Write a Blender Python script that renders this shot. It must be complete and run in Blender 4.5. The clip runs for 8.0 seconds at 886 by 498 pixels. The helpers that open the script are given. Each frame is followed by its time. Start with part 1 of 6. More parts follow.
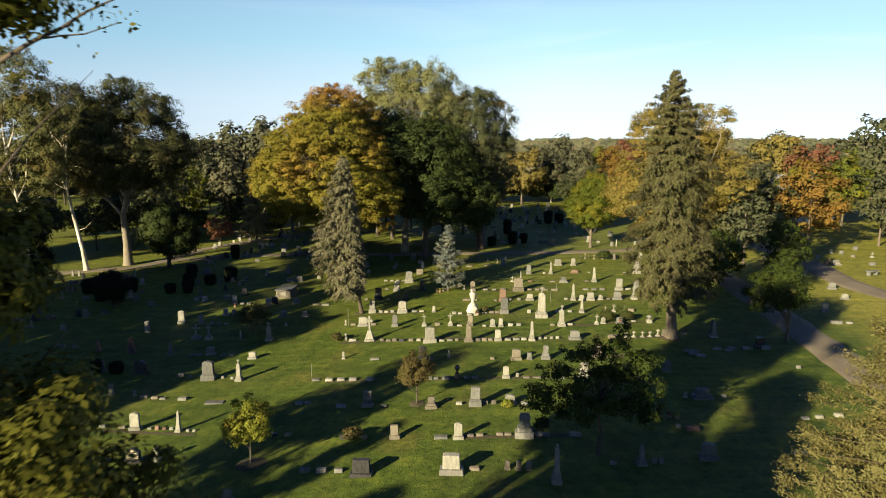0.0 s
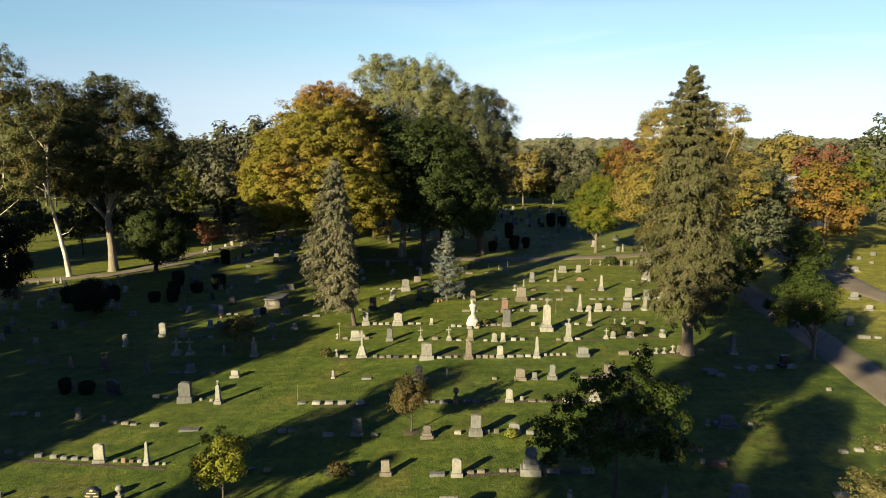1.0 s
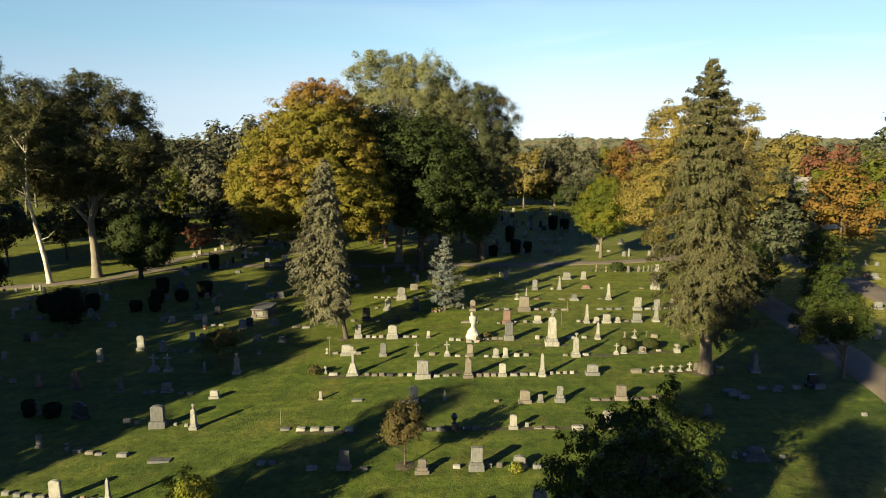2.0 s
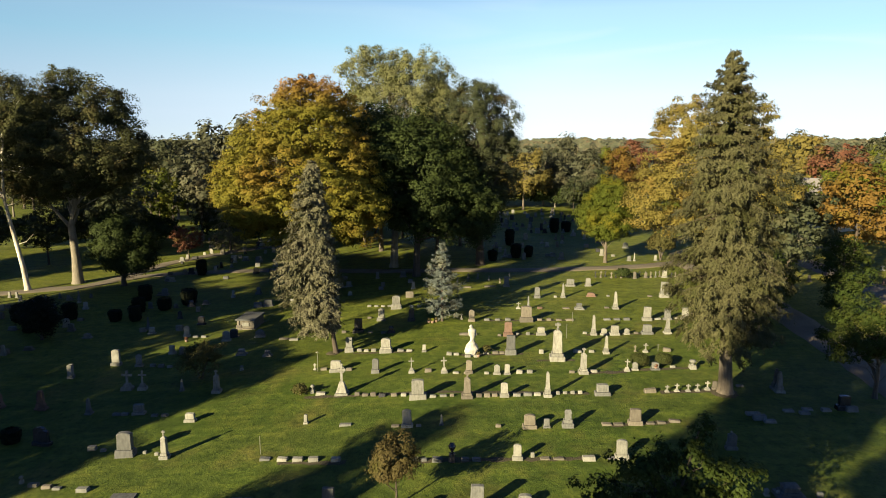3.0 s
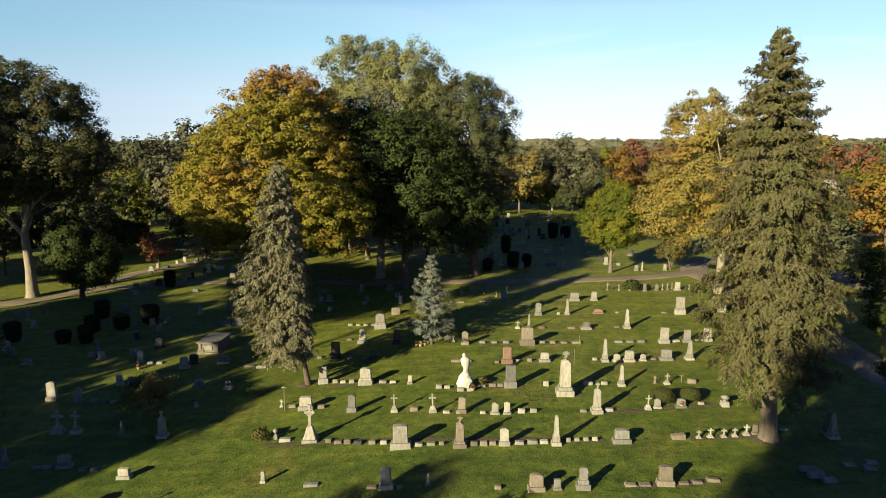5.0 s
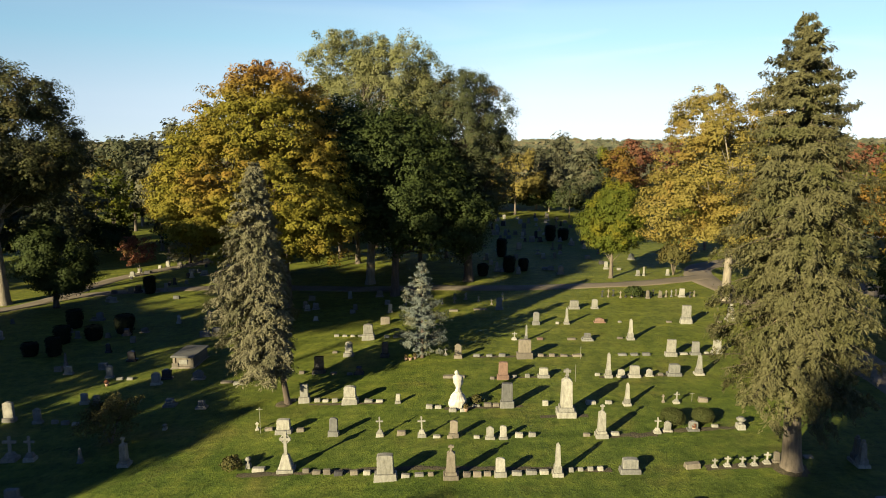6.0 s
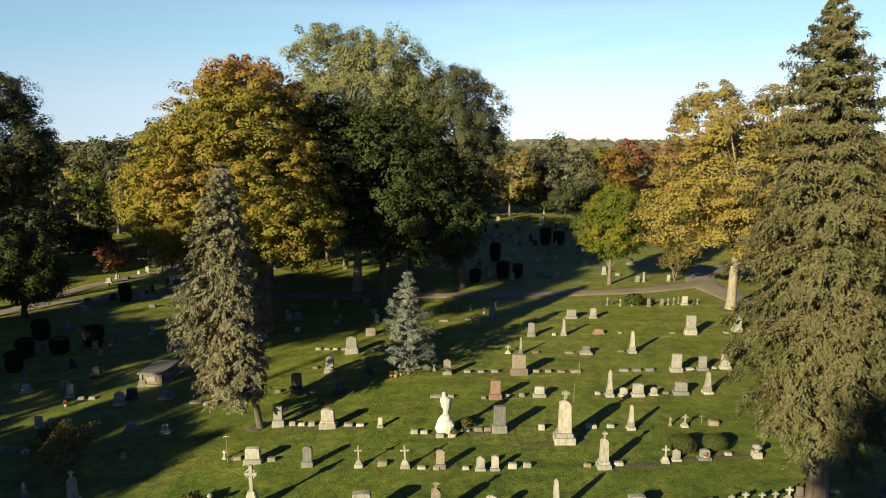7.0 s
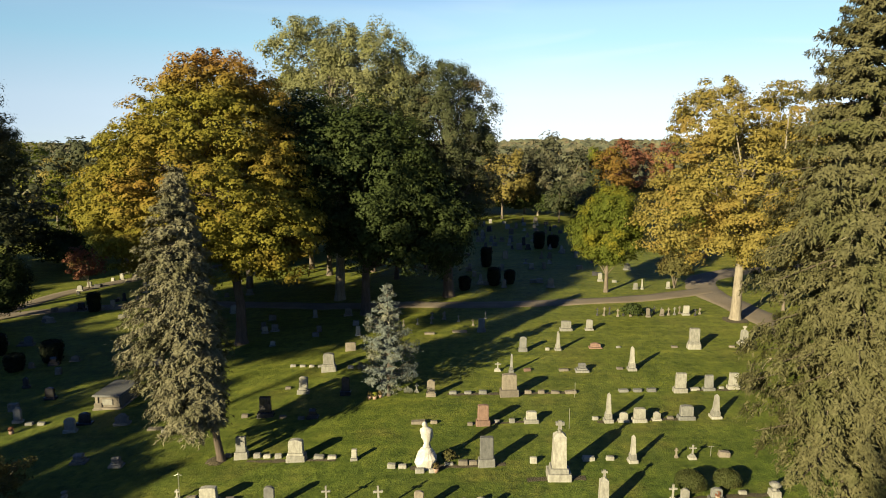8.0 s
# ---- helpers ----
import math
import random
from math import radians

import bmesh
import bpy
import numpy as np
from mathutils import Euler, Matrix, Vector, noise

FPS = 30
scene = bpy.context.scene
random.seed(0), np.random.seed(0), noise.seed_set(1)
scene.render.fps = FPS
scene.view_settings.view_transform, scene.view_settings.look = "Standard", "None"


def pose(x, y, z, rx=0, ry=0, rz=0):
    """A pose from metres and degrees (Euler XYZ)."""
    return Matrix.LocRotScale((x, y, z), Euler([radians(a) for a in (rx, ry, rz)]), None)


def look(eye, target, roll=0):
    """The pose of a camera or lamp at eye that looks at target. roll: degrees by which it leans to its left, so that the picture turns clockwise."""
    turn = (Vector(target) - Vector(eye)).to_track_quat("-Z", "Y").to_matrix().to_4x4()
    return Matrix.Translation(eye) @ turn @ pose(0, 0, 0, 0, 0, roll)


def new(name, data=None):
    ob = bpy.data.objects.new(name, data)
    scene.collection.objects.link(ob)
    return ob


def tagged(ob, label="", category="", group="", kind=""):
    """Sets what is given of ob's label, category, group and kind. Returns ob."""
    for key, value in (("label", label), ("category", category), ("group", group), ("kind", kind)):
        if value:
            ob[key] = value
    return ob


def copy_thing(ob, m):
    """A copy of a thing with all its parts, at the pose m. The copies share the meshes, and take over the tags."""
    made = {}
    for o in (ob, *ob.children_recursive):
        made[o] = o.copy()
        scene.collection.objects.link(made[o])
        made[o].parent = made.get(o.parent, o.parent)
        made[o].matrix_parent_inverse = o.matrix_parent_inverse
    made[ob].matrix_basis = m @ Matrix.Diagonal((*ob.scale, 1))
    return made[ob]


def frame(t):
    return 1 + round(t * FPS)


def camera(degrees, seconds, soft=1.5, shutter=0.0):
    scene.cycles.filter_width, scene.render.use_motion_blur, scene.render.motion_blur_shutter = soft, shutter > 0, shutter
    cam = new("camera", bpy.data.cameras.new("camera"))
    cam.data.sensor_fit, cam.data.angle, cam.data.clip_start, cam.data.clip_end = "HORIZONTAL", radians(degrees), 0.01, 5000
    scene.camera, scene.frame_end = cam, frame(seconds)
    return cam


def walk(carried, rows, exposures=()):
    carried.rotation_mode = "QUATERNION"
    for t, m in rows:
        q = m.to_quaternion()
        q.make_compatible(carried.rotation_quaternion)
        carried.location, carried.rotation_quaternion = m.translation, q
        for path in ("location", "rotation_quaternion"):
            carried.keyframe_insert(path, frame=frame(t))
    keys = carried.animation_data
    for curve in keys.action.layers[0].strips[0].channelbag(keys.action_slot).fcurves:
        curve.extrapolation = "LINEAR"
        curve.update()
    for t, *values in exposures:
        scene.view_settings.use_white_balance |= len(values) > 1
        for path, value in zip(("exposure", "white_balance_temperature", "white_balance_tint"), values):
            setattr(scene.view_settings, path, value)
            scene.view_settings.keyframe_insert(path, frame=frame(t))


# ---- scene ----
cam = camera(68.0, 8.0, soft=0.95, shutter=0.5)
# seconds, eye, yaw, pitch, roll (degrees)
PATH = [
    (0.0, 1.165, -0.423, 15.039, 1.855, -9.541, 0.044),
    (0.5, 1.192, 1.459, 15.095, 1.872, -9.557, 0.040),
    (1.0, 1.201, 3.337, 15.127, 1.865, -9.566, 0.036),
    (1.5, 1.198, 5.198, 15.138, 1.835, -9.569, 0.032),
    (2.0, 1.187, 7.031, 15.130, 1.783, -9.567, 0.026),
    (2.5, 1.176, 8.829, 15.107, 1.709, -9.559, 0.020),
    (3.0, 1.169, 10.588, 15.072, 1.615, -9.548, 0.013),
    (3.5, 1.172, 12.307, 15.028, 1.502, -9.533, 0.004),
    (4.0, 1.191, 13.988, 14.978, 1.369, -9.517, -0.007),
    (4.5, 1.232, 15.636, 14.925, 1.219, -9.499, -0.019),
    (5.0, 1.301, 17.260, 14.871, 1.052, -9.481, -0.033),
    (5.5, 1.402, 18.869, 14.820, 0.870, -9.463, -0.050),
    (6.0, 1.544, 20.479, 14.776, 0.671, -9.446, -0.069),
    (6.5, 1.730, 22.107, 14.740, 0.459, -9.432, -0.091),
    (7.0, 1.968, 23.773, 14.717, 0.233, -9.420, -0.115),
    (7.5, 2.263, 25.501, 14.708, -0.005, -9.413, -0.143),
    (8.0, 2.621, 27.317, 14.718, -0.255, -9.410, -0.174),
]
walk(cam, [(t, pose(x, y, z, 90 + pitch, 0, yaw) @ pose(0, 0, 0, 0, 0, roll)) for t, x, y, z, yaw, pitch, roll in PATH],
     [(0.0, 1.80), (8.0, 1.80)])

# ---- sky and sun ----
SUN_FROM, SUN_UP = 229.0, 18.5
world = bpy.data.worlds.new("sky")
scene.world = world
world.use_nodes = True
wn, wl = world.node_tree.nodes, world.node_tree.links
wn.clear()
sky = wn.new("ShaderNodeTexSky")
sky.sky_type, sky.sun_disc = "NISHITA", False
sky.sun_elevation, sky.sun_rotation = radians(SUN_UP), radians(90 - SUN_FROM)
sky.air_density, sky.dust_density, sky.ozone_density = 0.4, 0.0, 4.0
sky.altitude = 200
wtc = wn.new("ShaderNodeTexCoord")
wmap = wn.new("ShaderNodeMapping")
wmap.inputs["Scale"].default_value = (1.0, 1.6, 8.0)
wmap.inputs["Location"].default_value = (0.35, 0.2, 1.1)
wnoise = wn.new("ShaderNodeTexNoise")
wnoise.inputs["Scale"].default_value = 2.2
wnoise.inputs["Detail"].default_value = 6.0
wnoise.inputs["Distortion"].default_value = 0.9
wramp = wn.new("ShaderNodeValToRGB")
wramp.color_ramp.elements[0].position, wramp.color_ramp.elements[1].position = 0.5, 0.78
wramp.color_ramp.elements[1].color = (0.42, 0.42, 0.42, 1)
wmix = wn.new("ShaderNodeMixRGB")
wmix.inputs["Color2"].default_value = (5.9, 6.2, 6.5, 1)
wbg = wn.new("ShaderNodeBackground")
wbg.inputs["Strength"].default_value = 0.05
wout = wn.new("ShaderNodeOutputWorld")
wl.new(wtc.outputs["Generated"], wmap.inputs["Vector"])
wl.new(wmap.outputs["Vector"], wnoise.inputs["Vector"])
wl.new(wnoise.outputs["Fac"], wramp.inputs["Fac"])
wsoft = wn.new("ShaderNodeValToRGB")
wsoft.color_ramp.elements[0].position, wsoft.color_ramp.elements[0].color = 0.42, (0.12, 0.12, 0.12, 1)
wsoft.color_ramp.elements[1].position = 0.72
wthin = wn.new("ShaderNodeMixRGB")
wthin.blend_type = "MULTIPLY"
wthin.inputs["Fac"].default_value = 1.0
wl.new(wramp.outputs["Color"], wthin.inputs["Color1"])
wl.new(wsoft.outputs["Color"], wthin.inputs["Color2"])
wl.new(wthin.outputs["Color"], wmix.inputs["Fac"])
wsep = wn.new("ShaderNodeSeparateXYZ")
wband = wn.new("ShaderNodeValToRGB")
bands = wband.color_ramp.elements
bands[0].position, bands[0].color = 0.0, (0.86, 0.90, 0.845, 1)
bands[1].position, bands[1].color = 0.22, (0.42, 0.66, 0.90, 1)
for at, colour in ((0.06, (0.79, 0.93, 0.92, 1)), (0.14, (0.50, 0.83, 0.93, 1))):
    bands.new(at).color = colour
wgain = wn.new("ShaderNodeMixRGB")
wgain.blend_type = "MULTIPLY"
wgain.inputs["Fac"].default_value, wgain.inputs["Color2"].default_value = 1.0, (7.9, 7.4, 6.7, 1)
wmist = wn.new("ShaderNodeMixRGB")
wdeep = wn.new("ShaderNodeValToRGB")
wdeep.color_ramp.elements[0].position, wdeep.color_ramp.elements[0].color = 0.18, (0.8, 0.8, 0.8, 1)
wdeep.color_ramp.elements[1].position, wdeep.color_ramp.elements[1].color = 0.30, (0, 0, 0, 1)
wl.new(wsep.outputs["Z"], wdeep.inputs["Fac"])
wl.new(wdeep.outputs["Color"], wmist.inputs["Fac"])
wl.new(wtc.outputs["Generated"], wsep.inputs[0])
wl.new(wsep.outputs["Z"], wband.inputs["Fac"])
wside = wn.new("ShaderNodeValToRGB")
wside.color_ramp.elements[0].position, wside.color_ramp.elements[0].color = 0.2, (0.56, 0.61, 0.68, 1)
wside.color_ramp.elements[1].position, wside.color_ramp.elements[1].color = 0.56, (1.0, 1.0, 1.0, 1)
whalf = wn.new("ShaderNodeMath")
whalf.operation = "MULTIPLY_ADD"
whalf.inputs[1].default_value, whalf.inputs[2].default_value = 0.5, 0.5
wturn = wn.new("ShaderNodeMixRGB")
wturn.blend_type = "MULTIPLY"
wturn.inputs["Fac"].default_value = 1.0
wl.new(wsep.outputs["X"], whalf.inputs[0])
wl.new(whalf.outputs[0], wside.inputs["Fac"])
wl.new(whalf.outputs[0], wsoft.inputs["Fac"])
wl.new(wband.outputs["Color"], wturn.inputs["Color1"])
wl.new(wside.outputs["Color"], wturn.inputs["Color2"])
wl.new(wturn.outputs["Color"], wgain.inputs["Color1"])
wblue = wn.new("ShaderNodeMixRGB")
wblue.blend_type = "MULTIPLY"
wblue.inputs["Fac"].default_value, wblue.inputs["Color2"].default_value = 1.0, (0.52, 0.93, 1.24, 1)
wl.new(sky.outputs["Color"], wblue.inputs["Color1"])
wl.new(wblue.outputs["Color"], wmist.inputs["Color1"])
wl.new(wgain.outputs["Color"], wmist.inputs["Color2"])
wl.new(wmist.outputs["Color"], wmix.inputs["Color1"])
wl.new(wmix.outputs["Color"], wbg.inputs["Color"])
wl.new(wbg.outputs["Background"], wout.inputs["Surface"])

sun_data = bpy.data.lights.new("sun", "SUN")
sun_data.energy, sun_data.angle, sun_data.color = 5.0, radians(0.6), (1.0, 0.83, 0.50)
sun = new("sun", sun_data)
sd = Vector((math.cos(radians(SUN_FROM)) * math.cos(radians(SUN_UP)), math.sin(radians(SUN_FROM)) * math.cos(radians(SUN_UP)), math.sin(radians(SUN_UP))))
sun.matrix_world = look(sd * 100, (0, 0, 0))


# ---- materials ----
def material(name):
    m = bpy.data.materials.new(name)
    m.use_nodes = True
    return m, m.node_tree.nodes, m.node_tree.links, m.node_tree.nodes["Principled BSDF"]


def noise_node(n, l, scale, detail=4.0, rough=0.55, coords="Object", stretch=None):
    tc = n.new("ShaderNodeTexCoord")
    nz = n.new("ShaderNodeTexNoise")
    nz.inputs["Scale"].default_value, nz.inputs["Detail"].default_value, nz.inputs["Roughness"].default_value = scale, detail, rough
    if stretch:
        mp = n.new("ShaderNodeMapping")
        mp.inputs["Scale"].default_value = stretch
        l.new(tc.outputs[coords], mp.inputs["Vector"])
        l.new(mp.outputs["Vector"], nz.inputs["Vector"])
    else:
        l.new(tc.outputs[coords], nz.inputs["Vector"])
    return nz.outputs["Fac"]


def ramp_node(n, l, fac, *stops):
    r = n.new("ShaderNodeValToRGB")
    e = r.color_ramp.elements
    e[0].position, e[0].color = stops[0][0], (*stops[0][1], 1)
    e[1].position, e[1].color = stops[-1][0], (*stops[-1][1], 1)
    for p, c in stops[1:-1]:
        x = e.new(p)
        x.color = (*c, 1)
    l.new(fac, r.inputs["Fac"])
    return r.outputs["Color"]


def mix_node(n, l, kind, fac, a, b):
    m = n.new("ShaderNodeMixRGB")
    m.blend_type = kind
    for socket, v in ((m.inputs["Fac"], fac), (m.inputs["Color1"], a), (m.inputs["Color2"], b)):
        if isinstance(v, (int, float)):
            socket.default_value = v
        elif isinstance(v, tuple):
            socket.default_value = (*v, 1)
        else:
            l.new(v, socket)
    return m.outputs["Color"]


def bump_node(n, l, bsdf, height, strength, distance):
    b = n.new("ShaderNodeBump")
    b.inputs["Strength"].default_value, b.inputs["Distance"].default_value = strength, distance
    l.new(height, b.inputs["Height"])
    l.new(b.outputs["Normal"], bsdf.inputs["Normal"])


def grass_material():
    m, n, l, p = material("grass")
    big = noise_node(n, l, 0.09, 5)
    mid = noise_node(n, l, 0.55, 6, 0.65)
    rows = noise_node(n, l, 0.5, 4, 0.6, "Object", (0.35, 2.2, 1))
    fine = noise_node(n, l, 9.0, 5, 0.7)
    c = ramp_node(n, l, mid, (0.30, (0.032, 0.054, 0.010)), (0.5, (0.056, 0.083, 0.016)), (0.70, (0.091, 0.108, 0.023)))
    c = mix_node(n, l, "MIX", ramp_node(n, l, big, (0.42, (0, 0, 0)), (0.75, (0.65, 0.65, 0.65))), c, (0.076, 0.089, 0.024))
    place = n.new("ShaderNodeTexCoord")
    apart = n.new("ShaderNodeSeparateXYZ")
    l.new(place.outputs["Object"], apart.inputs[0])
    dry = noise_node(n, l, 0.21, 4, 0.6)
    c = mix_node(n, l, "MIX", ramp_node(n, l, dry, (0.54, (0, 0, 0)), (0.68, (0.55, 0.55, 0.55))), c, (0.102, 0.089, 0.032))
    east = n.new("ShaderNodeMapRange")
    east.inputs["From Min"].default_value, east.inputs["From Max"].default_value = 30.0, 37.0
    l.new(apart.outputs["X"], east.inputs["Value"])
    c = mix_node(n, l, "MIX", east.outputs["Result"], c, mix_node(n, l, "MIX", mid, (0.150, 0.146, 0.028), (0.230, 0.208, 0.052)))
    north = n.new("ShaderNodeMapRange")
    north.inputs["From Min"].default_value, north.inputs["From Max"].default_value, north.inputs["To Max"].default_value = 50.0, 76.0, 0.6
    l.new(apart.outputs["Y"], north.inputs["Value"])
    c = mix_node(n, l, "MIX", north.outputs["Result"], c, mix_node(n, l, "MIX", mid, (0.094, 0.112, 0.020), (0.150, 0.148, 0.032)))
    c = mix_node(n, l, "MULTIPLY", 0.75, c, ramp_node(n, l, rows, (0.25, (0.55, 0.6, 0.5)), (0.75, (1.3, 1.25, 1.1))))
    tuft = noise_node(n, l, 1.7, 4, 0.65)
    c = mix_node(n, l, "MULTIPLY", 0.85, c, ramp_node(n, l, tuft, (0.28, (0.55, 0.6, 0.5)), (0.5, (1.0, 1.0, 1.0)), (0.72, (1.5, 1.38, 1.2))))
    clump = noise_node(n, l, 3.6, 3, 0.6)
    c = mix_node(n, l, "MULTIPLY", 0.8, c, ramp_node(n, l, clump, (0.33, (0.50, 0.56, 0.48)), (0.45, (1.0, 1.0, 1.0)), (0.66, (1.12, 1.10, 1.05))))
    c = mix_node(n, l, "MULTIPLY", 0.6, c, ramp_node(n, l, fine, (0.2, (0.40, 0.47, 0.38)), (0.8, (1.50, 1.50, 1.36))))
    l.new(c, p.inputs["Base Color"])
    p.inputs["Roughness"].default_value = 0.7
    p.inputs["Specular IOR Level"].default_value = 0.12
    bump_node(n, l, p, mix_node(n, l, "ADD", 0.7, fine, tuft), 0.5, 0.12)
    return m


def gravel_material():
    m, n, l, p = material("asphalt_drive")
    a = noise_node(n, l, 0.35, 6, 0.6)
    b = noise_node(n, l, 14.0, 3, 0.7)
    c = ramp_node(n, l, a, (0.3, (0.082, 0.067, 0.047)), (0.55, (0.120, 0.100, 0.072)), (0.8, (0.158, 0.132, 0.098)))
    c = mix_node(n, l, "MULTIPLY", 0.6, c, ramp_node(n, l, b, (0.3, (0.6, 0.6, 0.6)), (0.7, (1.25, 1.25, 1.25))))
    l.new(c, p.inputs["Base Color"])
    p.inputs["Roughness"].default_value = 0.9
    bump_node(n, l, p, b, 0.4, 0.02)
    return m


def mulch_material():
    m, n, l, p = material("bark_mulch")
    b = noise_node(n, l, 9.0, 5, 0.7)
    l.new(ramp_node(n, l, b, (0.3, (0.016, 0.013, 0.006)), (0.7, (0.060, 0.050, 0.024))), p.inputs["Base Color"])
    p.inputs["Roughness"].default_value = 0.95
    bump_node(n, l, p, b, 1.0, 0.06)
    return m


def stone_material(name, light, dark, rough=0.75, gloss=0.3):
    """Weathered stone: each stone a shade of its own, with streaks and lichen."""
    m, n, l, p = material(name)
    info = n.new("ShaderNodeObjectInfo")
    streak = noise_node(n, l, 2.5, 5, 0.65, "Object", (3.0, 3.0, 0.9))
    spot = noise_node(n, l, 14.0, 4, 0.7)
    c = mix_node(n, l, "MIX", ramp_node(n, l, streak, (0.38, (0, 0, 0)), (0.72, (1, 1, 1))), light, dark)
    c = mix_node(n, l, "MULTIPLY", 1.0, c, ramp_node(n, l, info.outputs["Random"], (0.0, (0.60, 0.60, 0.61)), (1.0, (1.12, 1.1, 1.06))))
    c = mix_node(n, l, "MULTIPLY", 0.55, c, ramp_node(n, l, spot, (0.3, (0.6, 0.6, 0.58)), (0.65, (1.1, 1.1, 1.1))))
    l.new(c, p.inputs["Base Color"])
    p.inputs["Roughness"].default_value, p.inputs["Specular IOR Level"].default_value = rough, gloss
    bump_node(n, l, p, spot, 0.35, 0.01)
    return m


def leaf_material(name, low, mid, high, glow=0.30, patch=None, patch_scale=0.25, patch_at=(0.5, 0.66), top=None, top_z=(0.7, 0.95)):
    """Foliage: leaf by leaf in shade of colour, with larger patches that turn another colour; thin leaves let light through."""
    m, n, l, p = material(name)
    geo = n.new("ShaderNodeNewGeometry")
    low, high = (tuple(0.34 * s + 0.66 * b for s, b in zip(q, mid)) for q in (low, high))
    c = ramp_node(n, l, geo.outputs["Random Per Island"], (0.0, low), (0.5, mid), (1.0, high))
    if patch:
        f = noise_node(n, l, patch_scale, 3, 0.6)
        c = mix_node(n, l, "MIX", ramp_node(n, l, f, (patch_at[0], (0, 0, 0)), (patch_at[1], (0.85, 0.85, 0.85))), c, patch)
    if top:
        tc = n.new("ShaderNodeTexCoord")
        sep = n.new("ShaderNodeSeparateXYZ")
        l.new(tc.outputs["Generated"], sep.inputs[0])
        c = mix_node(n, l, "MIX", ramp_node(n, l, sep.outputs["Z"], (top_z[0], (0, 0, 0)), (top_z[1], (0.9, 0.9, 0.9))), c, top)
    l.new(c, p.inputs["Base Color"])
    p.inputs["Roughness"].default_value, p.inputs["Specular IOR Level"].default_value = 0.72, 0.10
    tr = n.new("ShaderNodeBsdfTranslucent")
    l.new(c, tr.inputs["Color"])
    ms = n.new("ShaderNodeMixShader")
    ms.inputs["Fac"].default_value = glow
    out = n["Material Output"]
    l.new(p.outputs[0], ms.inputs[1])
    l.new(tr.outputs[0], ms.inputs[2])
    l.new(ms.outputs[0], out.inputs["Surface"])
    return m


def bark_material(name, light, dark, scale=3.0):
    m, n, l, p = material(name)
    f = noise_node(n, l, scale, 6, 0.7, "Object", (2.5, 2.5, 0.5))
    l.new(ramp_node(n, l, f, (0.32, dark), (0.68, light)), p.inputs["Base Color"])
    p.inputs["Roughness"].default_value = 0.9
    bump_node(n, l, p, f, 0.8, 0.05)
    return m


def plain_material(name, colour, rough=0.6, metal=0.0):
    m, n, l, p = material(name)
    f = noise_node(n, l, 6.0, 4)
    l.new(mix_node(n, l, "MULTIPLY", 0.5, colour, ramp_node(n, l, f, (0.3, (0.7, 0.7, 0.7)), (0.7, (1.15, 1.15, 1.15)))), p.inputs["Base Color"])
    p.inputs["Roughness"].default_value, p.inputs["Metallic"].default_value = rough, metal
    return m


GRASS, DRIVE, MULCH = grass_material(), gravel_material(), mulch_material()
STONE = {
    "w": stone_material("white_marble", (0.240, 0.243, 0.222), (0.128, 0.128, 0.112)),
    "g": stone_material("grey_granite", (0.150, 0.156, 0.152), (0.080, 0.083, 0.082)),
    "d": stone_material("dark_polished_granite", (0.045, 0.045, 0.05), (0.02, 0.02, 0.022), 0.25, 0.5),
    "p": stone_material("red_granite", (0.165, 0.108, 0.085), (0.105, 0.068, 0.054)),
    "t": stone_material("brown_sandstone", (0.150, 0.137, 0.114), (0.088, 0.078, 0.063)),
}
STATUE_WHITE = stone_material("painted_white_stone", (0.60, 0.59, 0.54), (0.44, 0.43, 0.38), 0.6)
TONE = {"w": "weathered white marble", "g": "grey granite", "d": "dark polished granite", "p": "reddish granite", "t": "brown sandstone"}
LETTER = plain_material("pale_letter_paint", (0.34, 0.30, 0.19))
BARK = bark_material("brown_bark", (0.125, 0.104, 0.080), (0.045, 0.037, 0.029))
BARK_PALE = bark_material("pale_grey_bark", (0.195, 0.175, 0.135), (0.09, 0.078, 0.06))
BARK_WHITE = bark_material("white_flaking_bark", (0.62, 0.58, 0.50), (0.16, 0.135, 0.10), 1.2)
BARK_DARK = bark_material("dark_bark", (0.075, 0.058, 0.045), (0.028, 0.021, 0.016))
BARK_TWIG = bark_material("grey_twig_bark", (0.19, 0.165, 0.125), (0.10, 0.085, 0.065))
WIRE = plain_material("galvanised_steel", (0.22, 0.22, 0.2), 0.5, 0.6)
PLANTER = plain_material("weathered_terracotta", (0.20, 0.135, 0.10))

L_MAPLE = leaf_material("golden_maple_leaves", (0.080, 0.086, 0.012), (0.132, 0.122, 0.018), (0.190, 0.158, 0.022), 0.28, (0.180, 0.104, 0.022), 0.15, (0.46, 0.70), (0.215, 0.098, 0.030), (0.78, 1.04))
L_PALE = leaf_material("pale_olive_leaves", (0.090, 0.098, 0.044), (0.146, 0.152, 0.070), (0.205, 0.206, 0.100), 0.32, (0.128, 0.138, 0.042), 0.3)
L_DARK = leaf_material("dark_green_leaves", (0.014, 0.023, 0.007), (0.026, 0.038, 0.011), (0.046, 0.060, 0.016), 0.18, (0.030, 0.042, 0.010), 0.4)
# Dark green, with the shade over these trees put into the leaf colour.
L_LAWN = leaf_material("shade_darkened_lawn_leaves", (0.012, 0.021, 0.004), (0.024, 0.038, 0.007), (0.050, 0.070, 0.013), 0.2, (0.040, 0.050, 0.010), 0.7)
L_MID = leaf_material("olive_green_leaves", (0.034, 0.046, 0.012), (0.052, 0.066, 0.017), (0.085, 0.092, 0.025), 0.25, (0.090, 0.070, 0.020), 0.25, (0.56, 0.74))
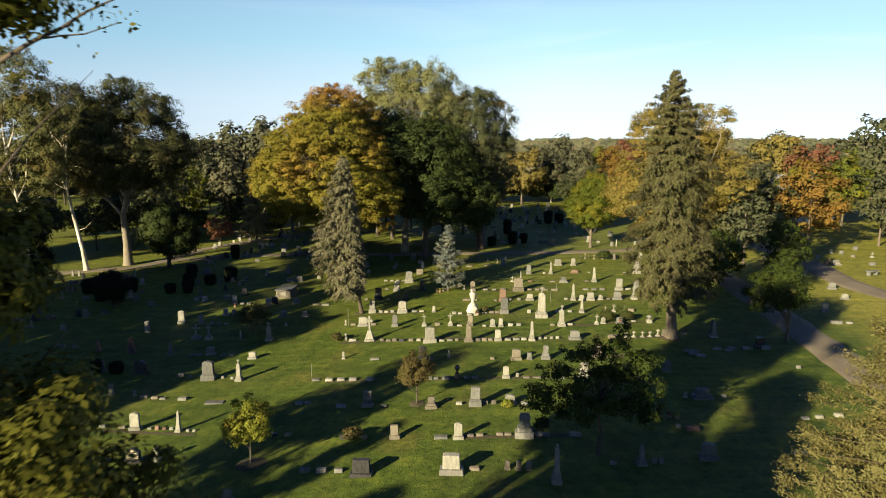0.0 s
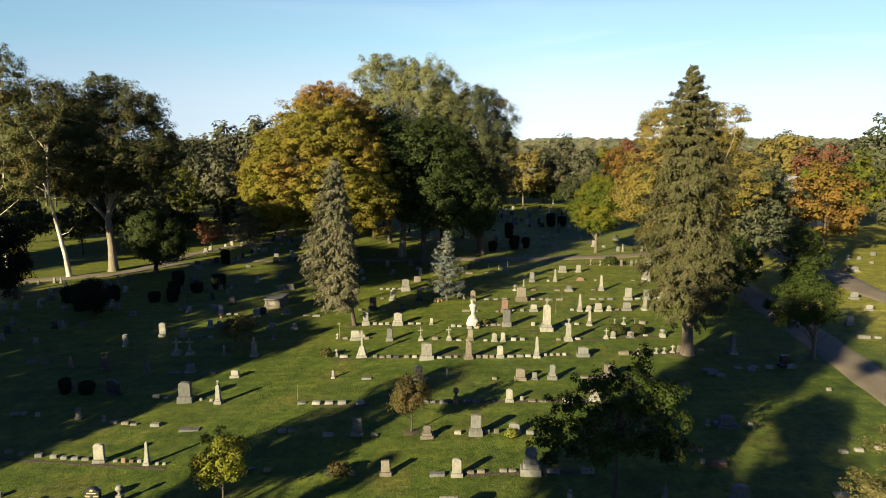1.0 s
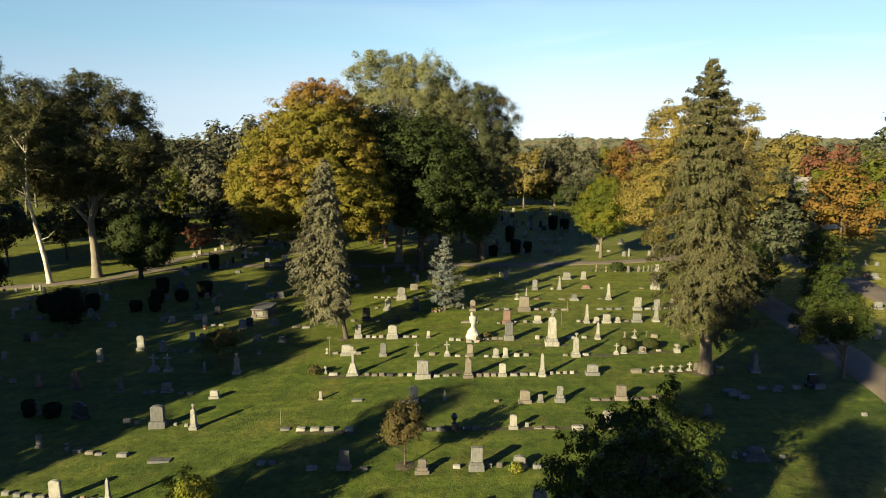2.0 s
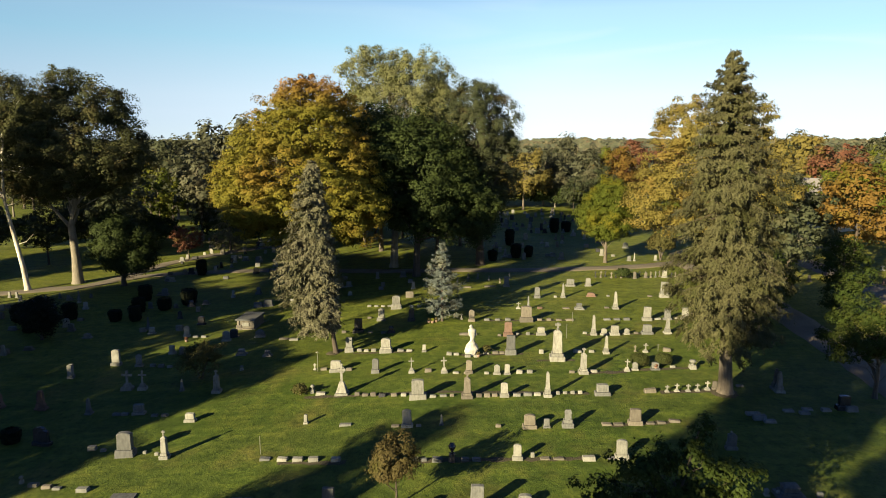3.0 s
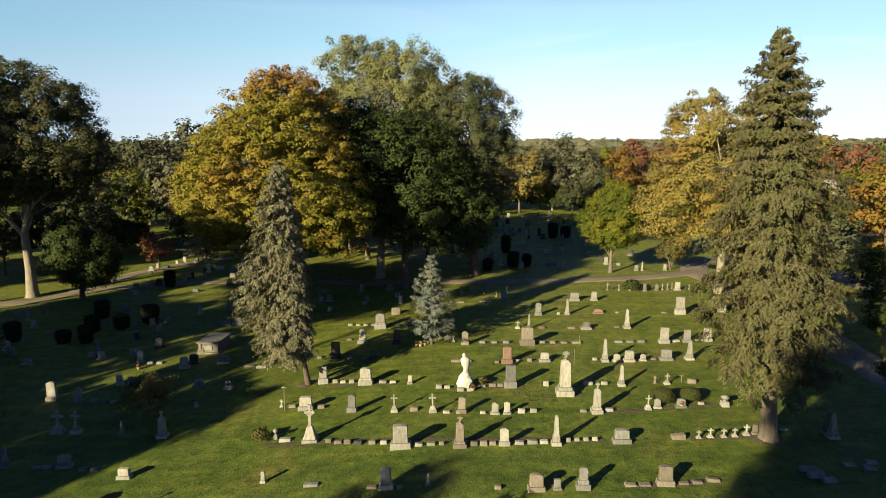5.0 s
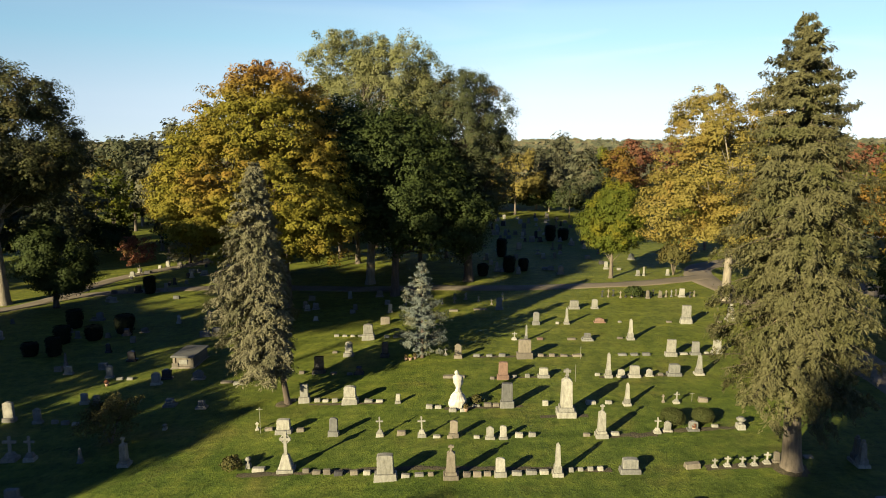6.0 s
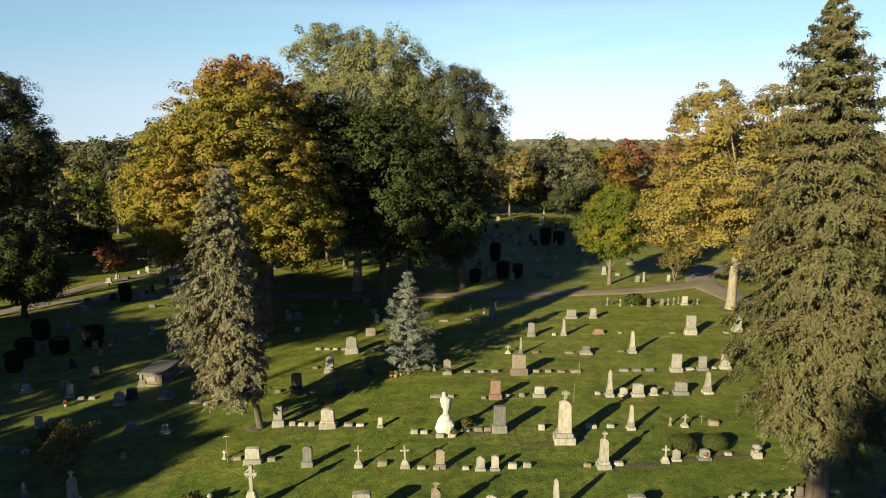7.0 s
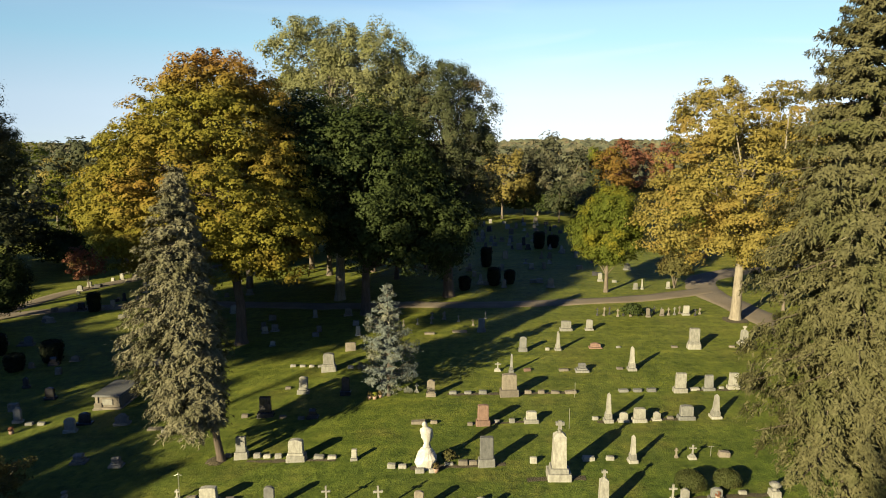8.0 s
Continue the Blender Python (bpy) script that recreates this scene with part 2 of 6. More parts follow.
L_GROVE = leaf_material("grey_green_leaves", (0.030, 0.038, 0.018), (0.050, 0.059, 0.028), (0.085, 0.092, 0.046), 0.25, (0.105, 0.074, 0.034), 0.3, (0.58, 0.74))
L_SYC = leaf_material("sycamore_leaves", (0.050, 0.056, 0.020), (0.082, 0.088, 0.032), (0.128, 0.118, 0.046), 0.24, (0.125, 0.088, 0.026), 0.4, (0.54, 0.7))
L_SYC_DARK = leaf_material("dark_sycamore_leaves", (0.028, 0.034, 0.014), (0.050, 0.056, 0.022), (0.088, 0.084, 0.034), 0.24, (0.098, 0.075, 0.032), 0.3, (0.52, 0.70))
L_BRIGHT = leaf_material("bright_green_leaves", (0.042, 0.058, 0.009), (0.066, 0.084, 0.012), (0.102, 0.112, 0.018), 0.3, (0.15, 0.135, 0.014), 0.35)
L_LIME = leaf_material("yellow_green_leaves", (0.092, 0.108, 0.014), (0.142, 0.156, 0.021), (0.200, 0.205, 0.036), 0.32, (0.20, 0.165, 0.02), 0.8)
L_AMBER = leaf_material("amber_leaves", (0.104, 0.094, 0.024), (0.158, 0.132, 0.034), (0.215, 0.174, 0.050), 0.3, (0.185, 0.118, 0.030), 0.22, (0.52, 0.74))
L_ORANGE = leaf_material("orange_leaves", (0.09, 0.07, 0.016), (0.145, 0.088, 0.022), (0.18, 0.098, 0.026), 0.3, (0.10, 0.095, 0.013), 0.25)
L_RED = leaf_material("rust_red_leaves", (0.085, 0.042, 0.026), (0.132, 0.058, 0.036), (0.165, 0.080, 0.042), 0.28, (0.11, 0.08, 0.026), 0.3)
L_FAR_AMBER = leaf_material("distant_amber_leaves", (0.090, 0.082, 0.024), (0.136, 0.114, 0.032), (0.180, 0.146, 0.044), 0.28, (0.150, 0.098, 0.030), 0.22, (0.54, 0.74))
L_FAR_MID = leaf_material("distant_grey_green_leaves", (0.034, 0.042, 0.022), (0.052, 0.060, 0.032), (0.078, 0.084, 0.046), 0.22, (0.074, 0.066, 0.034), 0.25, (0.56, 0.74))
L_FAR_TALL = leaf_material("distant_dull_leaves", (0.044, 0.048, 0.028), (0.066, 0.070, 0.042), (0.092, 0.094, 0.058), 0.2, (0.080, 0.066, 0.040), 0.3, (0.54, 0.72))
L_FAR_DARK = leaf_material("distant_dark_leaves", (0.022, 0.029, 0.014), (0.036, 0.045, 0.022), (0.056, 0.066, 0.032), 0.18, (0.044, 0.046, 0.022), 0.4)
L_BROWN = leaf_material("bronze_leaves", (0.042, 0.034, 0.014), (0.068, 0.055, 0.021), (0.098, 0.078, 0.028), 0.22, (0.06, 0.06, 0.015), 0.9)
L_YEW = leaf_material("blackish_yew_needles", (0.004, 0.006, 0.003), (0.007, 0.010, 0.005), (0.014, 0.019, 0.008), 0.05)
L_NEEDLE = leaf_material("olive_spruce_needles", (0.030, 0.032, 0.015), (0.066, 0.065, 0.030), (0.108, 0.101, 0.048), 0.1, (0.052, 0.056, 0.020), 0.5)
L_PINE = leaf_material("grey_green_pine_needles", (0.042, 0.052, 0.026), (0.072, 0.084, 0.044), (0.105, 0.118, 0.064), 0.1, (0.090, 0.092, 0.046), 0.4)
L_NEEDLE_G = leaf_material("grey_brown_spruce_needles", (0.060, 0.060, 0.036), (0.108, 0.104, 0.064), (0.150, 0.142, 0.090), 0.1, (0.085, 0.086, 0.047), 0.6)
L_NEEDLE_B = leaf_material("blue_grey_spruce_needles", (0.040, 0.052, 0.048), (0.088, 0.106, 0.096), (0.21, 0.235, 0.21), 0.1, (0.16, 0.155, 0.10), 0.7)
L_NEAR = leaf_material("yellowing_leaves", (0.036, 0.042, 0.008), (0.074, 0.078, 0.012), (0.150, 0.136, 0.018), 0.3, (0.056, 0.030, 0.012), 0.35, (0.48, 0.62))
L_NEEDLE_S = leaf_material("sunlit_gold_spruce_needles", (0.070, 0.066, 0.024), (0.104, 0.096, 0.036), (0.145, 0.128, 0.052), 0.1, (0.085, 0.088, 0.032), 0.5)
L_BUSH = leaf_material("clipped_olive_leaves", (0.024, 0.032, 0.010), (0.038, 0.046, 0.014), (0.060, 0.064, 0.021), 0.15, (0.040, 0.040, 0.014), 0.6)
L_SHRUB = leaf_material("dry_olive_shrub_leaves", (0.036, 0.038, 0.014), (0.062, 0.060, 0.021), (0.10, 0.086, 0.030), 0.22, (0.085, 0.068, 0.022), 0.6, (0.54, 0.72))


# ---- mesh helpers ----
def ground_z(x, y):
    zx = 2.3 * math.tanh(x / 30) if x < 0 else 0.8 * math.tanh(x / 40)
    return -0.25 + zx + 0.55 * math.tanh((y - 50) / 28)


def link_mesh(name, verts, faces, mat, parent=None, label="", smooth=False):
    me = bpy.data.meshes.new(name)
    if isinstance(verts, np.ndarray):
        k = faces.shape[1]
        me.vertices.add(len(verts))
        me.vertices.foreach_set("co", verts.astype(np.float32).ravel())
        me.loops.add(faces.size)
        me.loops.foreach_set("vertex_index", faces.astype(np.int32).ravel())
        me.polygons.add(len(faces))
        me.polygons.foreach_set("loop_start", np.arange(0, faces.size, k, dtype=np.int32))
        me.update(calc_edges=True)
    else:
        me.from_pydata(verts, [], faces)
    me.materials.append(mat)
    if smooth:
        me.polygons.foreach_set("use_smooth", [True] * len(me.polygons))
    ob = new(name, me)
    if parent:
        ob.parent = parent
    if label:
        ob["label"] = label
    return ob


def part(name, bm, mat, parent=None, label="", smooth=False):
    me = bpy.data.meshes.new(name)
    bm.to_mesh(me)
    bm.free()
    me.materials.append(mat)
    if smooth:
        for f in me.polygons:
            f.use_smooth = True
    ob = new(name, me)
    if parent:
        ob.parent = parent
    if label:
        ob["label"] = label
    return ob


def thing(name, label, category, m, group="", kind=""):
    e = new(name)
    e.empty_display_size = 0.2
    e.matrix_world = m
    return tagged(e, label, category, group, kind)


def add_box(bm, w, d, z0, z1, taper=1.0, taper_d=None, bevel=0.0, x=0.0, y=0.0):
    """A block standing at (x, y), narrowing to taper at its top."""
    td = taper if taper_d is None else taper_d
    vs = []
    for z, a, b in ((z0, 1.0, 1.0), (z1, taper, td)):
        for sx, sy in ((-1, -1), (1, -1), (1, 1), (-1, 1)):
            vs.append(bm.verts.new((x + sx * w / 2 * a, y + sy * d / 2 * b, z)))
    fs = [(3, 2, 1, 0), (4, 5, 6, 7), (0, 1, 5, 4), (1, 2, 6, 5), (2, 3, 7, 6), (3, 0, 4, 7)]
    faces = [bm.faces.new([vs[i] for i in f]) for f in fs]
    if bevel:
        edges = list({e for f in faces for e in f.edges})
        bmesh.ops.bevel(bm, geom=edges, offset=bevel, segments=1, affect="EDGES")
    return bm


def box(*a, **k):
    return add_box(bmesh.new(), *a, **k)


def lathe(profile, sides=14):
    bm = bmesh.new()
    rings = []
    for r, z in profile:
        rings.append([bm.verts.new((r * math.cos(2 * math.pi * i / sides), r * math.sin(2 * math.pi * i / sides), z)) for i in range(sides)])
    for a, b in zip(rings, rings[1:]):
        for i in range(sides):
            bm.faces.new((a[i], a[(i + 1) % sides], b[(i + 1) % sides], b[i]))
    bm.faces.new(rings[-1])
    bm.faces.new(list(reversed(rings[0])))
    return bm


def slab(outline, d, bevel=0.012, y=0.0):
    """An upright slab of thickness d, cut to an outline of (x, z)."""
    bm = bmesh.new()
    front = [bm.verts.new((x, y - d / 2, z)) for x, z in outline]
    back = [bm.verts.new((x, y + d / 2, z)) for x, z in outline]
    bm.faces.new(front)
    bm.faces.new(list(reversed(back)))
    n = len(front)
    for i in range(n):
        bm.faces.new((front[(i + 1) % n], front[i], back[i], back[(i + 1) % n]))
    bmesh.ops.recalc_face_normals(bm, faces=bm.faces[:])
    if bevel:
        bmesh.ops.bevel(bm, geom=[e for e in bm.edges], offset=bevel, segments=1, affect="EDGES")
    return bm


# ---- ground ----
def ground():
    xs = np.unique(np.concatenate([np.linspace(-4500, -700, 8), np.linspace(-700, -120, 12), np.arange(-120, 121, 2.0), np.linspace(120, 700, 12), np.linspace(700, 4500, 8)]))
    ys = np.unique(np.concatenate([np.linspace(-2500, -300, 6), np.linspace(-300, -60, 8), np.arange(-60, 201, 2.0), np.linspace(200, 700, 14), np.linspace(700, 5000, 10)]))
    v = np.array([(x, y, ground_z(x, y)) for y in ys for x in xs])
    nx = len(xs)
    i = np.arange(len(ys) - 1)[:, None] * nx + np.arange(nx - 1)[None, :]
    f = np.stack([i, i + 1, i + nx + 1, i + nx], -1).reshape(-1, 4)
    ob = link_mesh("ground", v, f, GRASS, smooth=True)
    tagged(ob, "mown cemetery lawn of patchy green grass, gently sloping", "lawn", kind="structure")


def strip(name, pts, width, mat, label, category, lift=0.03, seed=1):
    """A drive laid on the ground along a smooth line, with a worn, uneven edge and a thickness of its own."""
    rng = np.random.RandomState(seed)
    p = np.array(pts, float)
    q = []
    for k in range(len(p) - 1):
        p0, p1, p2, p3 = p[max(k - 1, 0)], p[k], p[k + 1], p[min(k + 2, len(p) - 1)]
        n = max(3, int(np.linalg.norm(p2 - p1) / 1.2))
        for s in np.arange(n) / n:
            q.append(0.5 * (2 * p1 + (p2 - p0) * s + (2 * p0 - 5 * p1 + 4 * p2 - p3) * s * s + (3 * p1 - p0 - 3 * p2 + p3) * s ** 3))
    q.append(p[-1])
    q = np.array(q)
    t = np.gradient(q, axis=0)
    t /= np.linalg.norm(t, axis=1)[:, None]
    nrm = np.stack([-t[:, 1], t[:, 0]], 1)
    cols = (-0.5, -0.46, -0.2, 0.2, 0.46, 0.5)
    v, f = [], []
    for k in range(len(q)):
        wob = rng.uniform(-0.12, 0.12, 2)
        for c in cols:
            w = width * c + (wob[0] if c < -0.3 else wob[1] if c > 0.3 else 0)
            x, y = q[k] + nrm[k] * w
            v.append((x, y, ground_z(x, y) + (lift if abs(c) < 0.49 else -0.05)))
    m = len(cols)
    for k in range(len(q) - 1):
        for j in range(m - 1):
            f.append((k * m + j + 1, k * m + j, k * m + m + j, k * m + m + j + 1))
    tagged(link_mesh(name, v, f, mat, smooth=True), label, category, kind="structure")


ground()
strip("drive", [(28, 8), (26.6, 26), (26.7, 38), (27.4, 47), (28.0, 56), (28.6, 68), (28.4, 77), (27.8, 82), (27.4, 87), (29.0, 92), (33.0, 95.2), (38, 97), (52, 99)], 3.1, DRIVE,
      "worn asphalt cemetery drive through the lawn", "road")
strip("drive", [(27.6, 87.4), (22, 85.2), (16.8, 84.3), (8, 83.7), (-4, 85.2), (-16, 89), (-24, 90.8), (-32.4, 90.4), (-37, 89.4), (-40.6, 87)], 2.2, DRIVE,
      "narrow worn cemetery drive between the lawns", "road", 0.045, 2)
strip("drive", [(41, 96), (41.2, 84), (41.2, 75), (40.0, 66), (42, 58), (48, 50), (60, 42)], 3.4, DRIVE,
      "worn asphalt cemetery drive curving past open lawn", "road", 0.03, 3)
strip("drive", [(-24, 113), (-32, 106.5), (-36, 101.5), (-38.6, 97), (-39.6, 92), (-40.6, 87), (-42.3, 83.6), (-46, 82.2), (-52, 79.8), (-66, 78)], 2.3, DRIVE,
      "narrow pale drive curving under the trees", "road", 0.06, 4)


# ---- trees ----
def tube(verts, faces, pts, radii, sides):
    """Adds a tapered tube along pts to the lists."""
    pts = [Vector(p) for p in pts]
    base = len(verts)
    for k, p in enumerate(pts):
        d = (pts[min(k + 1, len(pts) - 1)] - pts[max(k - 1, 0)]).normalized()
        a = d.orthogonal().normalized() if abs(d.z) < 0.9 else d.cross(Vector((0, 1, 0))).normalized()
        b = d.cross(a)
        for i in range(sides):
            t = 2 * math.pi * i / sides
            verts.append(p + (a * math.cos(t) + b * math.sin(t)) * radii[k])
    for k in range(len(pts) - 1):
        for i in range(sides):
            j = (i + 1) % sides
            faces.append((base + k * sides + i, base + k * sides + j, base + (k + 1) * sides + j, base + (k + 1) * sides + i))
    return verts, faces


def cards(pos, nrm, size, rng, aspect=0.8, along=None, blade=False):
    """One small pointed leaf or spray for every place: pos, nrm (n, 3), size (n)."""
    n = len(pos)
    nrm = nrm / (np.linalg.norm(nrm, axis=1)[:, None] + 1e-9)
    u = rng.normal(size=(n, 3)) if along is None else along
    u = u - (u * nrm).sum(1)[:, None] * nrm
    u /= np.linalg.norm(u, axis=1)[:, None] + 1e-9
    w = np.cross(nrm, u)
    s = size[:, None]
    if blade:
        v = np.empty((n, 4, 3))
        v[:, 0], v[:, 2] = pos - u * s * 0.7, pos + u * s * 0.8
        v[:, 1], v[:, 3] = pos - w * s * 0.42 + nrm * s * 0.1, pos + w * s * 0.42 + nrm * s * 0.1
        return v.reshape(-1, 3), np.arange(4 * n).reshape(-1, 4)
    v = np.empty((n, 3, 3))
    v[:, 0] = pos - u * s * 0.45 - w * s * 0.6 * aspect
    v[:, 1] = pos - u * s * 0.45 + w * s * 0.6 * aspect
    v[:, 2] = pos + u * s * 0.75
    return v.reshape(-1, 3), np.arange(3 * n).reshape(-1, 3)


def ball_points(n, rng):
    d = rng.normal(size=(n, 3))
    return d / np.linalg.norm(d, axis=1)[:, None]


def broad_crown(lobes, clumps, leaves, size, rng, clump_r=1.3, gap=0.0, flat=0.92, inner=0.12):
    """Leaves of a crown. lobes: ellipsoids (x, y, z, rx, ry, rz) that give its outline; clumps of leaves sit on their outer shells,
    each a ragged dome, and a few leaves hang within. Gives the places, directions, sizes and the clumps' middles."""
    vol = np.array([lb[3] * lb[4] + lb[3] * lb[5] for lb in lobes])
    share = rng.choice(len(lobes), clumps, p=vol / vol.sum())
    lob = np.array(lobes)[share]
    d = ball_points(clumps, rng)
    r = rng.uniform(0.68, 1.08, clumps)
    low = d[:, 2] < -0.35
    r[low] *= rng.uniform(0.5, 1.0, low.sum())
    mid = lob[:, :3] + d * lob[:, 3:] * r[:, None]
    if len(lobes) > 1:
        keep = np.ones(clumps, bool)
        for k, lb in enumerate(lobes):
            q = (mid - np.array(lb[:3])) / np.array(lb[3:])
            keep &= ~(((q ** 2).sum(1) < 0.42) & (share != k))
        mid, d = mid[keep], d[keep]
    if gap:
        keep = np.array([noise.noise(Vector(p) * 0.22) for p in mid]) > -0.5 + gap
        mid, d = mid[keep], d[keep]
    cr = clump_r * rng.uniform(0.6, 1.35, len(mid))
    which = rng.randint(0, len(mid), leaves)
    e = ball_points(leaves, rng)
    e[:, 2] = np.where(e[:, 2] < -0.55, -e[:, 2], e[:, 2])
    rad = cr[which] * rng.uniform(0.35, 1.12, leaves) ** 0.6 * rng.choice([1.0, 1.0, 1.0, 1.25], leaves)
    pos = mid[which] + e * rad[:, None] * np.array([1, 1, flat])
    nrm = e * 0.9 + d[which] * 0.6 + rng.normal(size=(leaves, 3)) * 0.22
    nrm[:, 2] += 0.25
    k = int(leaves * inner)
    lob_i = np.array(lobes)[rng.choice(len(lobes), k, p=vol / vol.sum())]
    pos_i = lob_i[:, :3] + ball_points(k, rng) * lob_i[:, 3:] * rng.uniform(0.2, 0.8, k)[:, None]
    pos = np.concatenate([pos, pos_i])
    nrm = np.concatenate([nrm, ball_points(k, rng)])
    sz = size * rng.uniform(0.65, 1.35, len(pos))
    return pos, nrm, sz, mid


def limbs_to(tips, trunk_pts, radius, rng, count, sides=5):
    """Limbs that leave the trunk and bend up to some of the clumps, each forking once."""
    made = []
    order = rng.permutation(len(tips))[:count]
    base = Vector(trunk_pts[-1])
    first = Vector(trunk_pts[max(0, len(trunk_pts) - 3)])
    for k in order:
        v, f = [], []
        tip = Vector(tips[k])
        s = rng.uniform(0, 1)
        start = first.lerp(base, s)
        if tip.z < start.z:
            start = first
        out = tip - start
        bend = start + out * 0.45 + Vector((rng.uniform(-.5, .5), rng.uniform(-.5, .5), out.length * 0.10))
        r = radius * rng.uniform(0.16, 0.36)
        tube(v, f, [start, start.lerp(bend, 0.5) + Vector((0, 0, out.length * 0.03)), bend, bend.lerp(tip, 0.6), tip], [r, r * 0.8, r * 0.55, r * 0.3, r * 0.08], sides)
        for _ in range(2):
            side = bend + Vector((rng.uniform(-1, 1), rng.uniform(-1, 1), rng.uniform(0.1, 0.9))) * out.length * 0.33
            tube(v, f, [bend, bend.lerp(side, 0.5) + Vector((0, 0, 0.1)), side], [r * 0.42, r * 0.25, r * 0.06], 4)
        made.append((v, f))
    return made


def trunk_mesh(v, f, pts, r0, r1, sides=10):
    """A trunk with a flare at its foot."""
    n = len(pts)
    radii = [r0 + (r1 - r0) * k / (n - 1) for k in range(n)]
    foot = Vector(pts[0])
    up = Vector(pts[1])
    pts = [foot - Vector((0, 0, 0.3)), foot, foot.lerp(up, 0.12), foot.lerp(up, 0.4)] + [Vector(p) for p in pts[1:]]
    radii = [r0 * 1.6, r0 * 1.38, r0 * 1.12, r0] + radii[1:]
    tube(v, f, pts, radii, sides)


def broad_tree(name, label, x, y, trunk, r0, r1, lobes, leaf, bark, clumps, leaves, size, seed, clump_r=1.3, gap=0.0, limbs=26, flat=0.92, inner=0.12, group="", boughs=(), blade=False):
    """A broadleaved tree. trunk: points over its foot; lobes in the same frame."""
    rng = np.random.RandomState(seed)
    t = thing(name, label, "tree", pose(x, y, ground_z(x, y)), group)
    v, f = [], []
    trunk_mesh(v, f, trunk, r0, r1)
    link_mesh("trunk", v, f, bark, t, smooth=True)
    pos, nrm, sz, mid = broad_crown(lobes, clumps, leaves, size, rng, clump_r, gap, flat, inner)
    for v, f in limbs_to(mid, trunk, r0, rng, limbs):
        link_mesh("limb", v, f, bark, t, smooth=True)
    for line, r in boughs:
        v, f = [], []
        tube(v, f, line, [r * (1 - 0.85 * k / (len(line) - 1)) for k in range(len(line))], 6)
        link_mesh("limb", v, f, bark, t, smooth=True)
    for line, r in boughs:
        q = np.array(line[1:], float)
        k = rng.randint(0, len(q), 34)
        pos = np.concatenate([pos, q[k] + rng.normal(size=(34, 3)) * 0.15])
        nrm = np.concatenate([nrm, ball_points(34, rng)])
        sz = np.concatenate([sz, size * rng.uniform(0.4, 0.9, 34)])
    cv, cf = cards(pos, nrm, sz, rng, blade=blade)
    link_mesh("crown", cv, cf, leaf, t)
    return t


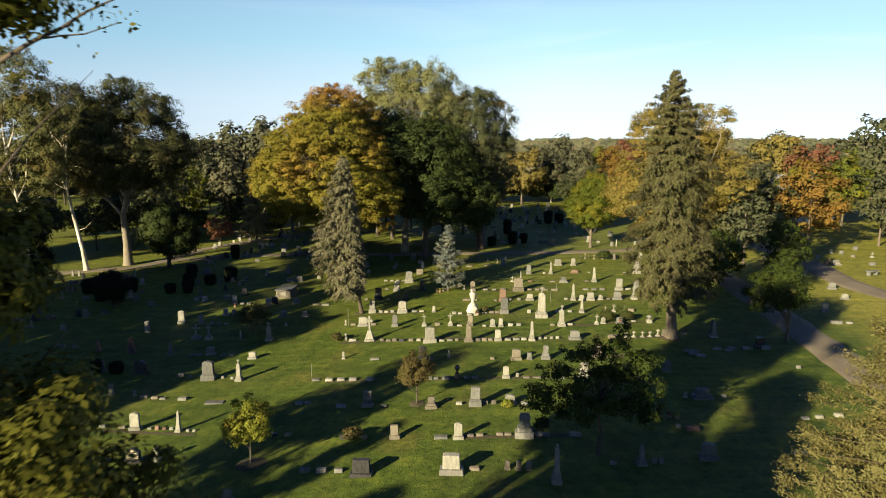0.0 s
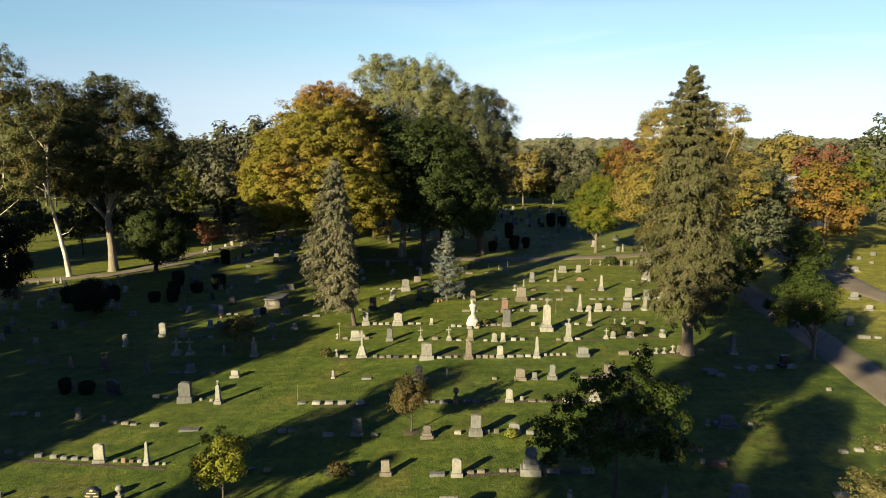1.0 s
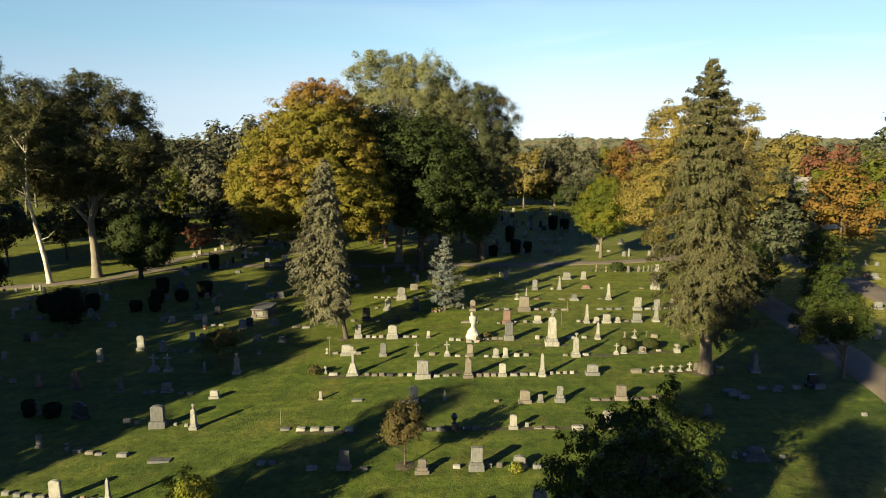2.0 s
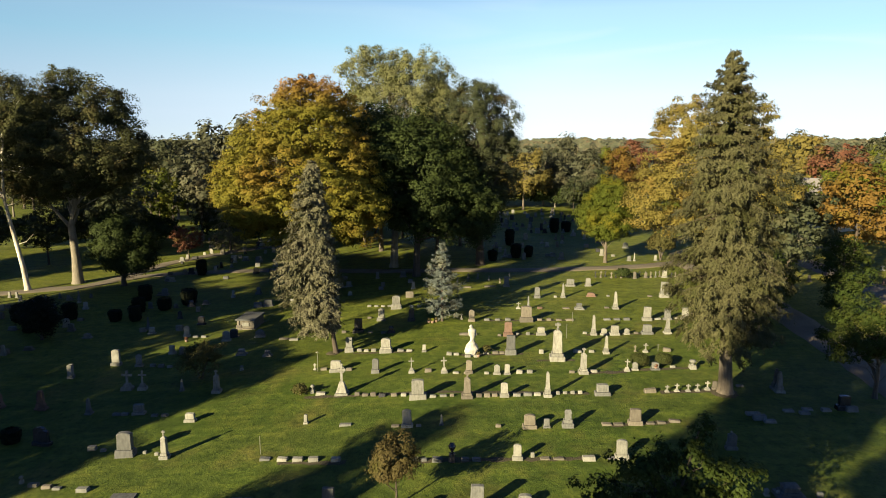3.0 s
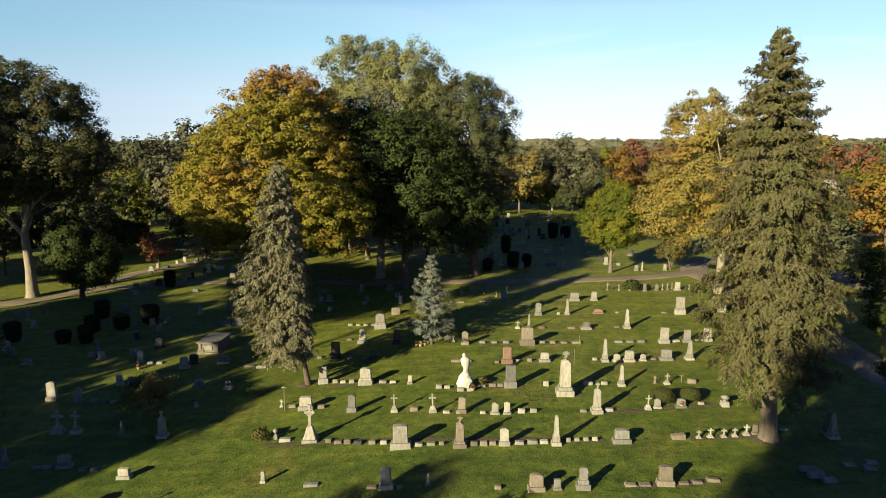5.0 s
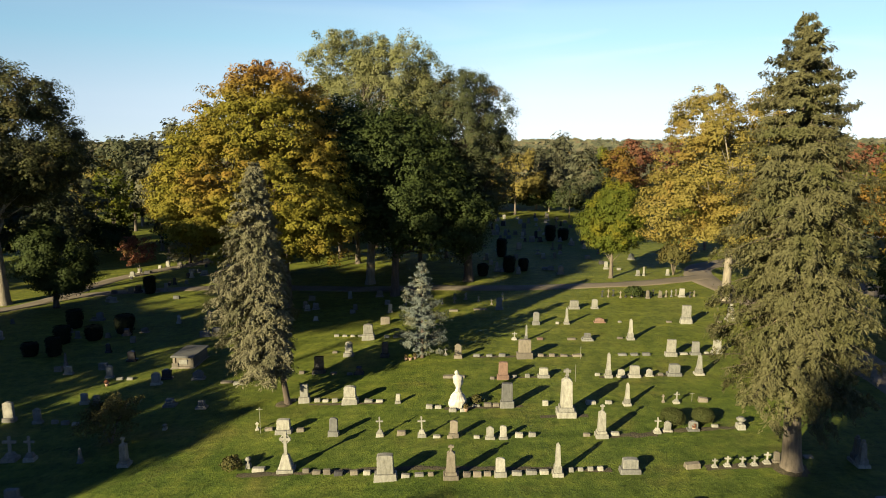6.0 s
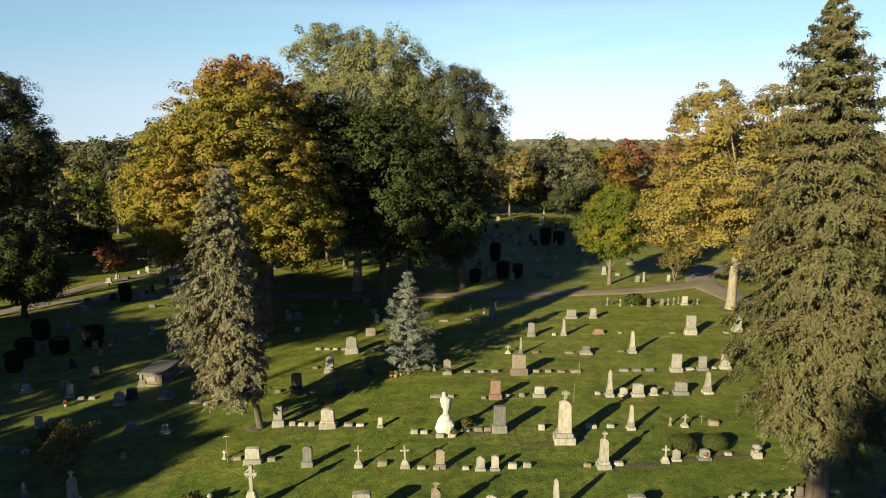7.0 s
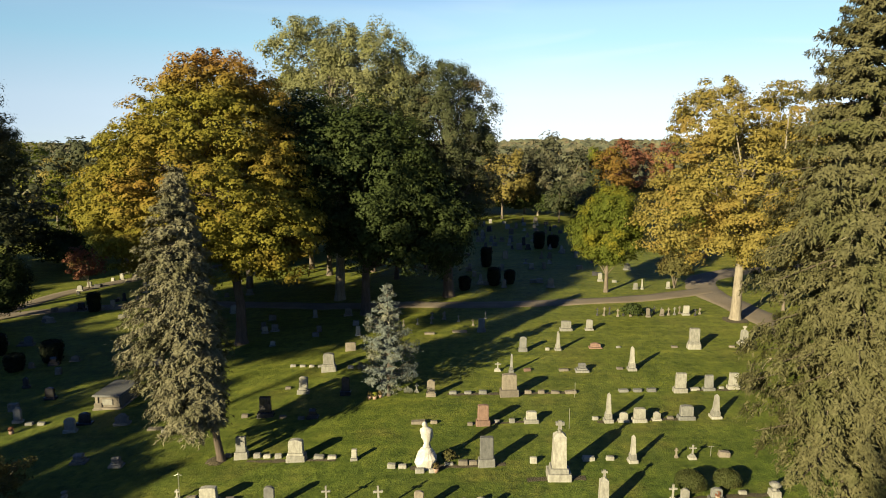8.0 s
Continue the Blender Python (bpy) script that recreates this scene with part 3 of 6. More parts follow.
def spruce(name, label, x, y, h, profile, leaf, bark, seed, lean=(0, 0), whorl=0.42, per=10, spray=0.5, droop=0.35, hang=0.7, along=26, foot=1.6, r0=0.32, group="", rise=0.0, jag=0.25, ragged=0.3, tiers=0.0, strand=0.5, tufts=9, lopsided=0.0, fuzz=0.11, twig=None):
    """A spruce: a straight trunk, whorls of drooping boughs, and needle sprays hung along each bough.
    profile: (height share, radius) pairs of the outline; tiers: how far the whorls draw apart near the top."""
    rng = np.random.RandomState(seed)
    t = thing(name, label, "tree", pose(x, y, ground_z(x, y)), group)
    hs, rs = [p[0] * h for p in profile], [p[1] for p in profile]
    axis = lambda z: np.array([lean[0] * (z / h) ** 0.8, lean[1] * z / h, z])
    v, f = [], []
    trunk_mesh(v, f, [tuple(axis(h * 0.985 * k / 8)) for k in range(9)], r0, 0.02, 9)
    link_mesh("trunk", v, f, bark, t, smooth=True)
    bv, bf, tv, tf = [], [], [], []
    P, N, U, S = [], [], [], []
    z = foot
    while z < h * 0.993:
        r = np.interp(z, hs, rs)
        n = max(5, int(per * min(1.0, 0.35 + r / max(rs))))
        for k in range(n):
            a = 2 * math.pi * (k + rng.uniform(-.4, .4)) / n + z * 2.1
            lump = noise.noise(Vector((math.cos(a) * 1.3, math.sin(a) * 1.3, z * 0.55 + seed)))
            L = r * (1 + rng.uniform(-jag, jag * 0.6)) * (1 + ragged * 1.6 * lump) * (1 - min(0.85, lopsided * (1.3 if z < 0.28 * h else 1.0)) * math.cos(a))
            L = min(L, 1.15 * r * (1 + lopsided))
            high = min(1.0, max(0.22, (1 - z / h) / 0.38))
            o = axis(z + rng.uniform(-.28, .28) * (1.0 if z < 0.72 * h else 0.6))
            d = np.array([math.cos(a), math.sin(a), 0])
            s = np.linspace(0, 1, 6)
            line = o + d * (L * s)[:, None] + np.array([0, 0, 1]) * ((rise + 1.3 * max(0.0, z / h - 0.78)) * L * s - droop * high * L * s ** 1.5 + 0.30 * L * np.maximum(0, s - 0.65))[:, None]
            if k % 2 == 0:
                tube(bv, bf, line[[0, 2, 5]], [0.04, 0.02, 0.006], 3)
            if twig and k % 2:
                for side_k in range(2):
                    b0 = line[rng.randint(1, 5)]
                    b1 = b0 + (d * rng.uniform(0.1, 0.7) + np.array([-d[1], d[0], 0]) * rng.uniform(-0.7, 0.7) + np.array([0, 0, -rng.uniform(0.2, 0.9)])) * rng.uniform(0.35, 0.7)
                    tube(tv, tf, [b0, (b0 + b1) / 2 + np.array([0, 0, 0.08]), b1], [0.013, 0.010, 0.005], 3)
            m = max(3, int(along * (0.25 + L / max(rs))))
            knots = max(4, int(L * (2.6 + 5 * max(0.0, z / h - 0.7))))
            own = rng.randint(0, knots, m)
            q = np.clip((rng.uniform(0.10, 1.0, knots) ** 0.65)[own] + rng.normal(size=m) * 0.045, 0.04, 1.0)
            even = rng.uniform(0, 1, m) < (0.25 if z < 0.7 * h else 0.8)
            q[even] = rng.uniform(0.05, 1.0, even.sum())
            c = np.stack([np.interp(q, s, line[:, i]) for i in range(3)], 1)
            side = np.array([-d[1], d[0], 0])
            off = (rng.normal(size=knots)[own] + rng.normal(size=m) * 0.3) * (0.10 + 0.15 * L * (1.1 - q)) * 0.9
            c = c + side * off[:, None]
            c[:, 2] -= np.abs(off) * 0.35
            lay = hang * (0.45 + 0.55 * min(1.0, max(0.0, (1 - z / h) / 0.3)))
            drop = d * (1 - lay) * 0.8 + side * np.sign(off)[:, None] * 0.35 + np.array([0, 0, -lay]) + rng.normal(size=(m, 3)) * 0.22
            drop *= (strand * (0.3 + 0.7 * high) * rng.uniform(0.4, 1.3, m))[:, None]
            h1 = rng.uniform(0, 1, (m, tufts, 1))
            c = (c[:, None, :] + drop[:, None, :] * h1 + rng.normal(size=(m, tufts, 3)) * fuzz * (0.55 - 0.3 * h1)).reshape(-1, 3)
            w = len(c)
            P.append(c)
            U.append(np.repeat(drop / strand, tufts, axis=0) + rng.normal(size=(w, 3)) * 0.28)
            N.append(d * 0.8 + np.array([0, 0, 0.5]) + rng.normal(size=(w, 3)) * 0.4)
            S.append(spray * rng.uniform(0.6, 1.4, w))
        z += whorl * rng.uniform(0.75, 1.25) * (0.6 + 0.4 * r / max(rs) + tiers * max(0.0, z / h - 0.68) * 4)
    if twig:
        link_mesh("twigs", tv, tf, twig, t)["kind"] = "stuff"
    frame_ob = link_mesh("bough_frame", bv, bf, BARK_DARK, t)
    frame_ob["kind"] = "stuff"
    cv, cf = cards(np.concatenate(P), np.concatenate(N), np.concatenate(S), rng, 0.36, np.concatenate(U))
    link_mesh("foliage", cv, cf, leaf, t)
    return t


def shrub(name, label, x, y, r, h, leaf, seed, leaves=1600, size=0.14, stems=True, lift=0.0, ragged=0.25, group=""):
    """A shrub: a few stems and a ragged dome of small leaves."""
    rng = np.random.RandomState(seed)
    t = thing(name, label, "shrub", pose(x, y, ground_z(x, y)), group)
    if stems:
        v, f = [], []
        for k in range(6):
            a = rng.uniform(0, 6.28)
            tip = (math.cos(a) * r * 0.6, math.sin(a) * r * 0.6, h * rng.uniform(0.55, 0.9))
            tube(v, f, [(0, 0, -0.1), (tip[0] * 0.35, tip[1] * 0.35, tip[2] * 0.5), tip], [0.05, 0.03, 0.008], 5)
        link_mesh("stem", v, f, BARK, t)
    e = ball_points(leaves, rng)
    e[:, 2] = np.where(e[:, 2] < -0.5, -e[:, 2], e[:, 2])
    bumps = np.array([noise.noise(Vector(p) * 2.3 + Vector((seed, 0, 0))) for p in e])
    rad = (1 - ragged * 0.5 + ragged * 1.6 * bumps) * rng.uniform(0.72, 1.03, leaves)
    zc = lift + (h - lift) * 0.5
    pos = e * np.array([r, r, (h - lift) * 0.5]) * rad[:, None] + np.array([0, 0, zc])
    pos[:, 2] = np.maximum(pos[:, 2], 0.03)
    cv, cf = cards(pos, e + rng.normal(size=(leaves, 3)) * 0.45, size * rng.uniform(0.6, 1.4, leaves), rng)
    link_mesh("foliage", cv, cf, leaf, t)
    return t


def clipped_yew(x, y, w, h, seed, d=None):
    """A clipped, blackish evergreen: a dense leaning drum, wider at its top."""
    rng = np.random.RandomState(seed)
    t = thing("clipped_yew", "clipped blackish evergreen bush on the lawn", "shrub", pose(x, y, ground_z(x, y), 0, 0, rng.uniform(0, 90)), "clipped evergreens")
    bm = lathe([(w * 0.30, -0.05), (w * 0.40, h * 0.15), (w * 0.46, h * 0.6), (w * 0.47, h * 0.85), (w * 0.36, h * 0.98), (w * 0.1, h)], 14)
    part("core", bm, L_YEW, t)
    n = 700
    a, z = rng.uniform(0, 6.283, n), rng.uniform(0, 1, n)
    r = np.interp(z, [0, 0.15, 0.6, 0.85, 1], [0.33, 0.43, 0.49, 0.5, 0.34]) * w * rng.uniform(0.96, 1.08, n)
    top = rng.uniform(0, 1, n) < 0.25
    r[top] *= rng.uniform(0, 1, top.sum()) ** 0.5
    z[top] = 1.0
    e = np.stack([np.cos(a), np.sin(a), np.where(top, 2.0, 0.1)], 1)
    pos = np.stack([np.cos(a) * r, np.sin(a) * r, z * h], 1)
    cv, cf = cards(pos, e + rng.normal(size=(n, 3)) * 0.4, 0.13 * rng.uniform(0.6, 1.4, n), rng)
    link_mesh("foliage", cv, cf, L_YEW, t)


# the golden maple and the big trees round it
broad_tree("maple_tree", "tall golden-yellow autumn maple with an orange top", -12.78, 76.40, [(0, 0, 0), (0.1, 0, 3), (-0.4, 0.2, 6.5), (-1.4, 0.2, 10), (-2, 0, 14)], 0.42, 0.18,
           [(-2.4, 0, 11.2, 8.1, 7.8, 6.8), (-1.3, 0.5, 15.8, 6.1, 5.8, 5.2), (-6.0, -1, 9.3, 4.4, 5.2, 3.8), (3.0, -1, 8.8, 3.5, 4.4, 4.0), (-0.9, 0, 18.8, 3.8, 3.7, 3.0), (-7.6, 0, 10.6, 3.2, 4, 4.0)],
           L_MAPLE, BARK_DARK, 2100, 148000, 0.16, 11, 0.66, limbs=40, flat=0.6)
broad_tree("tall_tree", "tall pale olive airy tree behind the golden maple", -6.96, 88.5, [(0, 0, 0), (0.2, 0, 5), (0, 0.3, 11), (-0.3, 0, 18), (-0.2, 0, 22)], 0.44, 0.14,
           [(-0.4, 0, 17.0, 7.8, 6.0, 6.2), (-2.8, 0, 21.5, 4.4, 4.2, 4.0), (2.8, 0, 21.3, 4.5, 4.2, 3.9), (4.6, 0, 17.0, 4.6, 4.4, 4.6), (2.4, -4.6, 15.4, 3.6, 2.4, 2.8)],
           L_PALE, BARK_PALE, 1350, 108000, 0.15, 12, 0.70, 0.18, 80, inner=0.14)
broad_tree("dark_tree", "tall dense dark green tree in the grove", -3.82, 82.4, [(0, 0, 0), (0.1, 0, 4), (0, 0, 9), (0.2, 0, 15)], 0.38, 0.14,
           [(0.3, 0, 10.6, 5.8, 5.2, 7.2), (-3.6, -1.5, 13.8, 4.0, 4, 4.6), (2.6, 0, 8.6, 4.4, 4.4, 5.4), (3.4, 0.5, 9.6, 3.4, 3.4, 4.2), (6.2, 1.5, 7.0, 3.4, 3.4, 4.2)],
           L_DARK, BARK_DARK, 1250, 84000, 0.185, 13, 0.75, limbs=26)
broad_tree("grove_tree", "grey-green tree with an open rusty top beside the grove", 3.4, 87.2, [(0, 0, 0), (-0.1, 0, 5), (0.1, 0.2, 10), (0.3, 0, 17)], 0.45, 0.12,
           [(-0.4, 0, 14.6, 5.0, 5.2, 6.0), (-1.4, 0, 17.8, 4.0, 4, 3.6), (1.1, 0, 15.4, 3.2, 3.2, 4.2), (1.2, 1.5, 9.5, 3.6, 4, 3.4)],
           L_GROVE, BARK_DARK, 900, 80000, 0.125, 14, 0.60, 0.24, 60)
broad_tree("dark_tree", "small dark rounded tree in the shade of the grove", 3.6, 98.5, [(0, 0, 0), (0, 0, 2), (0.1, 0, 5)], 0.22, 0.08,
           [(0, 0, 6.4, 3.0, 3, 4.2)], L_DARK, BARK_DARK, 110, 14000, 0.19, 15, 0.9, limbs=10)

# the amber tree beyond the lawn and the small green one at the drive
broad_tree("amber_tree", "tall amber-leaved tree with a pale bare trunk", 25.9, 77.5, [(0, 0, 0), (0.05, 0, 3.5), (0.2, 0, 7), (-0.2, 0, 11), (-0.6, 0, 15)], 0.38, 0.18,
           [(-0.6, 0, 10.6, 6.0, 5.6, 4.6), (-1.6, 0, 15.0, 3.9, 3.8, 3.4), (3.2, 0, 15.2, 3.0, 3.0, 3.0), (-4.8, -0.5, 7.8, 3.5, 3.5, 3.3), (5.2, 0, 9.4, 4.0, 4.0, 3.8), (0.8, -1.5, 6.8, 4.4, 3, 2.4)],
           L_AMBER, BARK_PALE, 900, 88000, 0.15, 21, 0.74, 0.12, 50, flat=0.62,
           boughs=(([(0.2, -0.3, 6.8), (0.6, -2.4, 10), (1.0, -3.6, 13.2), (1.3, -3.2, 16.2)], 0.17), ([(0.1, -0.3, 7.6), (-1.3, -3.0, 10.4), (-2.3, -3.8, 13.2), (-2.6, -3.0, 16)], 0.13), ([(0.4, -1, 9), (2.4, -3.6, 11.4), (3.5, -3.4, 14.6), (3.8, -2.6, 17)], 0.12)))
broad_tree("green_tree", "small round bright green tree beside the drive", 18.2, 87.6, [(0, 0, 0), (0, 0, 1.6), (0.05, 0, 4), (0, 0, 7)], 0.2, 0.07,
           [(0, 0, 5.4, 3.3, 3.2, 3.6), (0.1, 0, 7.6, 2.4, 2.4, 2.5)], L_BRIGHT, BARK, 420, 44000, 0.13, 22, 0.5, inner=0.2, limbs=14)
shrub("olive_bush", "small olive bush with a short stem by the drive", 25.0, 88.6, 1.9, 3.5, L_SHRUB, 23, 2200, 0.22, lift=0.6)

# sycamores and evergreens to the side
broad_tree("sycamore_tree", "tall sycamore with a white flaking trunk and thin leaves", -47.92, 81.92, [(0, 0, 0), (-0.25, 0, 2.5), (-0.7, 0, 5), (-1.2, 0, 7.8), (-1.6, 0, 10.2), (-1.5, 0, 13.5), (-1.3, 0.4, 17), (-1.6, 0.6, 21)], 0.30, 0.06,
           [(-2.6, 3.4, 15, 5.0, 3.6, 5.4), (-2.0, 2.6, 19.5, 4.4, 3.4, 4.6), (1.8, 3.4, 17.0, 4.4, 3.4, 4.8), (-0.6, 2.0, 18.5, 3.4, 2.4, 3.8), (0.6, 3.4, 12.0, 3.6, 3.0, 2.4), (-4.6, 2.4, 12.6, 2.6, 2.6, 2.6)], L_SYC_DARK, BARK_WHITE, 1000, 72000, 0.165, 31, 0.70, 0.06, 14,
           boughs=(([(-1.55, 0, 10.0), (-2.3, -0.1, 12.4), (-3.3, -0.1, 14.2), (-4.6, 0, 15.4)], 0.13), ([(-1.5, 0, 10.4), (-3.0, 0, 11.2), (-4.6, 0, 12.6)], 0.08), ([(-1.5, 0, 9.6), (-0.4, 0, 9.9), (0.9, 0.2, 10.6)], 0.06), ([(-0.75, 0, 5.2), (0.4, 0, 5.6), (1.3, 0.2, 6.6)], 0.05)))
broad_tree("sycamore_tree", "tall sycamore with white limbs and sparse olive leaves", -49.66, 73.78, [(0, 0, 0), (-0.1, 0, 4), (-0.4, 0, 8), (-0.9, 0, 10.5), (-1.6, 0, 15), (-1.8, 0, 25)], 0.26, 0.05,
           [(-1.6, 1.4, 15.5, 3.6, 3.0, 5.6), (-1.0, 0.8, 22.2, 2.5, 2.2, 5.2), (-3, 1.4, 12, 3.2, 3.0, 3.2), (0.9, 1.0, 18.5, 2.6, 2.0, 4.2), (1.6, 1.2, 13.0, 2.6, 2.2, 3.4), (3.0, 0.8, 16.6, 2.4, 2.0, 4.6), (1.4, 0.8, 22.6, 2.0, 1.8, 4.2)], L_SYC, BARK_WHITE, 900, 60000, 0.15, 32, 0.58, 0.06, 16,
           boughs=(([(-0.9, 0, 10.4), (-2.2, 0, 12.5), (-2.8, 0, 15), (-3.0, 0.2, 18)], 0.12), ([(-0.8, 0, 10.0), (0.4, 0, 12.2), (0.8, 0, 15), (0.6, 0.3, 18.5)], 0.11), ([(-1.6, 0, 15), (-0.4, 0, 18), (-0.3, 0.2, 22)], 0.07), ([(-0.5, 0, 8.6), (0.8, 0, 9.6), (2.0, 0.2, 10.6)], 0.06)))
broad_tree("sycamore_tree", "broad sycamore with a forked pale trunk and dark leaves", -44.21, 85.49, [(0, 0, 0), (0, 0, 3), (-0.2, 0, 6.8), (0.4, 0, 9), (1.2, 0, 13)], 0.56, 0.2,
           [(2.2, 0, 15.5, 7.0, 6.4, 6.4), (-3.2, 0, 14.2, 5.0, 5, 5.6), (3.0, 0, 20.2, 4.6, 4.4, 3.6), (6.4, 0, 14.6, 3.6, 3.6, 4.2), (-5.5, 0, 18.6, 2.6, 2.6, 2.8), (0.4, 0, 22.6, 2.4, 2.4, 2.4), (-1, 2.5, 11.4, 5.0, 4, 2.2), (-6.4, 1.5, 17.0, 3.6, 3.4, 4.6)],
           L_SYC_DARK, BARK_PALE, 1500, 105000, 0.165, 33, 0.70, 0.05, 22,
           boughs=(([(-0.2, 0, 6.6), (-1.6, -0.2, 8.4), (-2.8, -0.3, 10.2), (-3.4, 0, 13)], 0.24), ([(-0.1, 0, 6.6), (0.8, -0.2, 8.4), (1.4, -0.3, 10.6), (2.6, 0, 13)], 0.24), ([(0.9, -0.3, 8.8), (3.6, -0.6, 10.2), (5.2, -0.6, 9.8)], 0.10), ([(-1.6, 0, 8.6), (-3.6, 0, 9.6), (-5.0, 0, 11.5)], 0.12)))
broad_tree("dark_tree", "low dense dark evergreen tree on the lawn", -37.90, 83.96, [(0, 0, 0), (0, 0, 1.2), (0, 0, 4)], 0.28, 0.1,
           [(0, 0, 4.4, 3.6, 3.4, 3.4), (-0.6, 0, 6.6, 2.2, 2.2, 2.2), (1.4, 0, 2.9, 2.4, 2.4, 1.7)], L_DARK, BARK_DARK, 220, 32000, 0.16, 34, 0.75, limbs=12)
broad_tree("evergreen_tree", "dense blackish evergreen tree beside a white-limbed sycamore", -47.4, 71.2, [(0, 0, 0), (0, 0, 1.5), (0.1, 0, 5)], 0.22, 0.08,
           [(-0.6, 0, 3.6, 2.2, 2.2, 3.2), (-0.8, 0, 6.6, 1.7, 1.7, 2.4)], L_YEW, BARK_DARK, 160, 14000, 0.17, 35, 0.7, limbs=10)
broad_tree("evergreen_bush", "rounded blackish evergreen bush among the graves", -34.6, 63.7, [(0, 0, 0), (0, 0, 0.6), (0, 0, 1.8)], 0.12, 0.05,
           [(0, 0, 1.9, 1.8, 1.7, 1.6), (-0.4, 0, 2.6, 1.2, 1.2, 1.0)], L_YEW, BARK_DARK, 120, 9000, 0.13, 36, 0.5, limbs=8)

# spruces
spruce("spruce_tree", "tall olive spruce with drooping boughs and bare trunk foot", 17.0, 48.4, 20.0,
       [(0.0, 1.9), (0.10, 2.4), (0.22, 2.9), (0.42, 3.0), (0.58, 2.9), (0.70, 2.65), (0.79, 2.15), (0.87, 1.5), (0.92, 1.0), (0.957, 0.6), (0.985, 0.2), (1.0, 0.03)],
       L_NEEDLE, BARK, 47, (-0.5, 1.0), 0.56, 12, 0.14, 0.42, 0.72, 40, 4.1, 0.40, ragged=0.24, jag=0.36, tiers=0.12, strand=0.55, tufts=12, fuzz=0.14, twig=BARK_TWIG)
spruce("spruce_tree", "leaning grey-brown spruce with hanging ragged boughs", -8.12, 57.38, 14.2,
       [(0.0, 0.8), (0.16, 1.15), (0.3, 1.75), (0.5, 1.95), (0.65, 1.65), (0.8, 1.15), (0.92, 0.65), (1.0, 0.12)],
       L_NEEDLE_G, BARK_DARK, 42, (-1.4, 0.4), 0.40, 13, 0.14, 0.42, 0.55, 36, 2.4, 0.18, jag=0.25, ragged=0.3, strand=0.55, tufts=8, lopsided=0.62)
spruce("blue_spruce_tree", "young blue-grey spruce on the lawn", -0.40, 63.90, 6.7,
       [(0.0, 1.5), (0.12, 1.95), (0.3, 1.85), (0.5, 1.4), (0.7, 0.92), (0.85, 0.52), (1.0, 0.06)],
       L_NEEDLE_B, BARK_DARK, 43, (0, 0), 0.46, 9, 0.10, -0.02, 0.05, 36, 0.85, 0.11, rise=0.15, jag=0.45, ragged=0.45, strand=0.32, tufts=8)
spruce("spruce_tree", "sunlit olive-gold spruce close beside the flight", 18.6, 21.6, 12.8,
       [(0.0, 4.7), (0.25, 4.7), (0.40, 4.3), (0.55, 3.3), (0.73, 2.4), (0.88, 1.4), (1.0, 0.1)],
       L_NEEDLE_S, BARK, 44, (0, 0), 0.46, 14, 0.115, 0.05, -0.15, 56, 1.0, 0.3, ragged=0.30, jag=0.2, strand=0.42, tufts=12, fuzz=0.17)

# small trees among the graves
broad_tree("young_tree", "young yellow-green tree in a ring of mulch", -9.60, 30.36, [(0, 0, 0), (0.02, 0, 0.8), (0.05, 0, 1.5), (0, 0, 2.4)], 0.05, 0.03,
           [(0, 0, 2.35, 1.15, 1.1, 1.15), (-0.5, 0, 1.9, 0.9, 0.9, 0.7), (0.55, 0.1, 2.0, 0.8, 0.8, 0.75)], L_LIME, BARK, 120, 8000, 0.085, 51, 0.30, limbs=16)
broad_tree("young_tree", "small bronze-leaved tree with a slim trunk", -1.60, 36.74, [(0, 0, 0), (0.03, 0, 0.6), (0.0, 0, 1.2), (0, 0, 2.2)], 0.05, 0.03,
           [(0, 0, 2.15, 0.95, 0.9, 1.05), (-0.3, 0, 1.7, 0.75, 0.75, 0.6)], L_BROWN, BARK_DARK, 90, 6000, 0.08, 52, 0.28, 0.1, limbs=16)
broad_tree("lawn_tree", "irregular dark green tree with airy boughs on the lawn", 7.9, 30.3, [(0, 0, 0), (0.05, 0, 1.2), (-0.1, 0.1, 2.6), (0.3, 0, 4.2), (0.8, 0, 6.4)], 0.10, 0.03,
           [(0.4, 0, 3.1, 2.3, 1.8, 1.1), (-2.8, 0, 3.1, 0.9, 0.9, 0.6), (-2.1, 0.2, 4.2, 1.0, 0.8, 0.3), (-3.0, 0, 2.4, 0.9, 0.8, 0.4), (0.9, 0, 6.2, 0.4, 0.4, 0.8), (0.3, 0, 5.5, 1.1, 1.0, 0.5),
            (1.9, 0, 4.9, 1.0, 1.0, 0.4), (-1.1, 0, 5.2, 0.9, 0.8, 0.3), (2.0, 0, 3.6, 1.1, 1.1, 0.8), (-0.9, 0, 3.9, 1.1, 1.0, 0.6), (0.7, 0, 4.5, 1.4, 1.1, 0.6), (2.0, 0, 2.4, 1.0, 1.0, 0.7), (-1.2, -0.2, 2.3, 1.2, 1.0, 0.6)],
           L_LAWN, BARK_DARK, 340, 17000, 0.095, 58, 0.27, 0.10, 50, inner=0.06)
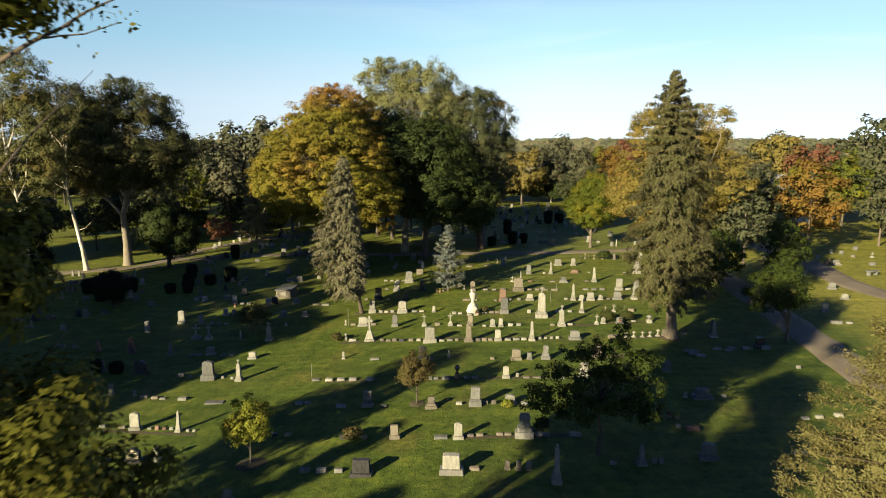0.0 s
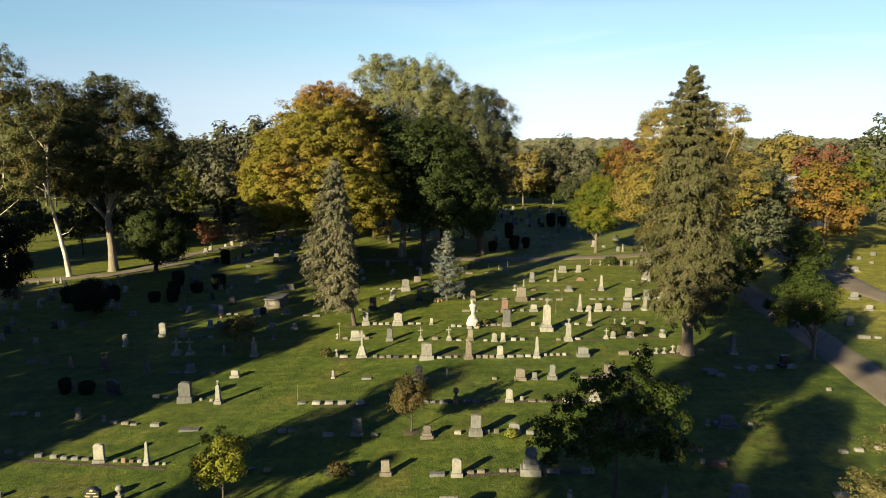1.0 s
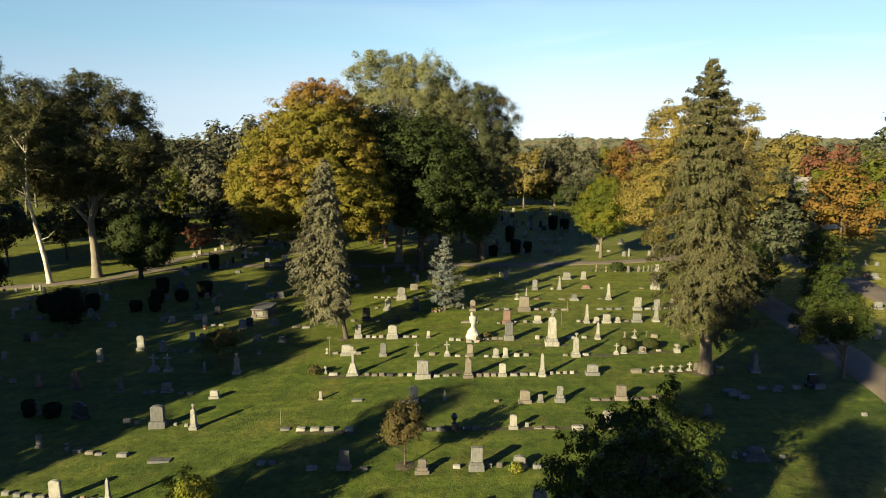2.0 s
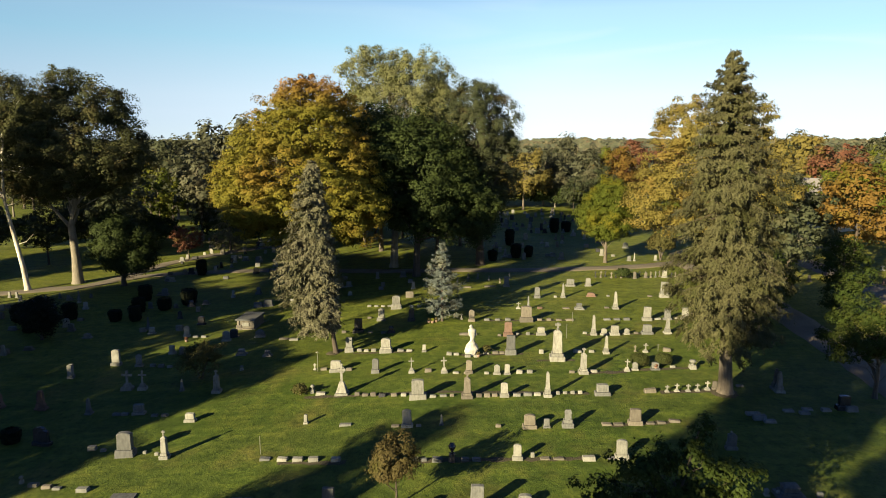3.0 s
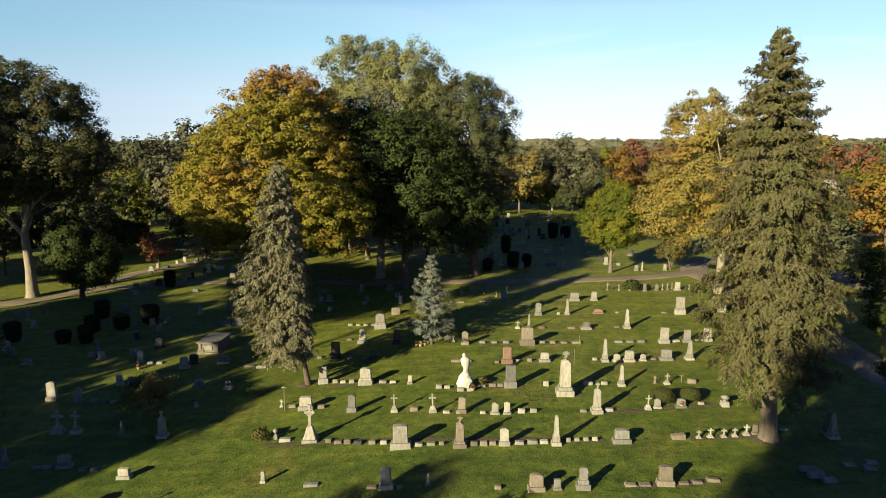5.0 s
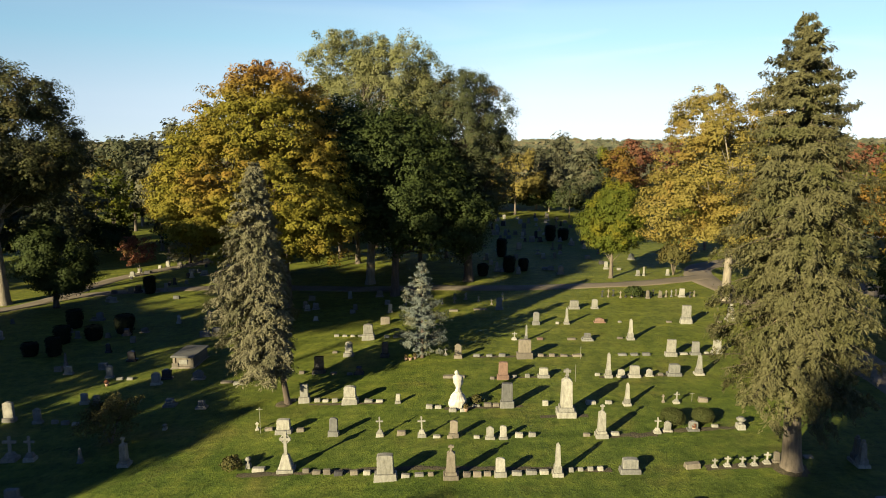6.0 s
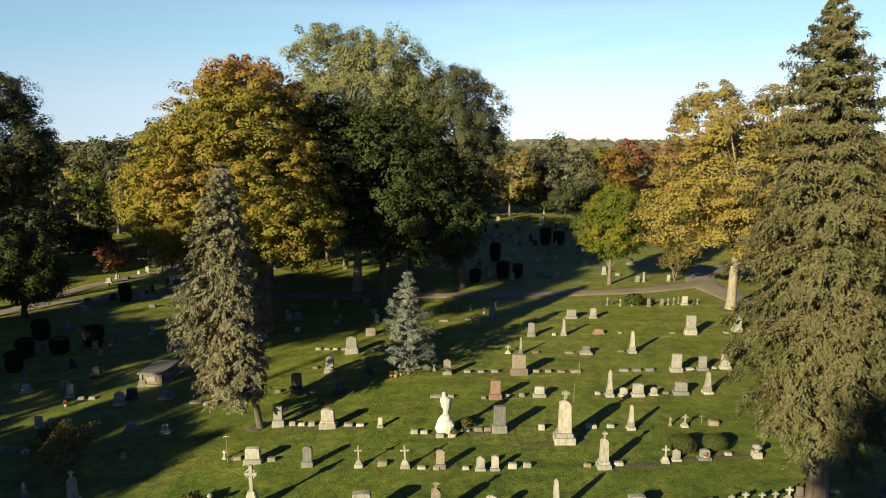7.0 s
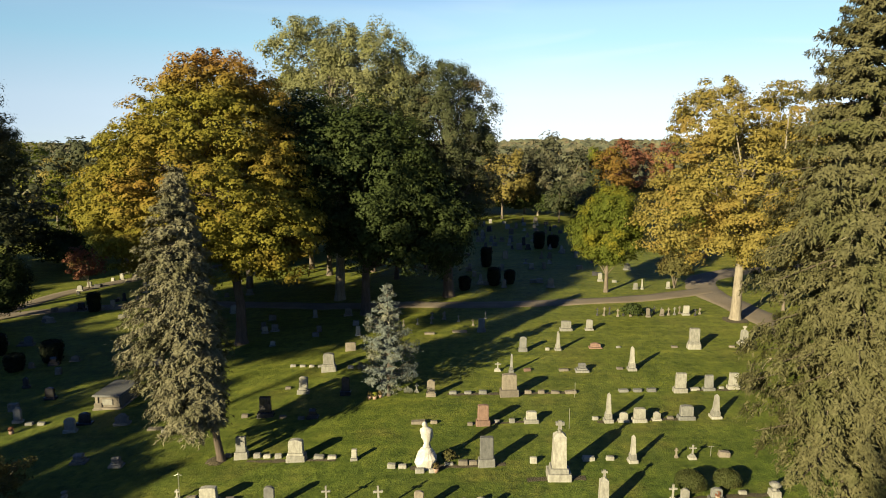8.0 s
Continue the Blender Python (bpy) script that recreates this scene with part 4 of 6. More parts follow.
broad_tree("lawn_tree", "small round-headed tree beside the drive, leaf colour darkened for shade", 25.3, 47.6, [(0, 0, 0), (0.0, 0, 0.8), (0.05, 0, 1.7), (-0.3, 0, 3.8)], 0.14, 0.06,
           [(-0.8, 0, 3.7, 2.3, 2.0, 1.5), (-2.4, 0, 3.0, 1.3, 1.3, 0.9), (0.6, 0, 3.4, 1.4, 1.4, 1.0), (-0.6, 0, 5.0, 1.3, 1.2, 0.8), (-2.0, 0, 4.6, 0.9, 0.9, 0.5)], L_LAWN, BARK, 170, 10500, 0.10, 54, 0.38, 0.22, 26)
shrub("loose_shrub", "loose olive shrub among the graves", -16.77, 53.5, 1.8, 2.6, L_SHRUB, 55, 5600, 0.085, lift=0.05, ragged=0.5)

# trees beside and behind the flight, whose shade falls over the lawn
broad_tree("roadside_tree", "dark autumn tree with thin branches close beside the flight", -5.6, 7.3, [(0, 0, 0), (0.1, 0, 4), (-0.1, 0, 8), (-0.3, 0, 12), (-0.2, 0, 15.6)], 0.28, 0.08,
           [(-0.4, 0.2, 14.3, 1.5, 1.9, 1.5), (0.7, -0.5, 10.2, 2.4, 2.4, 3.2), (0.9, 0.9, 18.05, 0.55, 0.3, 0.45)], L_NEAR, BARK_DARK, 380, 62000, 0.09, 61, 0.46, 0.0, 36, inner=0.25, blade=True,
           boughs=(([(-0.4, 0.5, 15.0), (0.1, 0.9, 16.6), (0.66, 1.0, 17.22), (1.14, 1.0, 17.47), (1.53, 1.0, 17.63), (1.85, 1.0, 17.82), (2.27, 1.0, 17.99), (2.7, 1.0, 18.3)], 0.045),
                   ([(1.28, 1.0, 17.5), (1.5, 1.0, 17.53), (1.82, 1.0, 17.55), (2.05, 1.0, 17.62), (2.26, 1.0, 17.68), (2.24, 1.0, 17.80), (2.07, 1.0, 17.84)], 0.014),
                   ([(1.08, 1.0, 17.44), (1.04, 0.9, 17.6), (0.8, 0.9, 17.85), (0.7, 0.9, 18.1)], 0.016), ([(1.7, 1.0, 17.72), (1.6, 0.9, 17.9), (1.7, 0.9, 18.15)], 0.012), ([(1.3, 1.0, 17.55), (1.25, 0.9, 17.85), (1.35, 0.9, 18.2)], 0.012)))
for x, y, s, h in ((-71.6, 18.2, 63, 25), (-66, 34, 65, 19), (-57, 43, 66, 18), (-73, 48, 67, 13), (-82, 66, 71, 24), (-58.3, 53.3, 68, 16), (-56.5, 34.8, 80, 22), (-76, 82, 73, 22),
                   (-70, -4, 74, 22), (-44, -22, 75, 20), (-20, -32, 76, 20), (12, -34, 77, 20), (40, -18, 78, 18), (52, 6, 79, 18)):
    k = h / 20
    broad_tree("roadside_tree", "broad olive-green tree beside the lawn", x, y, [(0, 0, 0), (0.1, 0, 4 * k), (0, 0.2, 9 * k), (0.3, 0, 14 * k)], 0.45, 0.14,
               [(0, 0, 10 * k, 6.5 * k, 6.2 * k, 7.5 * k), (-2 * k, 1, 15 * k, 4.5 * k, 4.5 * k, 4.6 * k), (3 * k, -1, 13 * k, 4.6 * k, 4.4 * k, 5 * k)],
               L_MID, BARK, 210, 7600, 0.62, s, 1.15, 0.13 if 8 < y < 40 else 0.22 if y < 8 else 0.34, 8)


def slim_tree(x, y, h, r, seed, leaves, crown=0.3):
    """A tall, narrow tree that stands beside the lawn and shades it; crown: the share of its height that is bare trunk."""
    z0 = h * crown
    broad_tree("roadside_tree", "tall narrow olive-green tree beside the lawn", x, y, [(0, 0, 0), (0.1, 0, h * 0.3), (0, 0.1, h * 0.6), (0.1, 0, h * 0.9)], 0.2, 0.06,
               [(0, 0, z0 + (h - z0) * 0.42, r, r, (h - z0) * 0.42), (0, 0, z0 + (h - z0) * 0.72, r * 0.8, r * 0.8, (h - z0) * 0.26)],
               L_MID, BARK, int(40 + 60 * r), leaves, 0.34, seed, min(0.8, 0.35 + r * 0.2), 0.05, 10)


slim_tree(-41.5, 22.8, 17.7, 3.0, 64, 20000, 0.05)
slim_tree(-38.3, 20.0, 12.2, 1.4, 105, 5000, 0.05)
slim_tree(-14.5, 2.0, 15.2, 2.5, 106, 12000, 0.5)
slim_tree(-10.2, -1.8, 13.5, 2.7, 107, 12000, 0.4)
slim_tree(-49.5, 29.7, 15.4, 1.4, 104, 6500, 0.05)
slim_tree(-24.9, 8.4, 13.2, 0.9, 100, 3600, 0.1)
slim_tree(-21.0, 5.2, 11.6, 0.8, 101, 3000, 0.1)
slim_tree(-43.4, 24.5, 17.4, 2.0, 72, 10000, 0.05)
slim_tree(-46.2, 26.9, 20.4, 2.2, 94, 13000, 0.05)
slim_tree(-47.6, 28.1, 21.0, 1.2, 95, 7000, 0.05)
slim_tree(-70.2, 45.0, 20.0, 2.0, 102, 9000, 0.05)
slim_tree(-64.9, 40.4, 20.0, 2.2, 103, 9000, 0.05)
slim_tree(-45.6, 23.7, 35.0, 2.6, 99, 9000, 0.74)
slim_tree(-48.6, 24.0, 13.6, 3.8, 98, 18000, 0.02)
for x, y, s in ((-54.5, 32.5, 91), (-51.6, 28.9, 92), (-59.2, 35.6, 96), (-63.8, 39.5, 97)):
    broad_tree("roadside_tree", "tall olive-green tree with a high crown and bare trunk", x, y, [(0, 0, 0), (0.1, 0, 7), (0, 0.2, 14), (0.3, 0, 20)], 0.4, 0.14,
               [(0, 0, 24.8, 5.4, 5.4, 2.8)], L_MID, BARK, 110, 4200, 0.7, s, 1.0, 0.0, 8)
broad_tree("roadside_tree", "tall narrow olive-green tree beside the lawn", -23.7, -3.3, [(0, 0, 0), (0.1, 0, 7), (0, 0.2, 14), (0.3, 0, 22)], 0.45, 0.14,
           [(0, 0, 20, 2.6, 2.6, 4), (-0.3, 0.2, 24, 2.4, 2.4, 5.5), (2.6, -2.2, 26, 1.3, 1.3, 3.6)], L_MID, BARK, 290, 29000, 0.36, 93, 0.8, 0.0, 8)
broad_tree("roadside_tree", "round-headed olive-green tree beside the lawn", -15.7, 4.8, [(0, 0, 0), (0.1, 0, 4), (0, 0.2, 9), (0.2, 0, 14)], 0.4, 0.12,
           [(0, 0, 15.4, 3.2, 3.2, 2.2), (-1.0, 0.8, 15.8, 2.4, 2.4, 2.6)], L_MID, BARK, 180, 18000, 0.34, 70, 0.8, 0.0, 14)
broad_tree("roadside_tree", "slim olive-green tree beside the lawn", -27, 9.5, [(0, 0, 0), (0.1, 0, 4), (0, 0.2, 8), (0.2, 0, 12)], 0.3, 0.1,
           [(0, 0, 7, 2.6, 2.6, 3.4), (-2.4, 1.6, 12.6, 2.4, 2.4, 4.2)], L_MID, BARK, 90, 7000, 0.36, 62, 0.9, 0.05, 12)


# ---- trees in the distance ----
def stock_tree(name, label, leaf, bark, seed, lobes, leaves=3000, size=0.31, gap=0.08, r0=0.17):
    """A tree ten metres tall, to be copied at other heights."""
    return broad_tree(name, label, 0, -400, [(0, 0, 0), (0, 0, 1.6), (0.1, 0, 4), (0, 0, 7)], r0, 0.06, lobes, leaf, bark, 110, leaves, size, seed, 0.7, gap, 7, group="trees in the distance")


ROUND = [(0, 0, 5.6, 3.5, 3.5, 3.6), (0.5, 0, 7.6, 2.5, 2.5, 2.4), (-1.6, 0, 4.4, 2.4, 2.4, 2.2)]
BROAD = [(0, 0, 5.4, 4.4, 4.2, 3.2), (1.8, 0, 7.0, 2.6, 2.6, 2.6), (-2.0, 0, 6.6, 2.6, 2.6, 2.7), (0, 0, 8.2, 2.0, 2.0, 1.8)]
FULL = [(0, 0, 4.9, 4.0, 4.0, 3.2), (0.2, 0, 7.0, 2.9, 2.9, 2.4), (-1.7, 0, 3.9, 2.7, 2.7, 2.0), (1.8, 0, 4.1, 2.7, 2.7, 2.0)]
TALL = [(0, 0, 5.6, 2.5, 2.5, 4.0), (0.5, 0, 8.0, 1.7, 1.7, 2.0), (-0.9, 0, 6.6, 1.7, 1.7, 2.6)]
FAR = {
    "mid": stock_tree("woodland_tree", "grey-green tree at the edge of the cemetery", L_FAR_MID, BARK, 81, BROAD, 2500, 0.33),
    "tall": stock_tree("woodland_tree", "tall dull olive tree at the edge of the cemetery", L_FAR_TALL, BARK_PALE, 82, TALL, 2300, 0.33, 0.14),
    "amber": stock_tree("woodland_tree", "amber autumn tree at the edge of the cemetery", L_FAR_AMBER, BARK, 83, FULL, 4600, 0.30, 0.0),
    "orange": stock_tree("woodland_tree", "orange and green autumn tree beside the drive", L_ORANGE, BARK_DARK, 84, ROUND, 5000, 0.25, 0.02),
    "red": stock_tree("woodland_tree", "rust-red autumn tree in the distance", L_RED, BARK, 85, BROAD),
    "shade": stock_tree("woodland_tree", "dark green tree by the drive, its leaf colour deepened for shade", L_LAWN, BARK_DARK, 88, ROUND, 5000, 0.23),
    "dark": stock_tree("woodland_tree", "dark green tree in the distance", L_FAR_DARK, BARK_DARK, 86, ROUND),
    "green": stock_tree("woodland_tree", "fresh green tree in the distance", L_BRIGHT, BARK, 87, BROAD),
}


def far_tree(kind, x, y, h, turn=0.0):
    s = h / 10
    return copy_thing(FAR[kind], pose(x, y, ground_z(x, y), 0, 0, turn) @ Matrix.Diagonal((s, s, s, 1)))


far_tree("amber", 13.9, 146, 13.6, 20)
far_tree("tall", 24, 160, 15, 50)
far_tree("red", 38, 156, 14, 80)
far_tree("orange", 33, 148, 12.5, 30)
# trees up to y 71 take the leaf colour darkened for shade
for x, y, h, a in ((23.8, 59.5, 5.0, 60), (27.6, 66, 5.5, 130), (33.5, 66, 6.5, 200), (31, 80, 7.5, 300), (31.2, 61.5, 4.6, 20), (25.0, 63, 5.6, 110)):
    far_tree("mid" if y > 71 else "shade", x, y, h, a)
far_tree("mid", 33.5, 75.5, 9.0, 10)
far_tree("orange", 45.2, 84.2, 11.6, 200)
far_tree("dark", 50, 99, 8.5, 70)
far_tree("dark", 45, 100, 9.5, 150)
far_tree("mid", 56.5, 88, 9.5, 15)
far_tree("mid", 75, 121, 18, 60)
far_tree("amber", 71, 150, 17, 100)
far_tree("red", 74, 141, 13, 130)
far_tree("mid", 90, 128, 18, 10)
for kind, x, y, h, a in (("tall", -45, 150, 21, 0), ("tall", -37, 158, 21.5, 40), ("mid", -57, 141, 17, 80), ("mid", -30, 166, 19, 120), ("tall", -70, 132, 16.5, 160), ("mid", -86, 121, 17, 200),
                         ("tall", -53, 150, 20, 15), ("tall", -48, 155, 20, 75), ("tall", -59, 148, 17, 135), ("mid", -64, 150, 17, 195), ("dark", -47, 100, 10, 44), ("dark", -55, 97, 9, 99), ("dark", -52, 104, 12, 10), ("dark", -60, 92, 8, 10), ("mid", -18, 97, 20, 200), ("mid", -13, 106, 18, 250), ("dark", -5, 101, 17, 20), ("dark", -9, 113, 14.5, 5), ("dark", 1, 101, 13, 50), ("dark", -2, 96, 15, 90), ("mid", 2, 150, 13, 5), ("tall", 19, 154, 12.5, 80), ("tall", 27, 146, 12.5, 80), ("dark", 9, 146, 9, 300), ("dark", 23, 139, 7, 10), ("mid", -18, 93, 19, 30), ("mid", -10, 101, 18, 75), ("tall", -30, 117, 17, 30), ("tall", -42, 118, 16, 80), ("tall", -35, 124, 17, 140), ("mid", -53, 111, 14, 15), ("dark", -23, 110, 12, 160), ("dark", -62, 120, 11, 240), ("green", -51, 122, 12, 20), ("dark", -40, 128, 10, 90), ("dark", -30, 122, 10, 30), ("mid", -22, 128, 14, 60), ("dark", -13, 118, 12, 10),
                         ("dark", -8, 112, 11, 140), ("dark", -1, 108, 10, 210), ("mid", -100, 110, 18, 10), ("tall", -74, 104, 15, 70), ("dark", -66, 100, 10, 170), ("red", -36.5, 99, 5.0, 0),
                         ("dark", 24, 118, 7.5, 20), ("dark", 27, 132, 9, 60), ("tall", 21, 150, 11, 90), ("dark", 5, 146, 8.5, 120), ("mid", 9, 152, 11, 150), ("red", 7.5, 141, 4, 0)):
    far_tree(kind, x, y, h, a)
rng = np.random.RandomState(5)
for k in range(74):
    y = rng.uniform(150, 215)
    x = rng.uniform(-0.72, 0.72) * (y + 5)
    kind = rng.choice(["mid", "tall", "amber", "orange", "red", "dark", "green"], p=[0.31, 0.25, 0.15, 0.03, 0.03, 0.16, 0.07])
    far_tree(kind, x, y, rng.uniform(9.0, 13.2) + (3.5 if x < -40 else 0), rng.uniform(0, 360))
for k in range(26):
    y = rng.uniform(100, 150)
    x = rng.uniform(0.30, 0.74) * (y + 5)
    kind = rng.choice(["mid", "tall", "amber", "dark", "green"])
    far_tree(kind, x, y, rng.uniform(7.5, 11.5), rng.uniform(0, 360))


for k, (x, y, r, h) in enumerate(((-46, 112, 3.6, 4.6), (-39, 119, 4.0, 5), (-33, 113, 3.4, 4.2), (-26, 119, 3.8, 5), (-20, 115, 3.2, 4.4), (-52, 118, 4, 5), (-60, 110, 3.8, 4.6), (-14, 123, 3.6, 5), (-68, 112, 4, 5), (-43, 126, 4, 5.5), (8, 152, 3.6, 4.6), (13, 155, 3.8, 5), (18, 151, 3.4, 4.4), (23, 147, 3.4, 4.4), (27, 142, 3.2, 4))):
    shrub("dark_thicket", "dense dark evergreen thicket at the edge of the lawn", x, y, r, h, L_DARK, 400 + k, 2600, 0.30, False, 0.0, 0.35, "dark thickets")
spruce("grey_spruce_tree", "grey conifer before the far trees", -33.5, 107, 12.5, [(0.0, 2.4), (0.15, 2.8), (0.4, 2.3), (0.7, 1.3), (0.9, 0.5), (1.0, 0.06)],
       L_NEEDLE_G, BARK_DARK, 45, (0, 0), 0.55, 8, 0.2, 0.2, 0.35, 16, 1.2, 0.2, ragged=0.35, strand=0.6, tufts=6)


spruce("pine_tree", "broad grey-green pine beside the open lawn", 63.5, 92.5, 12.5, [(0.0, 3.6), (0.15, 4.6), (0.4, 4.2), (0.7, 2.8), (0.9, 1.2), (1.0, 0.1)],
       L_PINE, BARK_DARK, 46, (0, 0), 0.6, 9, 0.22, 0.15, 0.25, 24, 0.9, 0.25, ragged=0.3, strand=0.5, tufts=7, rise=0.1)


def woods_material():
    m, n, l, p = material("autumn_woods")
    f = noise_node(n, l, 0.055, 3, 0.75)
    geo = n.new("ShaderNodeNewGeometry")
    c = ramp_node(n, l, f, (0.30, (0.058, 0.067, 0.042)), (0.42, (0.082, 0.086, 0.050)), (0.50, (0.070, 0.079, 0.048)), (0.58, (0.112, 0.096, 0.054)), (0.63, (0.086, 0.086, 0.050)), (0.72, (0.118, 0.082, 0.054)))
    c = mix_node(n, l, "MULTIPLY", 1.0, c, ramp_node(n, l, geo.outputs["Random Per Island"], (0.0, (0.84, 0.85, 0.90)), (1.0, (1.10, 1.10, 1.14))))
    l.new(c, p.inputs["Base Color"])
    p.inputs["Roughness"].default_value, p.inputs["Specular IOR Level"].default_value = 0.8, 0.1
    return m


def far_woods():
    """Woods to the skyline: crowns of leaf clumps, thinning in detail with distance."""
    rng = np.random.RandomState(9)
    P, N, S = [], [], []
    for k in range(2800):
        y = 190 * (14 ** rng.uniform(0, 1) ** 1.25)
        x = rng.uniform(-0.85, 0.85) * y
        h = rng.uniform(8.5, 13.8) if y < 500 else rng.uniform(10, 17.5)
        r = h * rng.uniform(0.38, 0.70)
        n = int(np.interp(y, [190, 600, 2700], [110, 56, 22]))
        e = ball_points(n, rng)
        e[:, 2] = np.abs(e[:, 2]) * 1.1 - 0.35
        q = e * np.array([r, r, h * 0.5]) * rng.uniform(0.75, 1.08, n)[:, None]
        P.append(q + np.array([x, y, ground_z(x, y) + h * 0.5]))
        N.append(e * 0.55 + np.array([0, -0.35, 0.6]) + rng.normal(size=(n, 3)) * 0.15)
        S.append(rng.uniform(0.7, 1.4, n) * np.interp(y, [190, 600, 2700], [1.45, 2.8, 6.0]))
    cv, cf = cards(np.concatenate(P), np.concatenate(N), np.concatenate(S), rng, 0.9)
    ob = link_mesh("far_woods", cv, cf, woods_material())
    tagged(ob, "autumn woods of green, amber and rust to the skyline", "woods", kind="stuff")


far_woods()
for name in FAR:
    for o in (FAR[name], *FAR[name].children_recursive):
        bpy.data.objects.remove(o)


# ---- graves ----
GRAVES = "graves on the lawn"
rnd = random.Random(4)


def arc_top(ww, z0, z1, rise, steps=8):
    """An outline with straight sides, slightly tapered, and a top that bows up by rise."""
    return [(-ww, z0), (ww, z0)] + [(ww * 0.95 * (1 - 2 * k / steps), z1 - rise * (1 - 2 * k / steps) ** 2) for k in range(steps + 1)]


def headstone(x, y, w, h, tone, turn):
    """An upright die on a wider base, its head flat, bowed, round or shouldered."""
    shape = rnd.choice(("flat", "flat", "bowed", "bowed", "bowed", "round", "shoulder"))
    word = {"flat": "flat-topped", "bowed": "gently bowed", "round": "round-topped", "shoulder": "shouldered"}[shape]
    t = thing("headstone", f"{word} {TONE[tone]} headstone on a plinth in the grass", "headstone", pose(x, y, ground_z(x, y), rnd.uniform(-2, 2), rnd.uniform(-2, 2), turn), GRAVES)
    d = min(0.55, max(0.26, w * 0.5))
    b = max(0.07, h * rnd.uniform(0.17, 0.26))
    part("plinth", box(w, d, -0.1, b, 0.96, bevel=0.02), STONE[tone], t)
    ww = w * rnd.uniform(0.70, 0.80) / 2
    if shape == "flat":
        out = [(-ww, b), (ww, b), (ww * 0.92, h), (-ww * 0.92, h)]
    elif shape == "bowed":
        out = arc_top(ww, b, h, ww * 0.28)
    elif shape == "round":
        c = h - ww * 0.55
        out = [(-ww, b), (ww, b)] + [(ww * math.cos(a), c + (h - c) * math.sin(a)) for a in [math.pi * k / 8 for k in range(9)]]
    else:
        c = h - ww * 0.5
        out = [(-ww, b), (ww, b), (ww, c), (ww * 0.72, c + 0.02)] + [(ww * 0.7 * math.cos(a), c + (h - c) * math.sin(a)) for a in [math.pi * k / 6 for k in range(1, 6)]] + [(-ww * 0.72, c + 0.02), (-ww, c)]
    part("slab", slab(out, d * 0.55, 0.018), STONE[tone], t)
    return t


def block_monument(x, y, w, h, tone, turn):
    """A broad die, narrowing upward, on a heavy base; some with a second, lower step."""
    t = thing("block_monument", f"broad {TONE[tone]} block monument on a heavy base", "gravestone", pose(x, y, ground_z(x, y), 0, rnd.uniform(-1, 1), turn), GRAVES)
    d = min(0.7, max(0.32, w * 0.52))
    b = h * rnd.uniform(0.24, 0.32)
    part("base", box(w, d, -0.1, b, 0.93, 0.92, bevel=0.025), STONE[tone], t)
    z = b
    if h > 0.95 and rnd.random() < 0.5:
        z = b + h * 0.10
        part("step", box(w * 0.84, d * 0.84, b, z, 0.96, bevel=0.02), STONE[tone], t)
    ww = w * rnd.uniform(0.70, 0.78) / 2
    part("die", slab(arc_top(ww, z, h, ww * rnd.choice((0.04, 0.10, 0.22))), d * 0.62, 0.022), STONE[tone], t)
    return t


def stepped_monument(x, y, w, h, tone, turn):
    t = thing("stepped_monument", f"{TONE[tone]} monument with two steps and a sloping top", "gravestone", pose(x, y, ground_z(x, y), 0, 0, turn), GRAVES)
    d = w * 0.65
    part("base", box(w, d, -0.1, h * 0.25, 0.97, bevel=0.02), STONE[tone], t)
    part("step", box(w * 0.74, d * 0.76, h * 0.25, h * 0.45, 0.97, bevel=0.015), STONE[tone], t)
    bm = box(w * 0.55, d * 0.60, h * 0.45, h * 0.80, 0.92, bevel=0.012)
    add_box(bm, w * 0.60, d * 0.64, h * 0.80, h, 0.72, 0.3)
    part("die", bm, STONE[tone], t)
    return t


def marker(x, y, w, h, tone, turn):
    """A low block with a slanted, slightly rounded top."""
    t = tagged(part("grave_marker", box(w * rnd.uniform(0.86, 1.0), max(0.18, min(0.36, w * 0.6)), -0.08, h * rnd.uniform(0.58, 0.88), 0.95, 0.74, bevel=0.02), STONE[tone]),
               f"low {TONE[tone]} grave marker block set in the grass", "grave marker", GRAVES)
    t.matrix_world = pose(x, y, ground_z(x, y), rnd.uniform(-5, 5), rnd.uniform(-5, 5), turn + rnd.uniform(-4, 4))
    return t


def ledger(x, y, w, h, tone, turn):
    t = tagged(part("ledger_stone", box(w, w * 0.4, -0.06, max(0.08, h * 0.6), 0.98, bevel=0.015), STONE[tone]),
               f"flat {TONE[tone]} ledger stone lying in the grass", "grave marker", GRAVES)
    t.matrix_world = pose(x, y, ground_z(x, y), 0, 0, turn)
    return t


